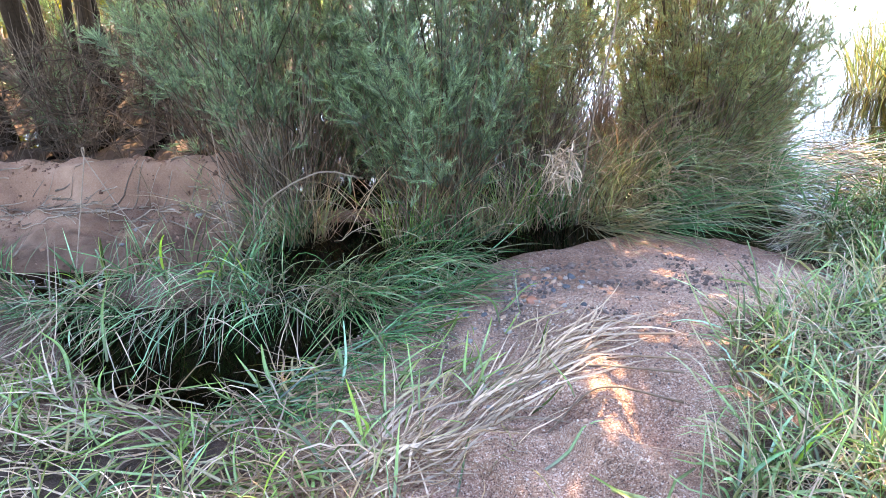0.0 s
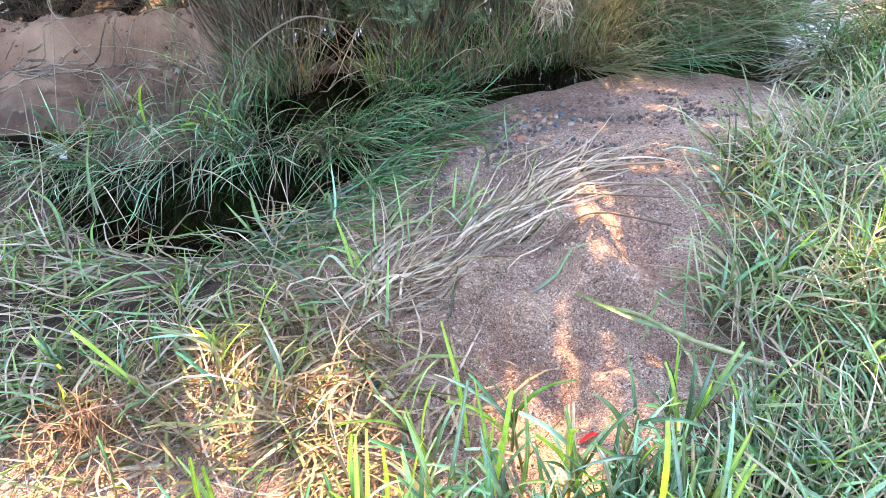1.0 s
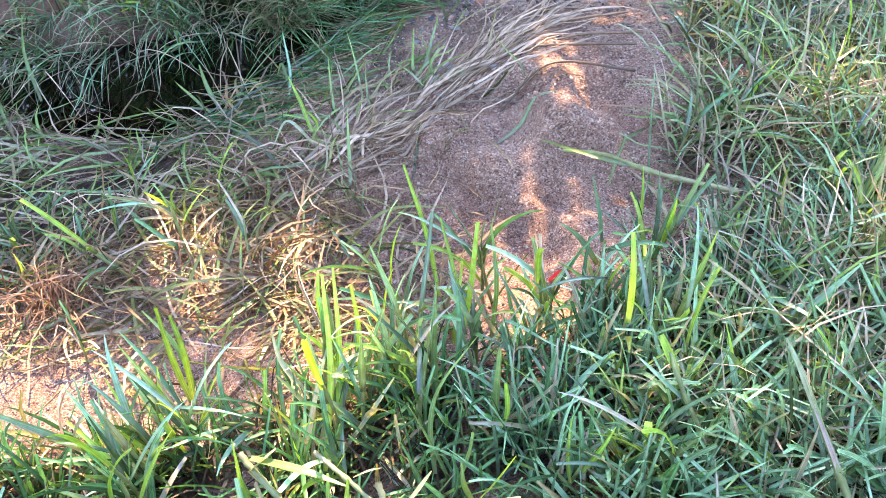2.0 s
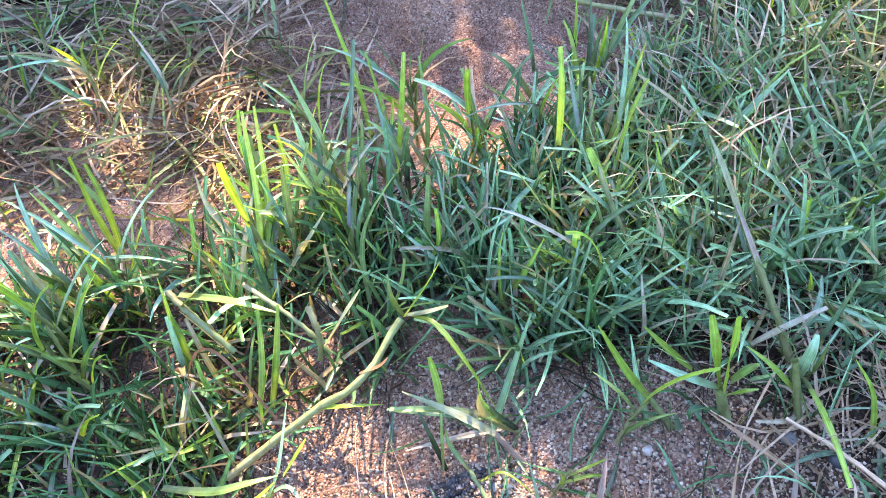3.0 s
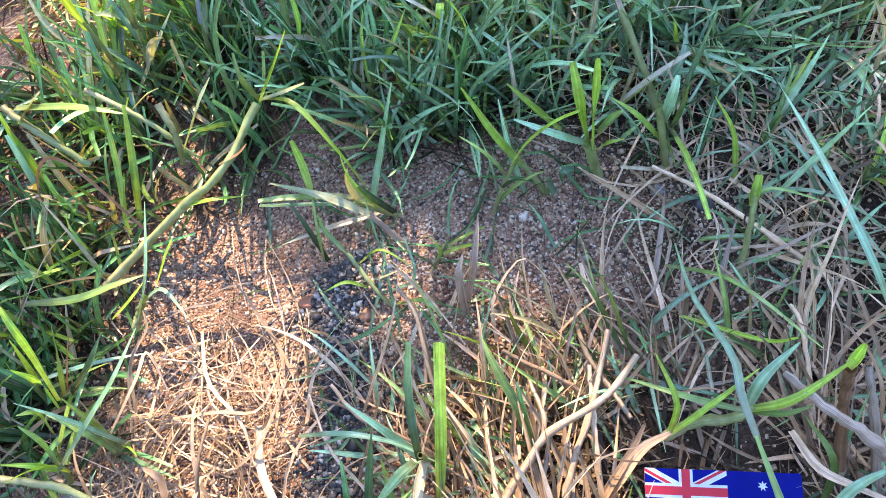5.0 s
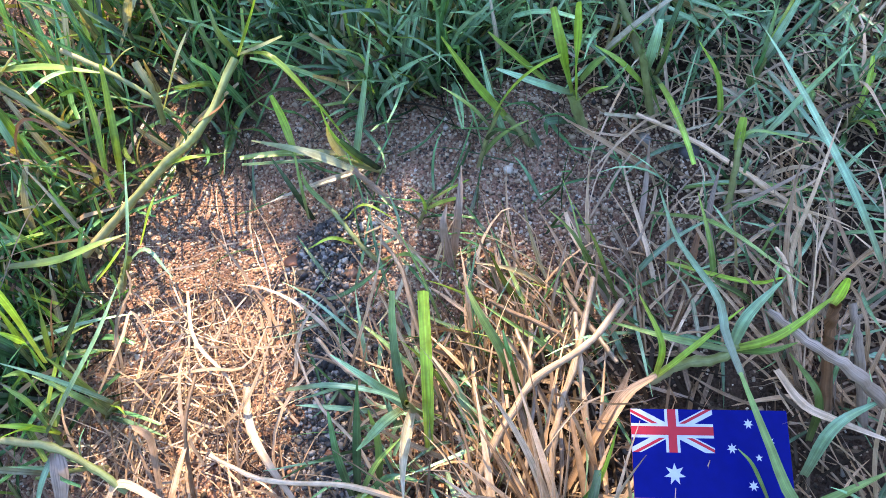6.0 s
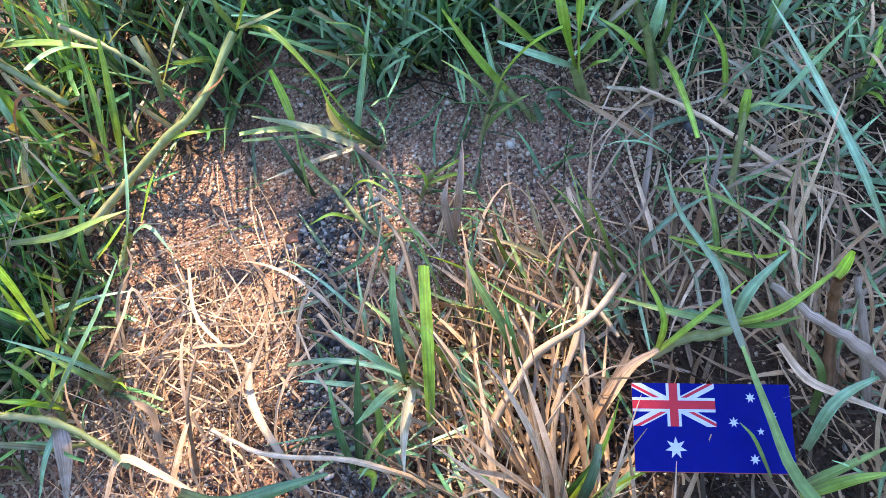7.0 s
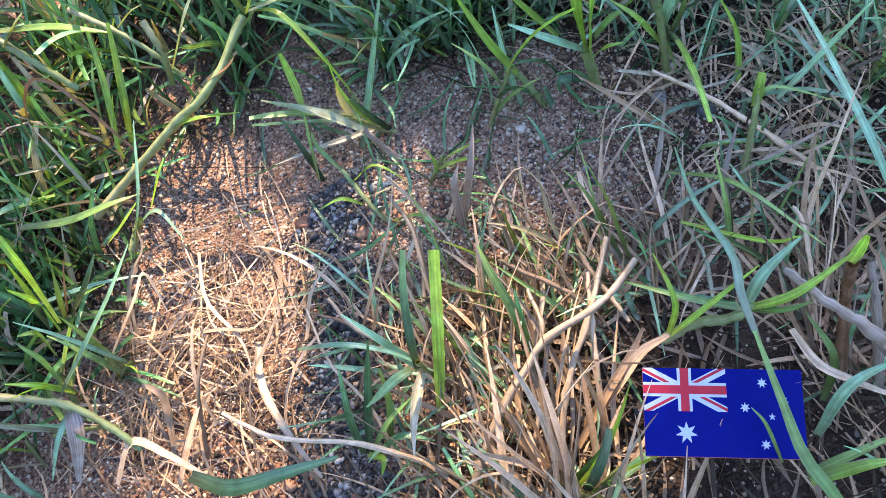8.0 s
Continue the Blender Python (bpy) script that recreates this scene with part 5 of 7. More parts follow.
def hero_grass():
    plant("grass_culm", "tall pale-green grass culm leaning over the bare sand", "grass plant",
          ("stem", stem_mesh(((-0.133, 0.234, 0.062), (-0.093, 0.243, 0.085), (-0.047, 0.25, 0.115), (-0.007, 0.254, 0.14), (0.029, 0.288, 0.158)), 0.0036, 0.0027, CULM, 18, knots=(0.55, 0.97)), ""),
          ("blade", blade_mesh(((-0.048, 0.251, 0.115), (-0.024, 0.241, 0.128), (0.004, 0.239, 0.122)), 0.005, BRIGHT, 0.3, 0.12, 0.2), ""),
          ("blade", blade_mesh(((-0.009, 0.258, 0.142), (0.007, 0.256, 0.15), (0.015, 0.26, 0.153)), 0.004, RUST, 0.4, 0.3, 0.2), "rusty torn sheath"),
          ("blade", blade_mesh(((0.032, 0.291, 0.158), (0.049, 0.284, 0.167), (0.066, 0.282, 0.172)), 0.0062, PALE, 0.3, 0.4, 0.2), "pale grey-green blade"),
          ("blade", blade_mesh(((0.032, 0.29, 0.158), (0.05, 0.289, 0.19), (0.065, 0.291, 0.215)), 0.0058, BRIGHT, 0.7, 0.3, 0.2), ""),
          ("blade", blade_mesh(((0.032, 0.29, 0.158), (0.026, 0.293, 0.18), (0.026, 0.304, 0.195)), 0.0045, FRESH, 0.5, 0.4, 0.2), ""),
          ("blade", blade_mesh(((0.035, 0.291, 0.158), (0.054, 0.27, 0.17), (0.071, 0.245, 0.15), (0.088, 0.23, 0.1)), 0.0052, BRIGHT, 0.3, 0.2, 0.2), ""))
    plant("grass_shoot", "pair of bright yellow-green upright blades beside the culm", "grass plant",
          ("blade", blade_mesh(((-0.104, 0.275, 0.07), (-0.09, 0.304, 0.112), (-0.085, 0.343, 0.142)), 0.0066, BRIGHT, 0.2, 0.35, 0.2), ""),
          ("blade", blade_mesh(((-0.093, 0.284, 0.07), (-0.077, 0.307, 0.115), (-0.067, 0.332, 0.147)), 0.0064, BRIGHT, -0.3, 0.35, 0.2), ""),
          ("blade", blade_mesh(((-0.111, 0.3, 0.075), (-0.1, 0.316, 0.108), (-0.093, 0.331, 0.12)), 0.0045, FRESH, 0.4, 0.15, 0.2), ""),
          ("blade", blade_mesh(((-0.101, 0.271, 0.07), (-0.097, 0.278, 0.09), (-0.083, 0.292, 0.12)), 0.0055, BRIGHT, 0.5, 0.2, 0.2), ""))
    lone("dry_straw", "rust-brown dry blade curling over the grass", blade_mesh(((-0.084, 0.26, 0.09), (-0.105, 0.287, 0.13), (-0.118, 0.302, 0.14), (-0.134, 0.311, 0.136), (-0.148, 0.303, 0.118), (-0.15, 0.286, 0.095)), 0.0032, RUST, 0.5, 0.2, 0.2, curl=1.2), "straw")
    lone("dry_straw", "grey dry straw leaning from the grass", blade_mesh(((-0.191, 0.22, 0.075), (-0.156, 0.251, 0.1), (-0.118, 0.26, 0.125)), 0.0026, MAUVE, 0.5, 0.3, 0.2), "straw")
    plant("grass_shoot", "low grass shoot with a long flat blade", "grass plant",
          ("blade", blade_mesh(((-0.171, 0.219, 0.1), (-0.129, 0.201, 0.116), (-0.1, 0.199, 0.122), (-0.078, 0.201, 0.12)), 0.0072, FRESH, 0.15, 0.1, 0.2), ""),
          ("blade", blade_mesh(((-0.086, 0.219, 0.075), (-0.07, 0.222, 0.1), (-0.058, 0.229, 0.112)), 0.0062, BRIGHT, 0.4, 0.3, 0.2), "yellowing blade"),
          ("blade", blade_mesh(((-0.122, 0.2, 0.075), (-0.099, 0.196, 0.1), (-0.083, 0.2, 0.112)), 0.0058, BRIGHT, 0.3, 0.2, 0.2), ""),
          ("blade", blade_mesh(((-0.105, 0.195, 0.07), (-0.081, 0.209, 0.11), (-0.066, 0.25, 0.135)), 0.0048, TEAL, 0.4, 0.15, 0.2), ""),
          ("blade", blade_mesh(((-0.106, 0.208, 0.065), (-0.078, 0.204, 0.09), (-0.064, 0.177, 0.085)), 0.004, TEAL, 0.2, 0.15, 0.2), ""),
          ("stem", stem_mesh(((-0.111, 0.195, 0.06), (-0.103, 0.201, 0.07), (-0.092, 0.205, 0.085)), 0.0032, 0.0024, CULM, 18, knots=()), ""))
    plant("grass_culm", "stout grass culm lying in the green grass", "grass plant",
          ("stem", stem_mesh(((-0.167, 0.385, 0.125), (-0.158, 0.373, 0.12), (-0.138, 0.35, 0.112), (-0.117, 0.33, 0.095)), 0.003, 0.0026, CULM, 18, knots=(0.5,)), ""),
          ("blade", blade_mesh(((-0.156, 0.376, 0.13), (-0.108, 0.35, 0.142), (-0.068, 0.329, 0.14)), 0.0085, FRESH, 0.2, 0.1, 0.2), ""),
          ("blade", blade_mesh(((-0.158, 0.37, 0.12), (-0.142, 0.37, 0.135), (-0.131, 0.375, 0.14)), 0.006, PALE, 0.5, 0.6, 0.2), ""))
    plant("grass_culm", "brown and green grass culm in sunlit grass", "grass plant",
          ("stem", stem_mesh(((-0.098, 0.369, 0.135), (-0.068, 0.338, 0.132), (-0.049, 0.32, 0.12), (-0.035, 0.307, 0.1)), 0.0022, 0.0018, CULM, 18, knots=(0.3, 0.7)), ""),
          ("stem", stem_mesh(((-0.043, 0.326, 0.145), (-0.039, 0.308, 0.125), (-0.045, 0.306, 0.095)), 0.0028, 0.0022, CULM, 18, knots=(0.6,)), ""),
          ("blade", blade_mesh(((-0.039, 0.308, 0.11), (-0.014, 0.309, 0.15), (0.002, 0.318, 0.165)), 0.0068, PALE, 0.3, 0.2, 0.2), ""),
          ("blade", blade_mesh(((-0.066, 0.343, 0.13), (-0.051, 0.338, 0.145), (-0.039, 0.336, 0.15)), 0.004, PALE, 0.4, 0.2, 0.2), ""))
    plant("grass_shoot", "grass shoot with blades fanning from its foot", "grass plant",
          ("blade", blade_mesh(((-0.166, 0.151, 0.07), (-0.159, 0.168, 0.118), (-0.159, 0.181, 0.142), (-0.163, 0.196, 0.15)), 0.0072, BRIGHT, 0.2, 0.15, 0.2), ""),
          ("blade", blade_mesh(((-0.162, 0.156, 0.07), (-0.141, 0.157, 0.12), (-0.129, 0.167, 0.15)), 0.0066, FRESH, 0.5, 0.15, 0.2), ""),
          ("blade", blade_mesh(((-0.167, 0.147, 0.07), (-0.159, 0.15, 0.11), (-0.166, 0.155, 0.13)), 0.0056, BRIGHT, 0.2, 0.15, 0.2), ""),
          ("blade", blade_mesh(((-0.158, 0.154, 0.07), (-0.127, 0.151, 0.11), (-0.106, 0.157, 0.135)), 0.0066, LUSH, -0.2, 0.15, 0.2), ""),
          ("blade", blade_mesh(((-0.16, 0.159, 0.07), (-0.14, 0.163, 0.11), (-0.13, 0.169, 0.125)), 0.005, RUST, 0.4, 0.2, 0.2), "brown dead blade"),
          ("blade", blade_mesh(((-0.176, 0.132, 0.06), (-0.172, 0.139, 0.09), (-0.18, 0.137, 0.1)), 0.005, FRESH, 0.2, 0.15, 0.2), ""))
    plant("grass_shoot", "blue-green blade rising across the straw", "grass plant",
          ("blade", blade_mesh(((-0.174, 0.102, 0.065), (-0.128, 0.116, 0.11), (-0.099, 0.123, 0.14), (-0.074, 0.141, 0.16)), 0.0062, TEAL, 0.2, 0.12, 0.2), ""),
          ("blade", blade_mesh(((-0.17, 0.103, 0.065), (-0.167, 0.115, 0.095), (-0.174, 0.125, 0.11)), 0.0052, FRESH, 0.2, 0.15, 0.2), ""),
          ("blade", blade_mesh(((-0.172, 0.104, 0.065), (-0.178, 0.105, 0.085), (-0.194, 0.109, 0.095)), 0.0045, BRIGHT, 0.2, 0.15, 0.2), ""))
    plant("grass_runner", "pale green runner with withered leaves", "grass plant",
          ("stem", stem_mesh(((-0.199, 0.101, 0.1), (-0.17, 0.088, 0.1), (-0.153, 0.079, 0.095), (-0.137, 0.063, 0.085), (-0.121, 0.042, 0.075)), 0.0026, 0.0022, CULM, 18, knots=(0.45, 0.8)), ""),
          ("blade", blade_mesh(((-0.155, 0.081, 0.09), (-0.157, 0.059, 0.085), (-0.169, 0.038, 0.065)), 0.011, MAUVE, 0.2, 0.25, 0.2), "withered tan leaf"),
          ("blade", blade_mesh(((-0.155, 0.081, 0.09), (-0.169, 0.063, 0.085), (-0.186, 0.045, 0.065)), 0.004, TEAL, 0.3, 0.15, 0.2), ""))
    plant("grass_shoot", "cut green folded blade standing in straw", "grass plant",
          ("blade", blade_mesh(((0.071, 0.002, 0.07), (0.085, 0.036, 0.12), (0.098, 0.074, 0.155)), 0.0078, BRIGHT, 0.25, 0.9, 0.3), ""),
          ("blade", blade_mesh(((0.072, -0, 0.07), (0.083, 0.038, 0.115), (0.094, 0.071, 0.15)), 0.004, PALE, 1.1, 0.5, 0.3), ""),
          ("blade", blade_mesh(((-0.004, 0.065, 0.095), (0.027, 0.051, 0.116), (0.055, 0.037, 0.11), (0.076, 0.023, 0.085)), 0.004, TEAL, 0.2, 0.12, 0.2), ""))
    plant("grass_shoot", "low dark-green shoot with blunt upright blades", "grass plant",
          ("blade", blade_mesh(((0.018, -0.009, 0.065), (0.033, 0.018, 0.11), (0.045, 0.038, 0.145)), 0.0068, LUSH, 0.3, 0.15, 0.2), ""),
          ("blade", blade_mesh(((0.015, -0.008, 0.065), (0.017, 0.011, 0.1), (0.022, 0.033, 0.125)), 0.0058, LUSH, 0.3, 0.3, 0.2), ""),
          ("blade", blade_mesh(((0.033, -0.009, 0.065), (0.043, 0.011, 0.1), (0.045, 0.026, 0.125)), 0.0056, FRESH, 0.3, 0.15, 0.2), ""),
          ("blade", blade_mesh(((0.019, -0.01, 0.065), (0.037, 0.001, 0.09), (0.057, 0.008, 0.105)), 0.0046, FRESH, 0.3, 0.15, 0.2), ""),
          ("blade", blade_mesh(((0.018, -0.009, 0.07), (0.028, -0.018, 0.085), (0.024, -0.026, 0.08)), 0.005, BRIGHT, 0.3, 0.15, 0.2), ""),
          ("blade", blade_mesh(((0.022, -0.01, 0.065), (0.043, -0.008, 0.085), (0.062, -0.018, 0.085)), 0.0052, LUSH, 0.3, 0.15, 0.2), ""))
    lone("single_grass", "broad dark-green blade lying over the straw", blade_mesh(((-0.081, 0.007, 0.11), (-0.056, -0.01, 0.12), (-0.022, -0.014, 0.128), (0.008, -0.015, 0.125)), 0.0098, LUSH, 0.1, 0.2, 0.2), "grass blade")
    lone("dry_straw", "broad flat bleached straw across dark grit", blade_mesh(((-0.032, 0.087, 0.075), (-0.035, 0.055, 0.08), (-0.025, 0.019, 0.088), (-0.012, -0.015, 0.08)), 0.0058, BLEACHED, 0.2, 0.3, 0.2), "straw")
    lone("dry_straw", "kinked bleached straw over sand and soil", blade_mesh(((-0.054, 0.065, 0.07), (-0.035, 0.068, 0.085), (-0.021, 0.082, 0.09), (-0.002, 0.111, 0.09)), 0.0034, BLEACHED, 0.3, 0.2, 0.2), "straw")
    lone("dry_straw", "thin bleached straw over the sunlit sand", blade_mesh(((-0.09, 0.113, 0.07), (-0.055, 0.103, 0.08), (-0.028, 0.094, 0.085), (-0.007, 0.121, 0.08)), 0.003, BLEACHED, 0.3, 0.2, 0.2), "straw")
    lone("dry_straw", "thin bleached straw over the sunlit sand", blade_mesh(((-0.06, 0.171, 0.07), (-0.059, 0.127, 0.08), (-0.042, 0.091, 0.08), (-0.04, 0.062, 0.075)), 0.0028, BLEACHED, 0.3, 0.2, 0.2), "straw")
    lone("dry_straw", "pale straws standing at the edge of the sand", blade_mesh(((-0.118, 0.129, 0.06), (-0.11, 0.159, 0.08), (-0.089, 0.17, 0.1), (-0.088, 0.183, 0.105)), 0.0036, BLEACHED, 0.3, 0.2, 0.2), "straw")
    lone("dry_straw", "pale straws standing at the edge of the sand", blade_mesh(((-0.138, 0.119, 0.06), (-0.106, 0.143, 0.085), (-0.094, 0.158, 0.09), (-0.09, 0.133, 0.07)), 0.0034, BLEACHED, 0.3, 0.2, 0.2), "straw")
    lone("dry_straw", "flat tan straw lying on reddish soil", blade_mesh(((-0.106, 0.041, 0.06), (-0.101, 0.068, 0.075), (-0.104, 0.076, 0.08), (-0.112, 0.083, 0.08)), 0.0062, STRAW, 0.2, 0.3, 0.2), "straw")
    lone("dry_straw", "flat tan straw lying on reddish soil", blade_mesh(((-0.147, 0.029, 0.06), (-0.125, 0.048, 0.08), (-0.101, 0.03, 0.085), (-0.08, 0.008, 0.075)), 0.0056, BLEACHED, 0.2, 0.3, 0.2), "straw")
    lone("dry_straw", "flat tan straw lying on reddish soil", blade_mesh(((-0.105, 0.014, 0.065), (-0.087, 0.039, 0.08), (-0.072, 0.063, 0.085)), 0.005, STRAW, 0.2, 0.3, 0.2), "straw")
    lone("dry_straw", "flat tan straw lying on reddish soil", blade_mesh(((-0.073, 0.044, 0.065), (-0.077, 0.07, 0.08), (-0.07, 0.102, 0.09), (-0.066, 0.121, 0.08)), 0.0032, BLEACHED, 0.3, 0.3, 0.2), "straw")
    plant("grass_shoot", "leaning grass shoot with a pale drooping blade", "grass plant",
          ("stem", stem_mesh(((0.109, 0.191, 0.05), (0.093, 0.201, 0.082), (0.083, 0.208, 0.1)), 0.003, 0.0022, MAUVE, 18, knots=()), "grey dry sheath"),
          ("blade", blade_mesh(((0.084, 0.207, 0.1), (0.057, 0.222, 0.117), (0.019, 0.253, 0.11)), 0.0066, PALE, 0.2, 0.15, 0.2), "pale blade"),
          ("blade", blade_mesh(((0.047, 0.232, 0.112), (0.047, 0.246, 0.13), (0.045, 0.258, 0.145)), 0.0066, BRIGHT, 0.4, 0.5, 0.2), ""),
          ("blade", blade_mesh(((0.039, 0.203, 0.06), (0.043, 0.218, 0.09), (0.047, 0.233, 0.112)), 0.003, FRESH, 0.4, 0.5, 0.2), ""),
          ("blade", blade_mesh(((0.042, 0.207, 0.05), (0.035, 0.223, 0.08), (0.028, 0.241, 0.1)), 0.0044, LUSH, 0.3, 0.15, 0.2), ""))
    lone("single_grass", "tall straight blue-green blade", blade_mesh(((0.076, 0.215, 0.055), (0.1, 0.239, 0.112), (0.124, 0.261, 0.172)), 0.0076, TEAL, 0.3, 0.2, 0.2), "grass blade")
    plant("grass_shoot", "small green shoot on the sand", "grass plant",
          ("stem", stem_mesh(((0.088, 0.139, 0.055), (0.073, 0.157, 0.07), (0.059, 0.19, 0.085)), 0.0024, 0.0016, CULM, 18, knots=()), "pale runner"),
          ("blade", blade_mesh(((0.06, 0.19, 0.08), (0.048, 0.208, 0.095), (0.047, 0.217, 0.105)), 0.0036, FRESH, 0.3, 0.2, 0.2), ""),
          ("blade", blade_mesh(((0.066, 0.165, 0.07), (0.052, 0.167, 0.085), (0.034, 0.167, 0.08)), 0.003, BRIGHT, 0.2, 0.15, 0.2), ""),
          ("blade", blade_mesh(((0.073, 0.157, 0.07), (0.1, 0.151, 0.09), (0.102, 0.177, 0.11)), 0.0034, TEAL, 0.3, 0.15, 0.2), ""),
          ("blade", blade_mesh(((0.082, 0.147, 0.065), (0.102, 0.134, 0.085), (0.111, 0.118, 0.08)), 0.0042, FRESH, 0.3, 0.15, 0.2), ""),
          ("blade", blade_mesh(((0.064, 0.182, 0.078), (0.083, 0.179, 0.095), (0.102, 0.16, 0.09)), 0.003, BRIGHT, 0.3, 0.15, 0.2), ""))
    lone("dry_husk", "mauve-grey split sheath on the sand", blade_mesh(((0.129, 0.119, 0.06), (0.129, 0.134, 0.105), (0.136, 0.145, 0.118)), 0.0066, MAUVE, 0.3, 0.12, 0.35), "straw")
    lone("dry_husk", "mauve-grey split sheath on the sand", blade_mesh(((0.127, 0.12, 0.06), (0.143, 0.142, 0.11), (0.154, 0.165, 0.128)), 0.006, MAUVE, -0.3, 0.12, 0.35), "straw")
    lone("dry_straw", "pale curled dry blade on the sand", blade_mesh(((0.143, 0.092, 0.07), (0.145, 0.11, 0.095), (0.157, 0.12, 0.113), (0.172, 0.126, 0.122), (0.181, 0.119, 0.115), (0.188, 0.108, 0.1), (0.187, 0.09, 0.07)), 0.0038, BLEACHED, 0.4, 0.3, 0.2, curl=1.2), "straw")
    lone("dry_straw", "pale curled dry blade on the sand", blade_mesh(((0.213, 0.117, 0.105), (0.21, 0.1, 0.105), (0.214, 0.079, 0.095), (0.216, 0.063, 0.08)), 0.0046, BLEACHED, 0.3, 0.3, 0.2, curl=1.0), "straw")
    lone("dry_straw", "pale dry blade standing on the sand", blade_mesh(((0.222, 0.082, 0.06), (0.227, 0.109, 0.095), (0.24, 0.14, 0.115), (0.261, 0.173, 0.13)), 0.0042, BLEACHED, 0.4, 0.2, 0.2, curl=1.4), "straw")
    plant("grass_shoot", "stout grass shoot with bright stiff blades at the sand's far edge", "grass plant",
          ("stem", stem_mesh(((0.269, 0.181, 0.055), (0.261, 0.191, 0.085), (0.252, 0.199, 0.12)), 0.0046, 0.004, CULM, 18, knots=()), ""),
          ("blade", blade_mesh(((0.253, 0.197, 0.115), (0.242, 0.203, 0.165), (0.24, 0.22, 0.19)), 0.0084, BRIGHT, 0.3, 0.5, 0.2), ""),
          ("blade", blade_mesh(((0.255, 0.196, 0.115), (0.251, 0.2, 0.17), (0.252, 0.209, 0.2)), 0.0082, BRIGHT, -0.3, 0.5, 0.2), ""),
          ("blade", blade_mesh(((0.253, 0.198, 0.12), (0.223, 0.203, 0.142), (0.199, 0.216, 0.152)), 0.0064, TEAL, 0.3, 0.25, 0.2), ""),
          ("blade", blade_mesh(((0.253, 0.193, 0.118), (0.259, 0.186, 0.135), (0.272, 0.185, 0.135)), 0.005, BRIGHT, 0.2, 0.2, 0.2), ""),
          ("blade", blade_mesh(((0.253, 0.193, 0.14), (0.261, 0.192, 0.155), (0.269, 0.192, 0.16)), 0.008, FRESH, 0.2, 0.3, 0.2), ""),
          ("blade", blade_mesh(((0.261, 0.192, 0.09), (0.234, 0.195, 0.1), (0.231, 0.19, 0.09)), 0.006, LUSH, 0.3, 0.15, 0.2), ""))
    plant("grass_shoot", "leaning grass shoot with a long bright blade", "grass plant",
          ("stem", stem_mesh(((0.238, 0.181, 0.05), (0.218, 0.195, 0.082), (0.205, 0.21, 0.103)), 0.0032, 0.0024, CULM, 18, knots=()), "pale stem"),
          ("blade", blade_mesh(((0.206, 0.209, 0.1), (0.186, 0.221, 0.135), (0.168, 0.24, 0.172)), 0.0074, BRIGHT, 0.25, 0.15, 0.2), ""),
          ("blade", blade_mesh(((0.235, 0.182, 0.05), (0.222, 0.191, 0.09), (0.219, 0.193, 0.1)), 0.0064, TEAL, 0.3, 0.6, 0.2), ""),
          ("blade", blade_mesh(((0.239, 0.217, 0.12), (0.217, 0.222, 0.15), (0.199, 0.232, 0.172)), 0.0066, BRIGHT, 0.25, 0.2, 0.2), ""),
          ("blade", blade_mesh(((0.205, 0.198, 0.075), (0.198, 0.218, 0.11), (0.198, 0.246, 0.14)), 0.005, TEAL, 0.4, 0.15, 0.2), ""))
    plant("grass_shoot", "long blue-green blades crossing over the thatch", "grass plant",
          ("blade", blade_mesh(((0.351, 0.111, 0.125), (0.372, 0.115, 0.16), (0.391, 0.117, 0.2)), 0.005, TEAL, 0.2, 0.12, 0.2), ""),
          ("blade", blade_mesh(((0.372, 0.003, 0.13), (0.359, 0.041, 0.165), (0.365, 0.112, 0.172), (0.367, 0.162, 0.175)), 0.0052, TEAL, 0.2, 0.1, 0.2), ""),
          ("blade", blade_mesh(((0.37, 0.147, 0.15), (0.373, 0.109, 0.15), (0.392, 0.034, 0.13)), 0.005, TEAL, 0.2, 0.15, 0.2), ""),
          ("blade", blade_mesh(((0.339, 0.131, 0.1), (0.364, 0.114, 0.125), (0.389, 0.093, 0.13), (0.415, 0.061, 0.12)), 0.0046, TEAL, 0.2, 0.1, 0.2), ""),
          ("blade", blade_mesh(((0.299, 0.121, 0.075), (0.337, 0.098, 0.1), (0.42, 0.051, 0.1)), 0.0052, FRESH, 0.2, 0.1, 0.2), ""))
    plant("grass_shoot", "upright grass culm with a cut bright tip", "grass plant",
          ("stem", stem_mesh(((0.31, 0.06, 0.065), (0.323, 0.092, 0.12), (0.329, 0.11, 0.15)), 0.0026, 0.002, CULM, 18, knots=()), ""),
          ("blade", blade_mesh(((0.325, 0.103, 0.14), (0.327, 0.109, 0.152), (0.329, 0.114, 0.16)), 0.0064, BRIGHT, 0.3, 0.7, 0.2), ""),
          ("blade", blade_mesh(((0.324, 0.095, 0.125), (0.334, 0.108, 0.15), (0.376, 0.087, 0.14)), 0.004, FRESH, 0.2, 0.12, 0.2), ""))
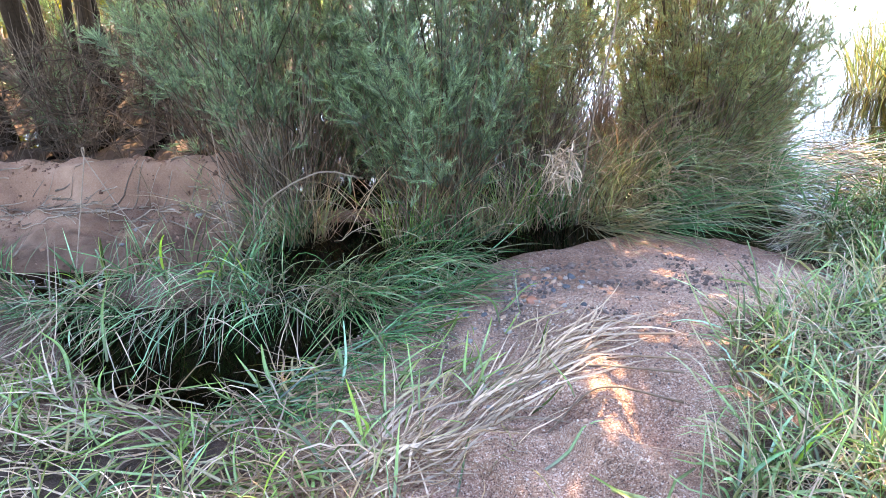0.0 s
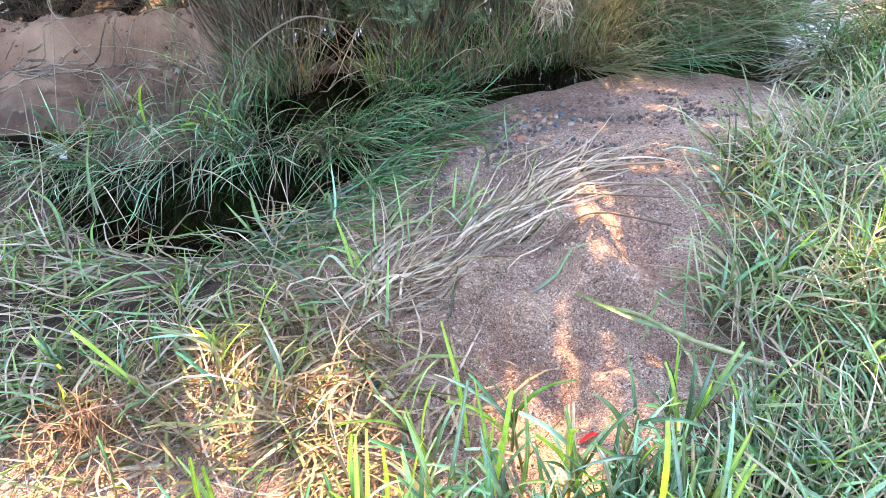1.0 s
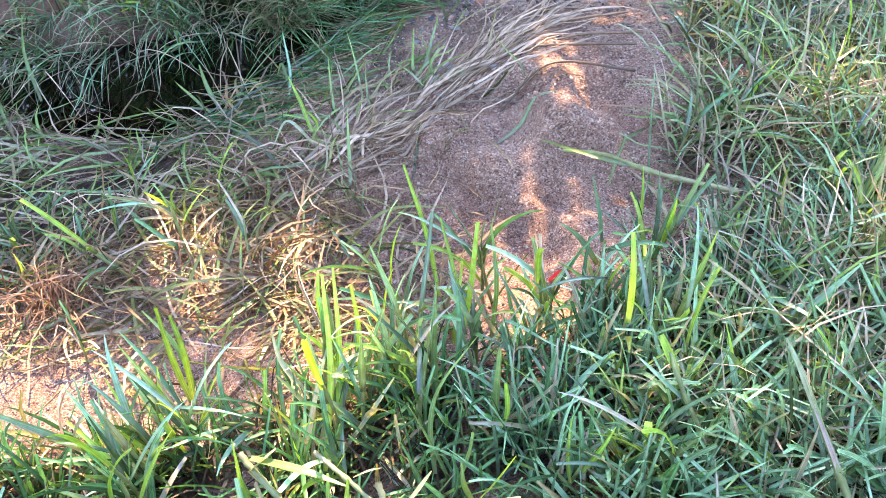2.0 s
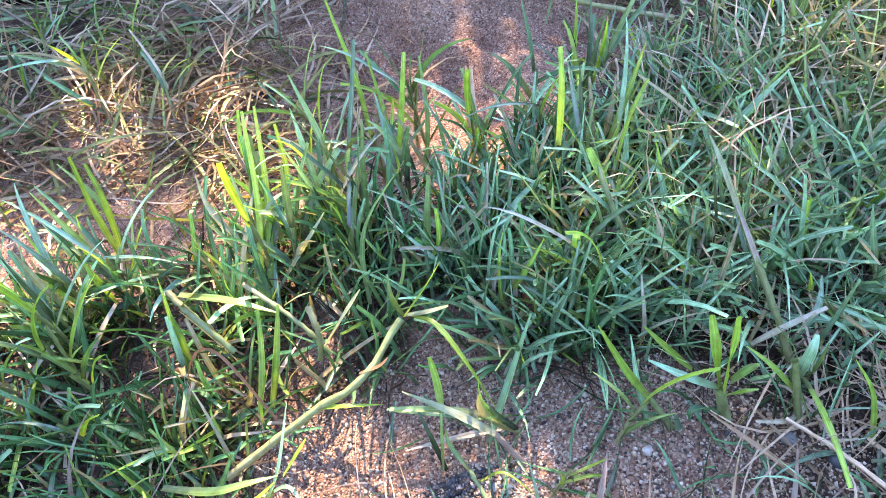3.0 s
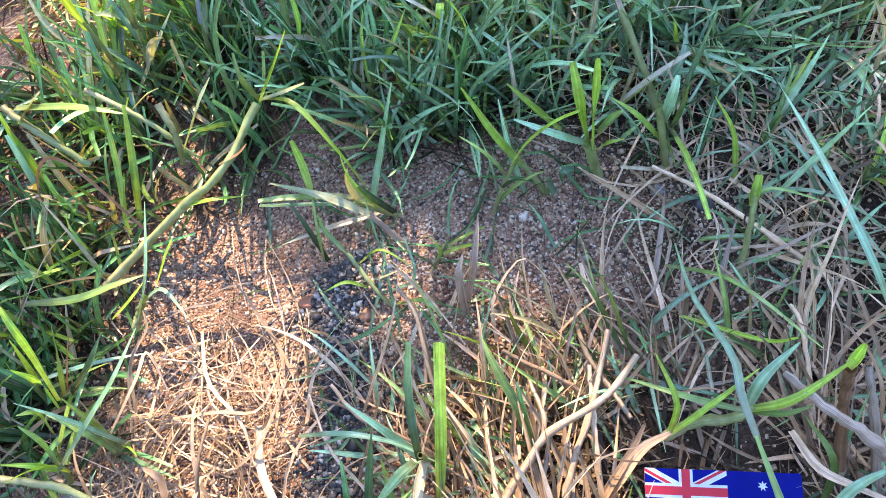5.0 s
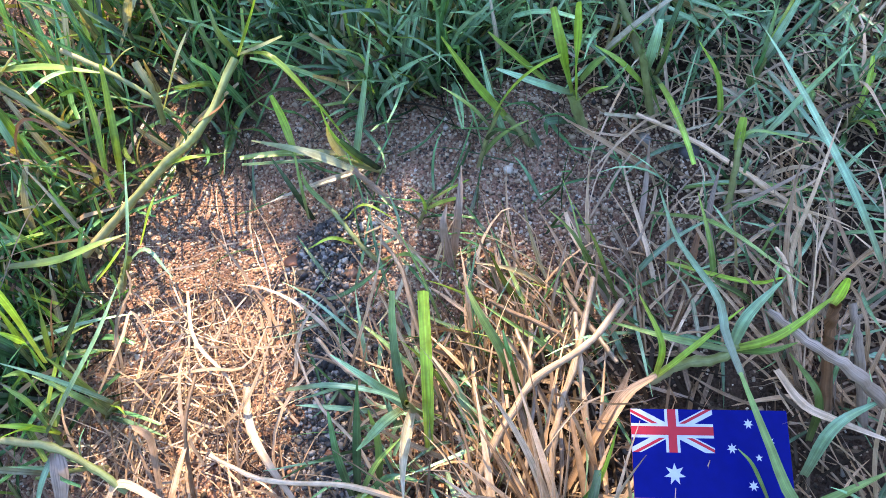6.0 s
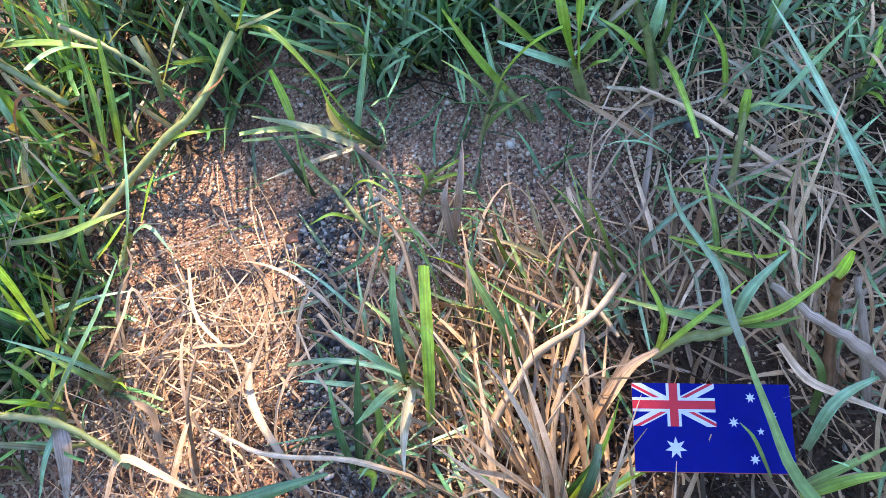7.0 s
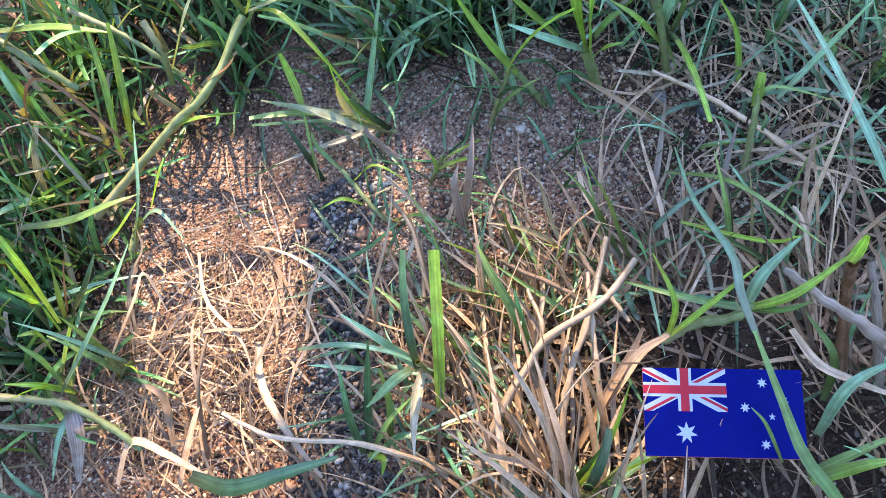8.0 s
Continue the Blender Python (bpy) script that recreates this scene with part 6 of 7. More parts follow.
    plant("grass_shoot", "green shoot before grey thatch", "grass plant",
          ("stem", stem_mesh(((0.317, 0.17, 0.06), (0.306, 0.18, 0.11), (0.299, 0.194, 0.15)), 0.0034, 0.0026, CULM, 18, knots=()), ""),
          ("blade", blade_mesh(((0.304, 0.19, 0.13), (0.306, 0.192, 0.16), (0.312, 0.2, 0.17)), 0.008, TEAL, 0.2, 0.4, 0.2), ""),
          ("blade", blade_mesh(((0.304, 0.183, 0.12), (0.287, 0.198, 0.14), (0.274, 0.215, 0.145)), 0.005, BRIGHT, 0.2, 0.15, 0.2), ""),
          ("blade", blade_mesh(((0.352, 0.145, 0.09), (0.349, 0.166, 0.13), (0.333, 0.181, 0.16)), 0.005, BRIGHT, 0.2, 0.15, 0.2), ""))
    lone("dry_straw", "bleached grey straw in the thatch", blade_mesh(((0.272, 0.173, 0.065), (0.295, 0.16, 0.075), (0.323, 0.153, 0.08), (0.355, 0.15, 0.075)), 0.0052, BLEACHED, 0.3, 0.3, 0.2, curl=0.8), "straw")
    lone("dry_straw", "bleached grey straw in the thatch", blade_mesh(((0.368, 0.199, 0.11), (0.381, 0.185, 0.12), (0.426, 0.177, 0.11)), 0.005, BLEACHED, 0.3, 0.3, 0.2, curl=0.8), "straw")
    lone("dry_straw", "bleached grey straw in the thatch", blade_mesh(((0.37, 0.146, 0.08), (0.382, 0.171, 0.11), (0.411, 0.186, 0.115)), 0.0034, BLEACHED, 0.3, 0.3, 0.2, curl=0.8), "straw")
    lone("dry_straw", "bleached grey straw in the thatch", blade_mesh(((0.359, 0.148, 0.075), (0.369, 0.163, 0.1), (0.387, 0.186, 0.11)), 0.0028, BLEACHED, 0.3, 0.3, 0.2, curl=0.8), "straw")
    lone("dry_straw", "bleached grey straw in the thatch", blade_mesh(((0.325, 0.091, 0.07), (0.358, 0.068, 0.08), (0.423, 0.052, 0.08)), 0.003, BLEACHED, 0.3, 0.3, 0.2, curl=0.8), "straw")
    lone("dry_straw", "bleached grey straw in the thatch", blade_mesh(((0.321, 0.118, 0.07), (0.349, 0.091, 0.08), (0.367, 0.069, 0.08), (0.399, 0.045, 0.075)), 0.0044, BLEACHED, 0.3, 0.3, 0.2, curl=0.8), "straw")
    lone("dry_husk", "pale husk with a frayed head", blade_mesh(((0.284, 0.033, 0.075), (0.294, 0.057, 0.1), (0.297, 0.075, 0.115), (0.31, 0.097, 0.14)), 0.0062, MAUVE, 0.3, 0.15, 0.3), "straw")
    lone("dry_husk", "rusty husk among green blades", blade_mesh(((0.273, 0.046, 0.075), (0.28, 0.056, 0.095), (0.293, 0.075, 0.11)), 0.0068, RUST, 0.3, 0.15, 0.3), "straw")
    plant("grass_runner", "grass runner forking above the flag card", "grass plant",
          ("stem", stem_mesh(((0.211, -0.013, 0.115), (0.228, -0.013, 0.13), (0.245, -0.019, 0.14), (0.256, -0.018, 0.15)), 0.0034, 0.0028, CULM, 18, knots=(0.5, 0.95)), ""),
          ("blade", blade_mesh(((0.251, -0.018, 0.148), (0.26, -0.008, 0.17), (0.282, 0.001, 0.182)), 0.0068, TEAL, 0.2, 0.12, 0.2), ""),
          ("blade", blade_mesh(((0.251, -0.018, 0.148), (0.269, -0.024, 0.17), (0.299, -0.018, 0.19)), 0.0058, BRIGHT, 0.2, 0.15, 0.2), ""),
          ("blade", blade_mesh(((0.25, -0.018, 0.148), (0.264, -0.028, 0.16), (0.279, -0.03, 0.165)), 0.0042, FRESH, 0.2, 0.15, 0.2), ""),
          ("blade", blade_mesh(((0.213, -0.013, 0.12), (0.216, -0.002, 0.15), (0.212, 0.025, 0.165)), 0.004, BRIGHT, 0.3, 0.15, 0.2), ""),
          ("blade", blade_mesh(((0.213, -0.013, 0.12), (0.232, -0.01, 0.15), (0.26, -0.003, 0.17)), 0.0042, BRIGHT, 0.3, 0.15, 0.2), ""),
          ("blade", blade_mesh(((0.25, -0.018, 0.148), (0.226, -0.001, 0.145), (0.198, 0.027, 0.13)), 0.0042, FRESH, 0.3, 0.15, 0.2), ""))
    lone("dry_straw", "broad torn tan straw beside the card", blade_mesh(((0.153, -0.041, 0.075), (0.177, -0.026, 0.1), (0.196, -0.015, 0.115), (0.213, -0.013, 0.125)), 0.0082, STRAW, 0.2, 0.35, 0.3), "straw")
    lone("dry_straw", "broad torn tan straw beside the card", blade_mesh(((0.145, -0.05, 0.075), (0.166, -0.032, 0.095), (0.19, -0.014, 0.11), (0.202, -0.003, 0.12)), 0.0056, STRAW, 0.2, 0.35, 0.3), "straw")
    lone("straw_stalk", "pale dry straw stalk in the tangle", stem_mesh(((0.073, -0.053, 0.07), (0.1, -0.022, 0.09), (0.123, -0.004, 0.105), (0.147, 0.011, 0.12), (0.181, 0.016, 0.135), (0.211, 0.034, 0.135)), 0.0026, 0.00208, BLEACHED, 18, knots=(0.3, 0.6)), "straw")
    lone("straw_stalk", "pale dry straw stalk in the tangle", stem_mesh(((0.201, 0.094, 0.08), (0.192, 0.056, 0.1), (0.194, 0.021, 0.115), (0.196, 0.003, 0.12)), 0.0018, 0.00144, BLEACHED, 18, knots=(0.3, 0.6)), "straw")
    lone("straw_stalk", "pale dry straw stalk in the tangle", stem_mesh(((0.12, -0.004, 0.095), (0.145, 0.015, 0.115), (0.148, 0.047, 0.11)), 0.0018, 0.00144, BLEACHED, 18, knots=(0.3, 0.6)), "straw")
    lone("straw_stalk", "pale dry straw stalk in the tangle", stem_mesh(((0.127, -0.061, 0.075), (0.15, -0.016, 0.1), (0.178, 0.019, 0.115), (0.209, 0.063, 0.11)), 0.0022, 0.00176, BLEACHED, 18, knots=(0.3, 0.6)), "straw")
    lone("straw_stalk", "pale dry straw stalk in the tangle", stem_mesh(((0.106, -0.064, 0.07), (0.128, -0.025, 0.09), (0.147, 0.01, 0.105)), 0.0016, 0.00128, BLEACHED, 18, knots=(0.3, 0.6)), "straw")
    lone("straw_stalk", "pale dry straw stalk in the tangle", stem_mesh(((0.169, -0.029, 0.08), (0.176, 0.007, 0.105), (0.188, 0.045, 0.11)), 0.0019, 0.00152, BLEACHED, 18, knots=(0.3, 0.6)), "straw")
    lone("dry_straw", "flat bleached straw in the tangle", blade_mesh(((0.119, 0.053, 0.08), (0.11, 0.017, 0.085), (0.104, -0.021, 0.08)), 0.0036, BLEACHED, 0.4, 0.3, 0.3, curl=0.8), "straw")
    lone("dry_straw", "flat bleached straw in the tangle", blade_mesh(((0.17, 0.089, 0.075), (0.16, 0.049, 0.095), (0.144, 0.02, 0.1), (0.131, -0.005, 0.085)), 0.0046, BLEACHED, 0.4, 0.3, 0.3, curl=0.8), "straw")
    lone("dry_straw", "flat bleached straw in the tangle", blade_mesh(((0.168, -0.058, 0.075), (0.175, -0.028, 0.095), (0.195, 0.014, 0.11)), 0.0042, BLEACHED, 0.4, 0.3, 0.3, curl=0.8), "straw")
    lone("dry_straw", "flat bleached straw in the tangle", blade_mesh(((0.163, 0.012, 0.08), (0.146, -0.037, 0.085), (0.129, -0.066, 0.075)), 0.0042, BLEACHED, 0.4, 0.3, 0.3, curl=0.8), "straw")
    lone("dry_straw", "flat bleached straw in the tangle", blade_mesh(((0.147, -0.079, 0.08), (0.163, -0.051, 0.09), (0.185, -0.029, 0.1)), 0.0036, BLEACHED, 0.4, 0.3, 0.3, curl=0.8), "straw")
    lone("dry_straw", "flat bleached straw in the tangle", blade_mesh(((0.147, 0.082, 0.07), (0.137, 0.042, 0.09), (0.122, 0.008, 0.09)), 0.004, BLEACHED, 0.4, 0.3, 0.3, curl=0.8), "straw")
    lone("dry_straw", "flat bleached straw in the tangle", blade_mesh(((0.165, -0.073, 0.09), (0.179, -0.062, 0.1), (0.19, -0.049, 0.1)), 0.003, BLEACHED, 0.4, 0.3, 0.3, curl=0.8), "straw")
    plant("grass_shoot", "green blades standing in the straw", "grass plant",
          ("blade", blade_mesh(((0.14, -0.008, 0.065), (0.135, 0.028, 0.11), (0.127, 0.057, 0.135), (0.125, 0.075, 0.14)), 0.0064, FRESH, 0.2, 0.12, 0.2), ""),
          ("blade", blade_mesh(((0.137, -0.007, 0.065), (0.137, 0.023, 0.1), (0.138, 0.045, 0.125)), 0.006, LUSH, 0.2, 0.15, 0.2), ""),
          ("blade", blade_mesh(((0.107, 0.009, 0.06), (0.102, 0.026, 0.08), (0.101, 0.039, 0.09)), 0.006, TEAL, 0.2, 0.15, 0.2), ""))
    plant("cut_stub", "thick cut grass stub with a peeling grey sheath", "grass stub",
          ("stem", stem_mesh(((0.312, -0.061, 0.09), (0.309, -0.031, 0.14), (0.307, -0.018, 0.17)), 0.0036, 0.0032, RUST, 18, knots=()), ""),
          ("blade", blade_mesh(((0.306, -0.018, 0.168), (0.308, -0.015, 0.18), (0.31, -0.012, 0.188)), 0.0062, BRIGHT, 0.3, 0.4, 0.2), "yellow cut tip"),
          ("sheath", stem_mesh(((0.312, -0.073, 0.15), (0.294, -0.053, 0.17), (0.28, -0.035, 0.175), (0.274, -0.009, 0.165)), 0.0038, 0.0022, MAUVE, 18, knots=(0.3,)), "grey peeling sheath"),
          ("stem", stem_mesh(((0.326, -0.08, 0.09), (0.321, -0.043, 0.14), (0.322, -0.019, 0.16)), 0.003, 0.0022, MAUVE, 18, knots=(0.5,)), ""))
    lone("dry_straw", "curved bleached straw beside the card", blade_mesh(((0.275, -0.035, 0.135), (0.276, -0.058, 0.14), (0.288, -0.072, 0.14), (0.312, -0.092, 0.135)), 0.0062, BLEACHED, 0.2, 0.3, 0.3), "straw")
    plant("grass_shoot", "green blades leaning past the card", "grass plant",
          ("blade", blade_mesh(((0.253, -0.109, 0.11), (0.271, -0.107, 0.13), (0.3, -0.105, 0.14)), 0.0056, FRESH, 0.2, 0.12, 0.2), ""),
          ("blade", blade_mesh(((0.253, -0.113, 0.11), (0.276, -0.114, 0.125), (0.298, -0.118, 0.13)), 0.0066, BRIGHT, 0.2, 0.12, 0.2), ""),
          ("blade", blade_mesh(((0.269, -0.092, 0.11), (0.283, -0.075, 0.145), (0.314, -0.071, 0.15)), 0.0066, TEAL, 0.2, 0.12, 0.2), ""),
          ("blade", blade_mesh(((0.282, -0.076, 0.11), (0.286, -0.058, 0.14), (0.277, -0.032, 0.155)), 0.0052, FRESH, 0.2, 0.12, 0.2), ""),
          ("blade", blade_mesh(((0.236, -0.099, 0.13), (0.23, -0.079, 0.15), (0.224, -0.069, 0.158)), 0.0022, FRESH, 0.2, 0.15, 0.2), ""))
    plant("grass_culm", "tall grass culm with a brown sheath in blue-green grass", "grass plant",
          ("stem", stem_mesh(((0.329, 0.196, 0.07), (0.319, 0.231, 0.115), (0.306, 0.273, 0.16), (0.297, 0.329, 0.2)), 0.0032, 0.0024, CULM, 18, knots=(0.3, 0.62)), ""),
          ("blade", blade_mesh(((0.314, 0.254, 0.135), (0.303, 0.279, 0.17), (0.298, 0.31, 0.19)), 0.0046, MAUVE, 0.3, 0.3, 0.2), "brown withered sheath"),
          ("blade", blade_mesh(((0.298, 0.31, 0.19), (0.29, 0.328, 0.215), (0.285, 0.349, 0.23)), 0.005, PALE, 0.3, 0.3, 0.2), ""),
          ("blade", blade_mesh(((0.32, 0.225, 0.11), (0.34, 0.235, 0.14), (0.353, 0.258, 0.15)), 0.006, TEAL, 0.3, 0.2, 0.2), ""))
    plant("grass_shoot", "pale broad blade lit by the sun in the grass", "grass plant",
          ("blade", blade_mesh(((-0.128, 0.405, 0.05), (-0.106, 0.46, 0.1), (-0.086, 0.505, 0.13)), 0.007, PALE, 0.3, 0.2, 0.2), ""),
          ("blade", blade_mesh(((-0.106, 0.401, 0.05), (-0.088, 0.469, 0.12), (-0.086, 0.542, 0.18)), 0.0075, BRIGHT, 0.3, 0.4, 0.2), ""),
          ("blade", blade_mesh(((-0.095, 0.399, 0.05), (-0.079, 0.482, 0.12), (-0.077, 0.56, 0.17)), 0.0065, BRIGHT, -0.3, 0.4, 0.2), ""),
          ("blade", blade_mesh(((-0.109, 0.428, 0.06), (-0.08, 0.467, 0.12), (-0.047, 0.481, 0.13)), 0.0075, PALE, 0.2, 0.2, 0.2), ""),
          ("blade", blade_mesh(((-0.095, 0.412, 0.05), (-0.052, 0.428, 0.1), (-0.026, 0.449, 0.12)), 0.007, PALE, 0.2, 0.2, 0.2), ""))
    plant("grass_shoot", "tall bright shoot between sand and grass", "grass plant",
          ("blade", blade_mesh(((0.028, 0.633, 0.03), (0.023, 0.669, 0.1), (0.007, 0.708, 0.18)), 0.0062, BRIGHT, 0.3, 0.4, 0.2), ""),
          ("blade", blade_mesh(((0.045, 0.535, 0.05), (0.063, 0.558, 0.12), (0.078, 0.589, 0.18)), 0.008, BRIGHT, 0.3, 0.6, 0.2), ""),
          ("blade", blade_mesh(((0.036, 0.537, 0.05), (0.048, 0.563, 0.11), (0.04, 0.616, 0.17)), 0.0064, BRIGHT, -0.3, 0.3, 0.2), ""),
          ("blade", blade_mesh(((-0.005, 0.564, 0.04), (-0.026, 0.59, 0.1), (-0.04, 0.614, 0.14)), 0.005, FRESH, 0.3, 0.3, 0.2), ""),
          ("blade", blade_mesh(((0.076, 0.529, 0.05), (0.091, 0.562, 0.11), (0.094, 0.606, 0.16)), 0.006, FRESH, 0.3, 0.3, 0.2), ""),
          ("blade", blade_mesh(((0.099, 0.482, 0.06), (0.087, 0.501, 0.12), (0.133, 0.45, 0.13)), 0.007, TEAL, 0.2, 0.2, 0.2), ""))
    plant("grass_culm", "grass culm with a yellow cut tip in blue-green grass", "grass plant",
          ("stem", stem_mesh(((0.256, 0.3, 0.06), (0.241, 0.334, 0.1), (0.221, 0.371, 0.155), (0.217, 0.397, 0.175)), 0.0028, 0.002, CULM, 18, knots=(0.4, 0.75)), ""),
          ("blade", blade_mesh(((0.221, 0.38, 0.16), (0.214, 0.395, 0.178), (0.211, 0.404, 0.185)), 0.0075, BRIGHT, 0.3, 0.7, 0.2), ""),
          ("blade", blade_mesh(((0.226, 0.363, 0.14), (0.203, 0.376, 0.165), (0.188, 0.394, 0.175)), 0.0046, TEAL, 0.2, 0.15, 0.2), ""),
          ("blade", blade_mesh(((0.233, 0.346, 0.12), (0.254, 0.318, 0.14), (0.27, 0.292, 0.13)), 0.0046, TEAL, 0.2, 0.15, 0.2), ""))
    plant("grass_shoot", "pale-green cut shoot among blue-green blades", "grass plant",
          ("stem", stem_mesh(((0.186, 0.31, 0.06), (0.185, 0.329, 0.1), (0.185, 0.341, 0.14)), 0.0036, 0.003, CULM, 18, knots=()), ""),
          ("blade", blade_mesh(((0.185, 0.333, 0.12), (0.183, 0.338, 0.145), (0.185, 0.344, 0.15)), 0.0076, BRIGHT, 0.3, 0.8, 0.2), ""),
          ("blade", blade_mesh(((0.187, 0.334, 0.11), (0.192, 0.34, 0.14), (0.195, 0.346, 0.15)), 0.0055, TEAL, 0.4, 0.4, 0.2), ""),
          ("blade", blade_mesh(((0.259, 0.324, 0.12), (0.254, 0.33, 0.14), (0.254, 0.342, 0.15)), 0.0078, PALE, 0.2, 0.3, 0.2), ""))
    plant("grass_shoot", "green shoot with cut blades beside the sand", "grass plant",
          ("blade", blade_mesh(((-0.252, 0.506, 0.05), (-0.262, 0.532, 0.1), (-0.263, 0.552, 0.155)), 0.0074, BRIGHT, 0.3, 0.6, 0.2), ""),
          ("blade", blade_mesh(((-0.249, 0.505, 0.05), (-0.245, 0.527, 0.11), (-0.249, 0.544, 0.15)), 0.0066, BRIGHT, -0.3, 0.5, 0.2), ""),
          ("blade", blade_mesh(((-0.257, 0.496, 0.05), (-0.287, 0.532, 0.09), (-0.316, 0.56, 0.12)), 0.0056, LUSH, 0.3, 0.2, 0.2), ""),
          ("blade", blade_mesh(((-0.247, 0.517, 0.05), (-0.261, 0.548, 0.1), (-0.291, 0.576, 0.13)), 0.0056, FRESH, 0.3, 0.2, 0.2), ""),
          ("blade", blade_mesh(((-0.232, 0.529, 0.05), (-0.209, 0.535, 0.1), (-0.182, 0.541, 0.15)), 0.0092, FRESH, 0.2, 0.6, 0.2), ""),
          ("blade", blade_mesh(((-0.246, 0.439, 0.06), (-0.247, 0.437, 0.095), (-0.254, 0.448, 0.115)), 0.0076, BRIGHT, 0.2, 0.3, 0.2), ""),
          ("blade", blade_mesh(((-0.166, 0.347, 0.07), (-0.166, 0.358, 0.095), (-0.172, 0.375, 0.11)), 0.0068, BRIGHT, 0.2, 0.4, 0.2), ""))
    plant("grass_shoot", "tall curved blade among dark grass", "grass plant",
          ("blade", blade_mesh(((0.001, 0.37, 0.07), (0.003, 0.398, 0.11), (0.017, 0.417, 0.14), (0.056, 0.435, 0.18)), 0.0058, FRESH, 0.3, 0.15, 0.2), ""),
          ("blade", blade_mesh(((0.059, 0.382, 0.07), (0.066, 0.409, 0.12), (0.075, 0.432, 0.16)), 0.008, FRESH, 0.3, 0.5, 0.2), ""),
          ("blade", blade_mesh(((0.052, 0.39, 0.07), (0.073, 0.395, 0.11), (0.076, 0.409, 0.14)), 0.0064, BRIGHT, 0.3, 0.5, 0.2), ""),
          ("blade", blade_mesh(((-0.014, 0.428, 0.06), (-0.032, 0.458, 0.1), (-0.034, 0.489, 0.14)), 0.0056, LUSH, 0.3, 0.2, 0.2), ""),
          ("blade", blade_mesh(((0.008, 0.423, 0.06), (0.015, 0.473, 0.12), (0.025, 0.512, 0.17)), 0.0072, FRESH, 0.3, 0.3, 0.2), ""),
          ("blade", blade_mesh(((0.028, 0.448, 0.06), (0.041, 0.482, 0.12), (0.046, 0.514, 0.16)), 0.0072, LUSH, 0.3, 0.4, 0.2), ""))
    plant("grass_shoot", "sunlit pale-yellow shoot with broad bright blades", "grass plant",
          ("stem", stem_mesh(((-0.082, 0.483, 0.05), (-0.086, 0.511, 0.1), (-0.088, 0.542, 0.15)), 0.003, 0.0022, CULM, 18, knots=()), ""),
          ("blade", blade_mesh(((-0.086, 0.511, 0.1), (-0.094, 0.527, 0.15), (-0.09, 0.545, 0.18)), 0.0074, BRIGHT, 0.3, 0.4, 0.2), ""),
          ("blade", blade_mesh(((-0.082, 0.491, 0.05), (-0.062, 0.521, 0.1), (-0.062, 0.552, 0.15)), 0.0066, BRIGHT, 0.3, 0.5, 0.2), ""),
          ("blade", blade_mesh(((-0.079, 0.498, 0.06), (-0.103, 0.519, 0.1), (-0.12, 0.524, 0.12)), 0.0056, BRIGHT, 0.3, 0.2, 0.2), ""),
          ("blade", blade_mesh(((-0.121, 0.485, 0.06), (-0.146, 0.512, 0.09), (-0.155, 0.544, 0.11)), 0.0058, PALE, 0.3, 0.2, 0.2), ""),
          ("blade", blade_mesh(((-0.07, 0.488, 0.05), (-0.054, 0.503, 0.1), (-0.035, 0.51, 0.12)), 0.0082, PALE, 0.3, 0.4, 0.2), ""),
          ("blade", blade_mesh(((-0.047, 0.475, 0.05), (-0.048, 0.488, 0.08), (-0.038, 0.456, 0.07)), 0.006, BRIGHT, 0.3, 0.3, 0.2), ""),
          ("blade", blade_mesh(((-0.101, 0.45, 0.05), (-0.126, 0.469, 0.08), (-0.148, 0.488, 0.1)), 0.0056, YELLOW, 0.3, 0.2, 0.2), ""),
          ("blade", blade_mesh(((-0.095, 0.434, 0.05), (-0.123, 0.426, 0.07), (-0.146, 0.441, 0.085)), 0.0056, YELLOW, 0.3, 0.2, 0.2), ""))
    plant("grass_shoot", "stiff blue-green shoot with yellow cut tips", "grass plant",
          ("blade", blade_mesh(((0.283, 0.315, 0.07), (0.272, 0.31, 0.11), (0.266, 0.314, 0.13)), 0.0074, BRIGHT, 0.3, 0.7, 0.2), ""),
          ("blade", blade_mesh(((0.283, 0.315, 0.07), (0.277, 0.311, 0.11), (0.277, 0.311, 0.13)), 0.0064, BRIGHT, 0.3, 0.7, 0.2), ""),
          ("blade", blade_mesh(((0.366, 0.327, 0.07), (0.355, 0.333, 0.1), (0.348, 0.341, 0.13)), 0.006, FRESH, 0.3, 0.3, 0.2), ""),
          ("blade", blade_mesh(((0.365, 0.288, 0.08), (0.37, 0.31, 0.13), (0.373, 0.324, 0.16)), 0.0062, BRIGHT, 0.3, 0.6, 0.2), ""),
          ("blade", blade_mesh(((0.446, 0.3, 0.08), (0.424, 0.311, 0.12), (0.411, 0.319, 0.14)), 0.0072, BRIGHT, 0.3, 0.4, 0.2), ""),
          ("blade", blade_mesh(((0.412, 0.253, 0.08), (0.387, 0.269, 0.13), (0.376, 0.295, 0.16)), 0.007, TEAL, 0.3, 0.3, 0.2), ""),
          ("blade", blade_mesh(((0.406, 0.406, 0.1), (0.38, 0.408, 0.13), (0.371, 0.412, 0.15)), 0.0072, BRIGHT, 0.3, 0.5, 0.2), ""))
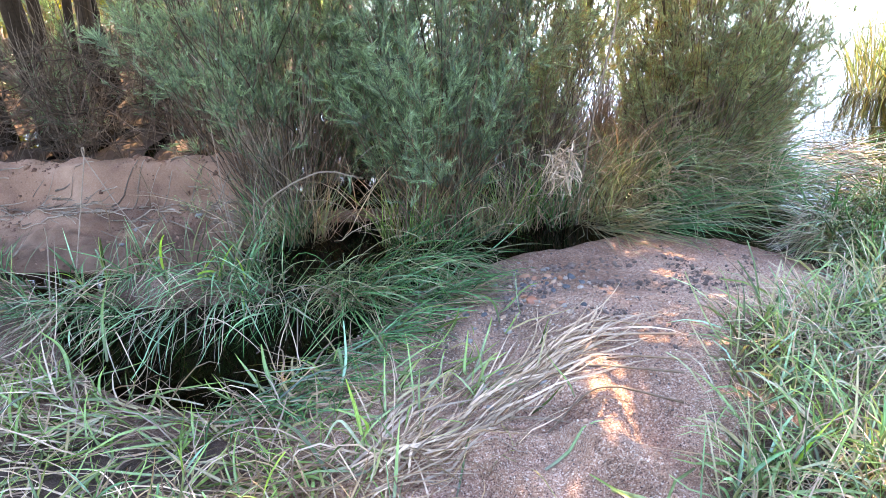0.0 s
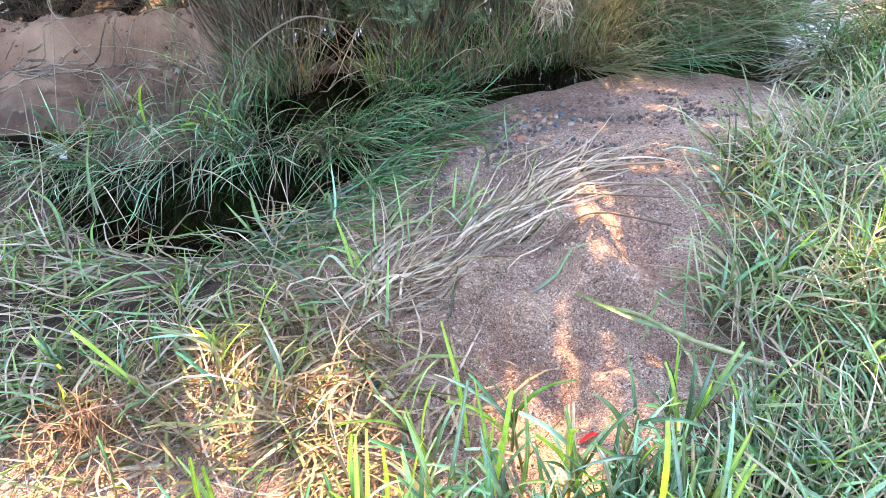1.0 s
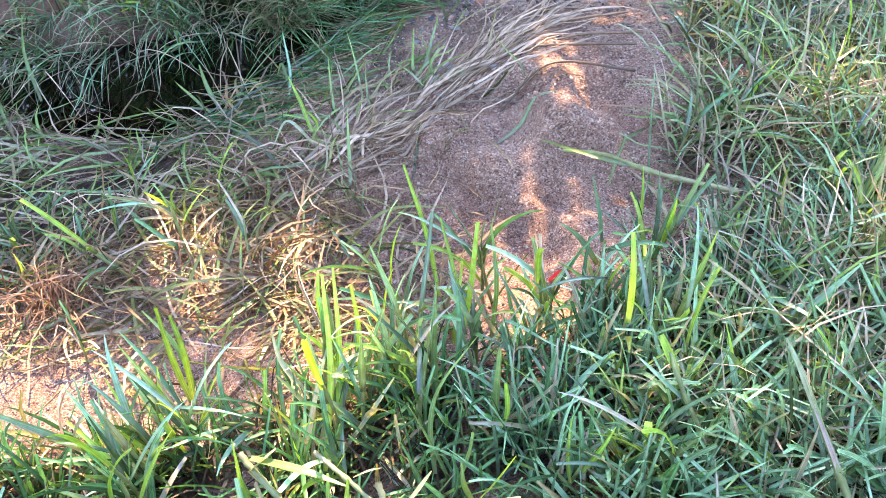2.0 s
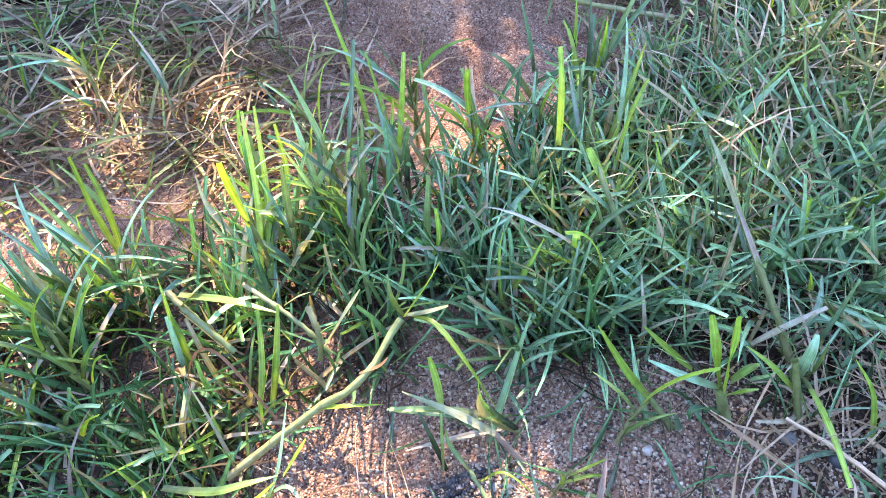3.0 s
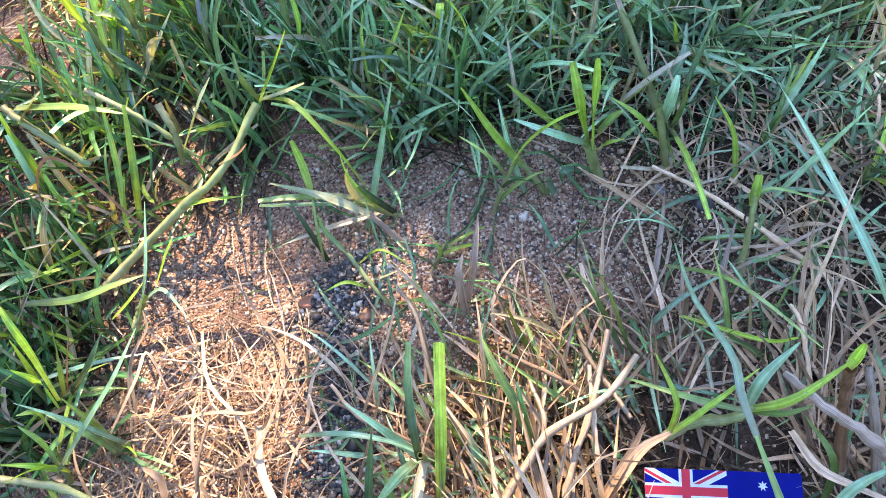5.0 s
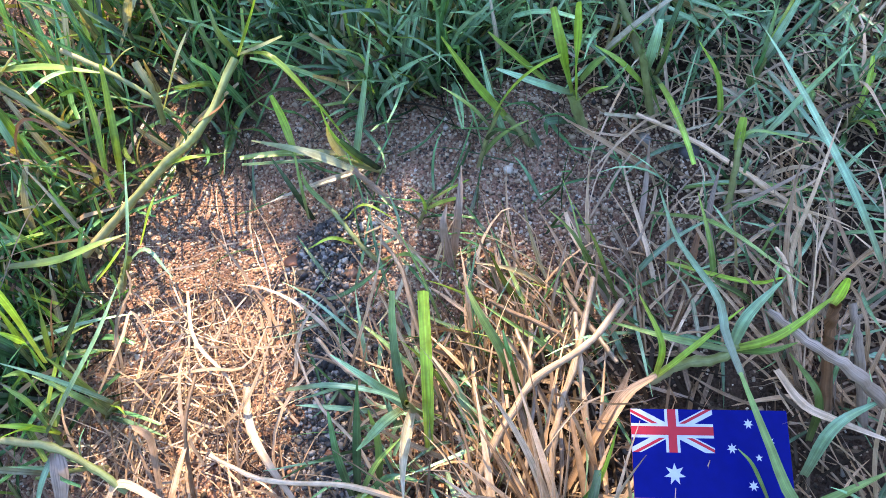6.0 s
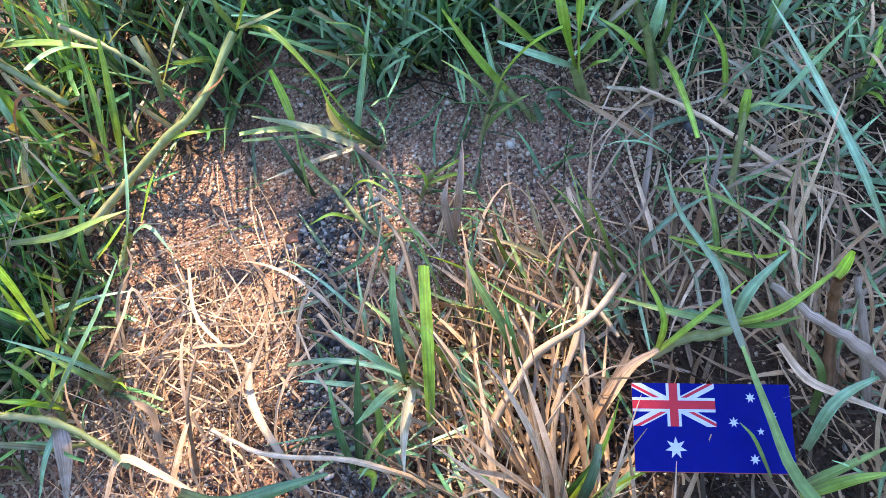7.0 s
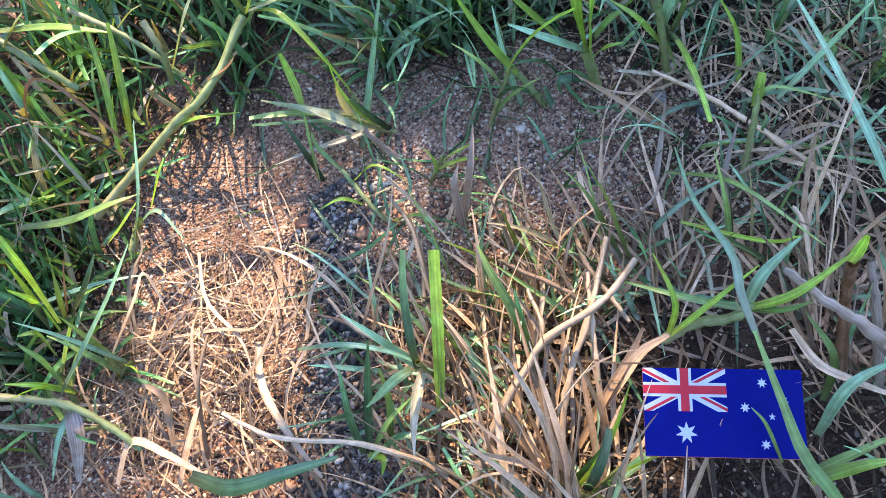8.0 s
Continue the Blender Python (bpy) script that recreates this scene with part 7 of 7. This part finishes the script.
    plant("grass_shoot", "bright yellow-green young shoot at the sand's edge", "grass plant",
          ("stem", stem_mesh(((-0.122, 0.937, 0.02), (-0.127, 0.96, 0.05), (-0.13, 0.978, 0.08)), 0.0028, 0.002, CULM, 18, knots=()), ""),
          ("blade", blade_mesh(((-0.13, 0.971, 0.075), (-0.14, 0.996, 0.11), (-0.154, 1.023, 0.145)), 0.0066, BRIGHT, 0.3, 0.2, 0.2), ""),
          ("blade", blade_mesh(((-0.128, 0.963, 0.07), (-0.12, 0.972, 0.09), (-0.131, 0.975, 0.11)), 0.0066, BRIGHT, 0.3, 0.3, 0.2), ""),
          ("blade", blade_mesh(((-0.131, 0.962, 0.06), (-0.167, 0.995, 0.085), (-0.192, 0.96, 0.065)), 0.0056, PALE, 0.2, 0.15, 0.2), ""),
          ("blade", blade_mesh(((-0.124, 0.944, 0.04), (-0.153, 0.921, 0.055), (-0.192, 0.921, 0.05)), 0.0056, PALE, 0.2, 0.15, 0.2), ""))
    lone("dry_straw", "long bleached blade over the pool's grass", blade_mesh(((-0.937, 1.418, 0.06), (-0.863, 1.426, 0.08), (-0.801, 1.485, 0.1), (-0.747, 1.557, 0.11)), 0.0042, BLEACHED, 0.3, 0.2, 0.2, curl=0.6), "straw")
    lone("dry_straw", "long bleached blade over the pool's grass", blade_mesh(((-0.773, 1.282, 0.03), (-0.791, 1.373, 0.08), (-0.881, 1.599, 0.16)), 0.0034, BLEACHED, 0.3, 0.2, 0.2, curl=0.6), "straw")
    lone("dry_straw", "long bleached blade over the pool's grass", blade_mesh(((-0.886, 1.316, 0.05), (-0.839, 1.412, 0.08), (-0.771, 1.406, 0.08)), 0.0036, BLEACHED, 0.3, 0.2, 0.2, curl=0.6), "straw")
    lone("dry_straw", "long bleached blade over the pool's grass", blade_mesh(((-0.899, 1.432, 0.05), (-0.89, 1.485, 0.09), (-0.884, 1.51, 0.09)), 0.0034, BLEACHED, 0.3, 0.2, 0.2, curl=0.6), "straw")
    lone("dry_straw", "long bleached blade over the pool's grass", blade_mesh(((-0.284, 1.006, 0.03), (-0.274, 1.067, 0.05), (-0.268, 1.103, 0.07)), 0.0056, BLEACHED, 0.3, 0.2, 0.2, curl=0.6), "straw")
    lone("dry_straw", "long bleached blade over the pool's grass", blade_mesh(((-0.332, 1.007, 0.02), (-0.269, 1.027, 0.035), (-0.184, 1.014, 0.03)), 0.0062, BLEACHED, 0.3, 0.2, 0.2, curl=0.6), "straw")
    lone("dry_straw", "long bleached blade over the pool's grass", blade_mesh(((-0.279, 0.928, 0.02), (-0.207, 0.982, 0.035), (-0.135, 0.977, 0.03)), 0.0056, BLEACHED, 0.3, 0.2, 0.2, curl=0.6), "straw")
    lone("dry_straw", "long bleached blade over the pool's grass", blade_mesh(((-0.425, 1.066, 0.01), (-0.375, 1.115, 0.03), (-0.335, 1.161, 0.03)), 0.0064, BLEACHED, 0.3, 0.2, 0.2, curl=0.6), "straw")
    plant("grass_shoot", "green blades standing by the pool", "grass plant",
          ("blade", blade_mesh(((-0.695, 1.195, 0.01), (-0.749, 1.29, 0.05), (-0.813, 1.336, 0.07)), 0.0066, FRESH, 0.3, 0.15, 0.2), ""),
          ("blade", blade_mesh(((-0.667, 1.289, 0.02), (-0.695, 1.366, 0.08), (-0.725, 1.486, 0.11)), 0.0074, FRESH, 0.3, 0.2, 0.2), ""),
          ("blade", blade_mesh(((-0.313, 1.173, 0.02), (-0.331, 1.203, 0.05), (-0.346, 1.251, 0.07)), 0.0082, FRESH, 0.3, 0.3, 0.2), ""),
          ("blade", blade_mesh(((-0.191, 1.148, 0.02), (-0.182, 1.212, 0.05), (-0.191, 1.293, 0.09)), 0.0062, TEAL, 0.3, 0.3, 0.2), ""),
          ("blade", blade_mesh(((-0.184, 1.182, 0.02), (-0.199, 1.251, 0.05), (-0.205, 1.213, 0.05)), 0.006, FRESH, 0.3, 0.2, 0.2), ""),
          ("blade", blade_mesh(((-0.336, 1.214, 0.03), (-0.276, 1.191, 0.05), (-0.235, 1.197, 0.05)), 0.0066, TEAL, 0.2, 0.2, 0.2), ""),
          ("blade", blade_mesh(((0.059, 1.195, 0.05), (0.038, 1.146, 0.06), (0.049, 1.223, 0.1)), 0.007, FRESH, 0.3, 0.3, 0.2), ""),
          ("blade", blade_mesh(((-0.098, 1.146, 0.03), (-0.051, 1.188, 0.06), (0.001, 1.193, 0.06)), 0.006, FRESH, 0.2, 0.2, 0.2), ""))
    over = thing("grass_shoot", "long green blade arching over the flag card", "grass plant")
    part("blade", blade_mesh(((.268, -.2, .06), (.247, -.135, .145), (.236, -.1, .16), (.237, -.073, .165), (.24, -.035, .17)), .0066, FRESH, .1, .3), over)
    part("blade", blade_mesh(((.24, -.036, .17), (.245, -.012, .167), (.253, .01, .163), (.257, .056, .145), (.272, .101, .125)), .005, TEAL, .1, .2), over)
    part("blade", blade_mesh(((.269, .098, .1), (.29, .06, .135), (.31, .0, .15)), .0045, FRESH, .2, .2), over)
    part("blade", blade_mesh(((.262, .06, .1), (.29, .02, .13), (.3, .01, .15)), .004, BRIGHT, .2, .4), over)
    rng = np.random.default_rng(57)
    for x, y, z in off_card(scatter(rng, 44, -.25, .42, -.2, .07, lambda x, y: .25 + m_card(x, y))):
        a, ln = math.radians(rng.normal(75, 40)), rng.uniform(.07, .16)
        c, s = math.cos(a) * ln, math.sin(a) * ln
        kink = rng.normal(0, .005, 2)
        up = rng.uniform(.012, .05)
        pts = ((x, y, z + .004), (x + c * .4 + kink[0], y + s * .4, z + up), (x + c * .75 - kink[0] * .5, y + s * .75 + kink[1], z + up * 1.25), (x + c, y + s, z + up * rng.uniform(.7, 1.6)))
        r = rng.uniform(.0009, .0021)
        lone("straw_stalk", "pale dry straw stalk in the tangle", stem_mesh(pts, r, r * .7, BLEACHED if rng.uniform() < .6 else STRAW, 18, 7, knots=(.3, .68)), "straw")
    # farther single plants
    for pts in (((-.838, 1.403, .0), (-.875, 1.552, .15), (-.876, 1.565, .2)), ((-.865, 1.576, .0), (-.9, 1.862, .26), (-.897, 1.86, .262), (-.751, 1.717, .14), (-.591, 1.606, .03)), ((-.921, 1.385, .03), (-.782, 1.37, .1), (-.678, 1.425, .17))):
        lone("dry_stalk", "long bleached bent stalk over the pool", stem_mesh(pts, .0015, .0011, BLEACHED, 22, 6), "straw")
    for pts in (((.423, 1.102, .1), (.3, 1.114, .088), (.166, 1.062, .068), (.056, .988, .05)), ((.401, 1.066, .1), (.226, 1.085, .085), (.107, 1.041, .06), (.015, 1.119, .045)), ((.38, 1.0, .09), (.25, 1.02, .085), (.16, .96, .07)),
                ((.43, 1.2, .09), (.33, 1.22, .08), (.2, 1.2, .07), (.1, 1.13, .06)), ((.38, 1.25, .08), (.3, 1.27, .075), (.15, 1.22, .06))):
        lone("dry_stalk", "bleached stalk lying across the sand mound", stem_mesh([(x, y, max(z, float(height(x, y)) + .004)) for x, y, z in pts], .0022, .0013, STRAW, 18, 6), "straw")
    fallen = thing("grass_culm", "green culm fallen across the sand's edge", "grass plant")
    part("stem", stem_mesh(((.4, .66, .11), (.317, .717, .11), (.27, .782, .1), (.226, .823, .085)), .0035, .0028, CULM, knots=(.4, .8)), fallen)
    part("blade", blade_mesh(((.3, .74, .105), (.25, .77, .11), (.2, .85, .09)), .006, FRESH, .3, .3), fallen)


hero_grass()


# ---- grass plants with stem and blades ----
def grass_plants():
    rng = np.random.default_rng(31)
    kinds = []
    label = "fresh green grass shoot with folded blades"
    for v in range(9):
        root = thing("grass_shoot", label, "grass plant", "grass shoots before the bare sand")
        tall = rng.uniform(.035, .075)
        a0 = rng.uniform(0, 360)
        part("stem", stem_mesh(((0, 0, -.005), (.004, .002, tall * .5), (.01, .0, tall)), .0022, .0014, CULM, 7, 6), root)
        m = rng.integers(5, 8)
        for i in range(m):
            t = (i + .6) / m
            z = tall * t
            a = math.radians(a0 + 180 * (i % 2) + rng.normal(0, 22))
            ln, el, bend = rng.uniform(.04, .085), rng.uniform(40, 82), rng.uniform(0, 60)
            p, d = paths(np.array([[.006 * t, 0, z]]), np.degrees([a]), np.array([el]), np.array([ln]), np.array([bend]), 8, 8, rng)
            v, f, al = ribbons(p, d, np.array([rng.uniform(.0038, .006)]), rng.normal(0, .5, 1), .24, rng.choice([.12, .6]))
            part("blade", mesh_np("blade", v, f, (LUSH, BLUEGREEN, BRIGHT, GREEN)[rng.integers(0, 4)], al), root)
        kinds.append(root)
    spots = np.concatenate([scatter(rng, 135, -.55, .75, .02, .66, m_belt), scatter(rng, 24, .28, .9, .55, 1.2, m_right), scatter(rng, 4, .1, .36, .16, .27, lambda x, y: smooth(.28, .22, y)),
                            scatter(rng, 16, -.85, -.3, .55, 1.05, m_left), scatter(rng, 7, -.4, .0, .6, .9, lambda x, y: 1 + 0 * x), scatter(rng, 14, .02, .5, -.2, .12, m_card), scatter(rng, 5, .05, .1, -.12, -.07, lambda x, y: 1 + 0 * x), scatter(rng, 16, -.36, -.15, -.1, .12, lambda x, y: 1 + 0 * x)])
    tall_spots = np.concatenate([scatter(rng, 16, -.02, .3, .5, .63, lambda x, y: 1 + 0 * x), scatter(rng, 12, -.34, -.16, .3, .48, lambda x, y: 1 + 0 * x), scatter(rng, 10, -.12, .02, .38, .52, lambda x, y: 1 + 0 * x), scatter(rng, 8, .35, .7, .4, .9, lambda x, y: 1 + 0 * x), scatter(rng, 10, -.95, -.4, 1.5, 1.7, lambda x, y: 1 + 0 * x)])
    for i, (x, y, z) in enumerate(tall_spots):
        ob = copy_thing(kinds[i % 9], Matrix.LocRotScale((x, y, z), Euler((rng.normal(0, .12), rng.normal(0, .12), rng.uniform(0, 6.28))), None))
        ob.scale = (1.2, 1.2, rng.uniform(1.25, 1.6))
    spots = spots[(np.abs(spots[:, 0] + .05) > .09) | (spots[:, 1] < -.05) | (spots[:, 1] > .34)]
    for i, (x, y, z) in enumerate(off_card(spots)):
        s = rng.uniform(.75, 1.25)
        m = Matrix.LocRotScale((x, y, z), Euler((rng.normal(0, .3), rng.normal(0, .3), rng.uniform(0, 6.28))), None)
        ob = kinds[i % 9] if i < 9 else copy_thing(kinds[i % 9], m)
        if i < 9:
            ob.matrix_basis = m
        ob.scale = (s, s, s)


grass_plants()


# ---- stones and small litter ----
SLATE = stone_material("slate_pebble", ((0, (.035, .038, .045)), (.5, (.07, .075, .085)), (1, (.05, .05, .05))), .4)
BRICK = stone_material("reddish_pebble", ((0, (.35, .13, .07)), (.5, (.4, .2, .12)), (1, (.45, .3, .2))), .55)
QUARTZ = stone_material("pale_pebble", ((0, (.3, .28, .26)), (.5, (.2, .2, .195)), (1, (.34, .28, .24))), .5)


def pebble_mesh(seed, material):
    rng = np.random.default_rng(seed)
    bm = bmesh.new()
    bmesh.ops.create_icosphere(bm, subdivisions=2, radius=.5)
    off = rng.uniform(0, 50, 3)
    for v in bm.verts:
        v.co *= 1 + .45 * noise.noise(v.co * 2.2 + Vector(off))
        v.co.z *= .62
        v.co.x *= 1.15
    for f in bm.faces:
        f.smooth = True
    me = bpy.data.meshes.new("pebble")
    bm.to_mesh(me)
    bm.free()
    me.materials.append(material)
    return me


def pebbles():
    rng = np.random.default_rng(77)
    sets = {"dark slate-blue pebble on the sand": [pebble_mesh(i, SLATE) for i in range(3)], "brick-red pebble on the sand": [pebble_mesh(10 + i, BRICK) for i in range(3)],
            "pale grey pebble on the sand": [pebble_mesh(20 + i, QUARTZ) for i in range(3)], "brown-grey pebble half sunk in damp gravel": [pebble_mesh(30 + i, GRAVEL) for i in range(3)]}
    labels = list(sets)

    def put(x, y, size, kind):
        size *= .8 if y > .5 else 1
        ob = new("pebble", sets[labels[kind]][rng.integers(0, 3)])
        ob.location = (x, y, float(height(x, y)) + size * .06)
        ob.scale = (size, size * rng.uniform(.75, 1.1), size * rng.uniform(.8, 1.1))
        ob.rotation_euler = (rng.normal(0, .3), rng.normal(0, .3), rng.uniform(0, 6.28))
        tagged(ob, labels[kind], "pebble", "pebbles on the sand")
    for x, y, s, k in ((-.001, 1.497, .03, 0), (.175, 1.511, .022, 2), (.275, 1.533, .022, 1), (.3, 1.53, .026, 0), (.075, 1.019, .018, 2), (.113, 1.057, .014, 0), (.195, 1.419, .03, 1), (.278, 1.472, .022, 0),
                       (.189, 1.519, .02, 0), (.165, 1.06, .016, 2), (.1, 1.13, .02, 2), (.2, 1.58, .026, 1), (.25, 1.56, .022, 1), (.15, 1.45, .018, 0),
                       (.016, .18, .012, 1), (.155, .1, .009, 0), (-.02, .08, .013, 1), (.16, .14, .007, 0), (.325, .14, .014, 0), (.03, .17, .006, 2), (.05, .12, .007, 0), (.03, .1, .006, 0), (.3, .165, .011, 2), (.08, .1, .01, 1)):
        put(x, y, s, k)
    r = scatter(rng, 130, -.12, .6, 1.15, 1.72, lambda x, y: bell(x, y, .15, 1.47, .18, .15) * (shore(x) - y > .03))
    for x, y, _ in r:
        put(x, y, rng.uniform(.008, .02), rng.choice([0, 1, 1, 2, 3, 3, 3, 3]))
    r = scatter(rng, 34, -.12, .4, -.1, .28, lambda x, y: smooth(.26, .2, y))
    for x, y, _ in r:
        put(x, y, rng.uniform(.004, .008), rng.choice([0, 0, 2, 1]))
    for x, y, s in ((-.664, 1.937, .028), (-.824, 1.906, .025), (-.847, 1.838, .02)):
        put(x, y, s, 2)
    # litter
    red = blade_mesh(((.165, .636, float(height(.165, .636)) + .004), (.18, .637, float(height(.18, .637)) + .008), (.194, .634, float(height(.194, .634)) + .004)), .009, plain("red_scrap", (.45, .015, .02), .4), .3, .3, .2)
    lone("scrap", "small red scrap on the sand", red, "litter")
    black = new("bark_chip", pebble_mesh(55, plain("charred_chip", (.02, .02, .02), .5)))
    black.location, black.scale = (-.1, .752, float(height(-.1, .752)) + .004), (.028, .016, .014)
    tagged(black, "black charred chip on the sand", "litter")


pebbles()


def bank_plants():
    for i, (x, y, h) in enumerate(((-.82, 2.0, .12), (-.78, 1.95, .09), (-.9, 1.9, .1), (-.7, 1.98, .08))):
        z = float(height(x, y))
        root = thing("seedling", "thin bare reddish seedling on the sand bank", "seedling", "seedlings on the bank")
        part("stem", stem_mesh(((x, y, z - .005), (x + .006, y, z + h * .5), (x - .004, y - .004, z + h)), .0018, .0008, RED_STEM), root)
        part("twig", stem_mesh(((x + .005, y, z + h * .4), (x + .022, y - .01, z + h * .75)), .001, .0006, RED_STEM, 6, 5), root)
        part("twig", stem_mesh(((x + .005, y, z + h * .55), (x - .018, y + .006, z + h * .95)), .001, .0006, RED_STEM, 6, 5), root)


bank_plants()


def debris():
    """Straw hung up in the shrubs by the flood, an arching branch, twigs on the bank."""
    rng = np.random.default_rng(91)
    n = 170
    r = np.stack([rng.normal(.31, .018, n), rng.normal(1.76, .015, n), rng.uniform(.2, .275, n)], -1)
    p, d = paths(r, rng.uniform(0, 360, n), rng.uniform(-85, 25, n), rng.uniform(.025, .085, n), rng.uniform(-30, 60, n), 7, 70, rng)
    v, f, al = ribbons(p, d, rng.uniform(.001, .0045, n), rng.normal(0, 1, n))
    tagged(new("straw_clump", mesh_np("straw_clump", v, f, BLEACHED, al)), "bleached straw clump caught in the shrub twigs", "straw", kind="stuff")
    lone("dead_branch", "grey dead branch arching from the shrub", stem_mesh(((-.468, 1.86, .05), (-.44, 1.82, .14), (-.296, 1.802, .22), (-.185, 1.801, .2)), .004, .0016, TWIG, 16, 7), "branch")
    n = 170
    r = scatter(rng, n, -1.3, -.5, 1.75, 2.1, lambda x, y: np.exp(-((y - 1.97 + .1 * (x + .8)) / .05) ** 2))
    p, d = paths(r, rng.normal(0, 25, n), rng.uniform(0, 6, n), rng.uniform(.02, .1, n), rng.uniform(0, 30, n), 6, 15, rng)
    p[..., 2] = np.maximum(p[..., 2], height(p[..., 0], p[..., 1], False) + .003)
    v, f, al = tubes(p, np.linspace(.002, .001, 6)[None] * rng.uniform(.5, 1.6, (n, 1)), 4)
    tagged(new("drift_twigs", mesh_np("drift_twigs", v, f, TWIG, al)), "dark drift twigs along the step of the bank", "twigs", kind="stuff")
    # a washed-up root ball in the flattened grass
    n = 160
    r = np.stack([rng.normal(-.46, .03, n), rng.normal(.7, .03, n), height(-.46, .7, False) + rng.uniform(0, .03, n)], -1)
    p, d = paths(r, rng.uniform(0, 360, n), rng.uniform(0, 70, n), rng.uniform(.03, .09, n), rng.uniform(40, 160, n), 8, 60, rng)
    p[..., 2] = np.maximum(p[..., 2], height(p[..., 0], p[..., 1], False) + .002)
    v, f, al = tubes(p, np.linspace(.001, .0006, 8)[None].repeat(n, 0), 4)
    tagged(new("root_tuft", mesh_np("root_tuft", v, f, RUST, al)), "tangle of fine brown roots on the grass", "roots", kind="stuff")


debris()
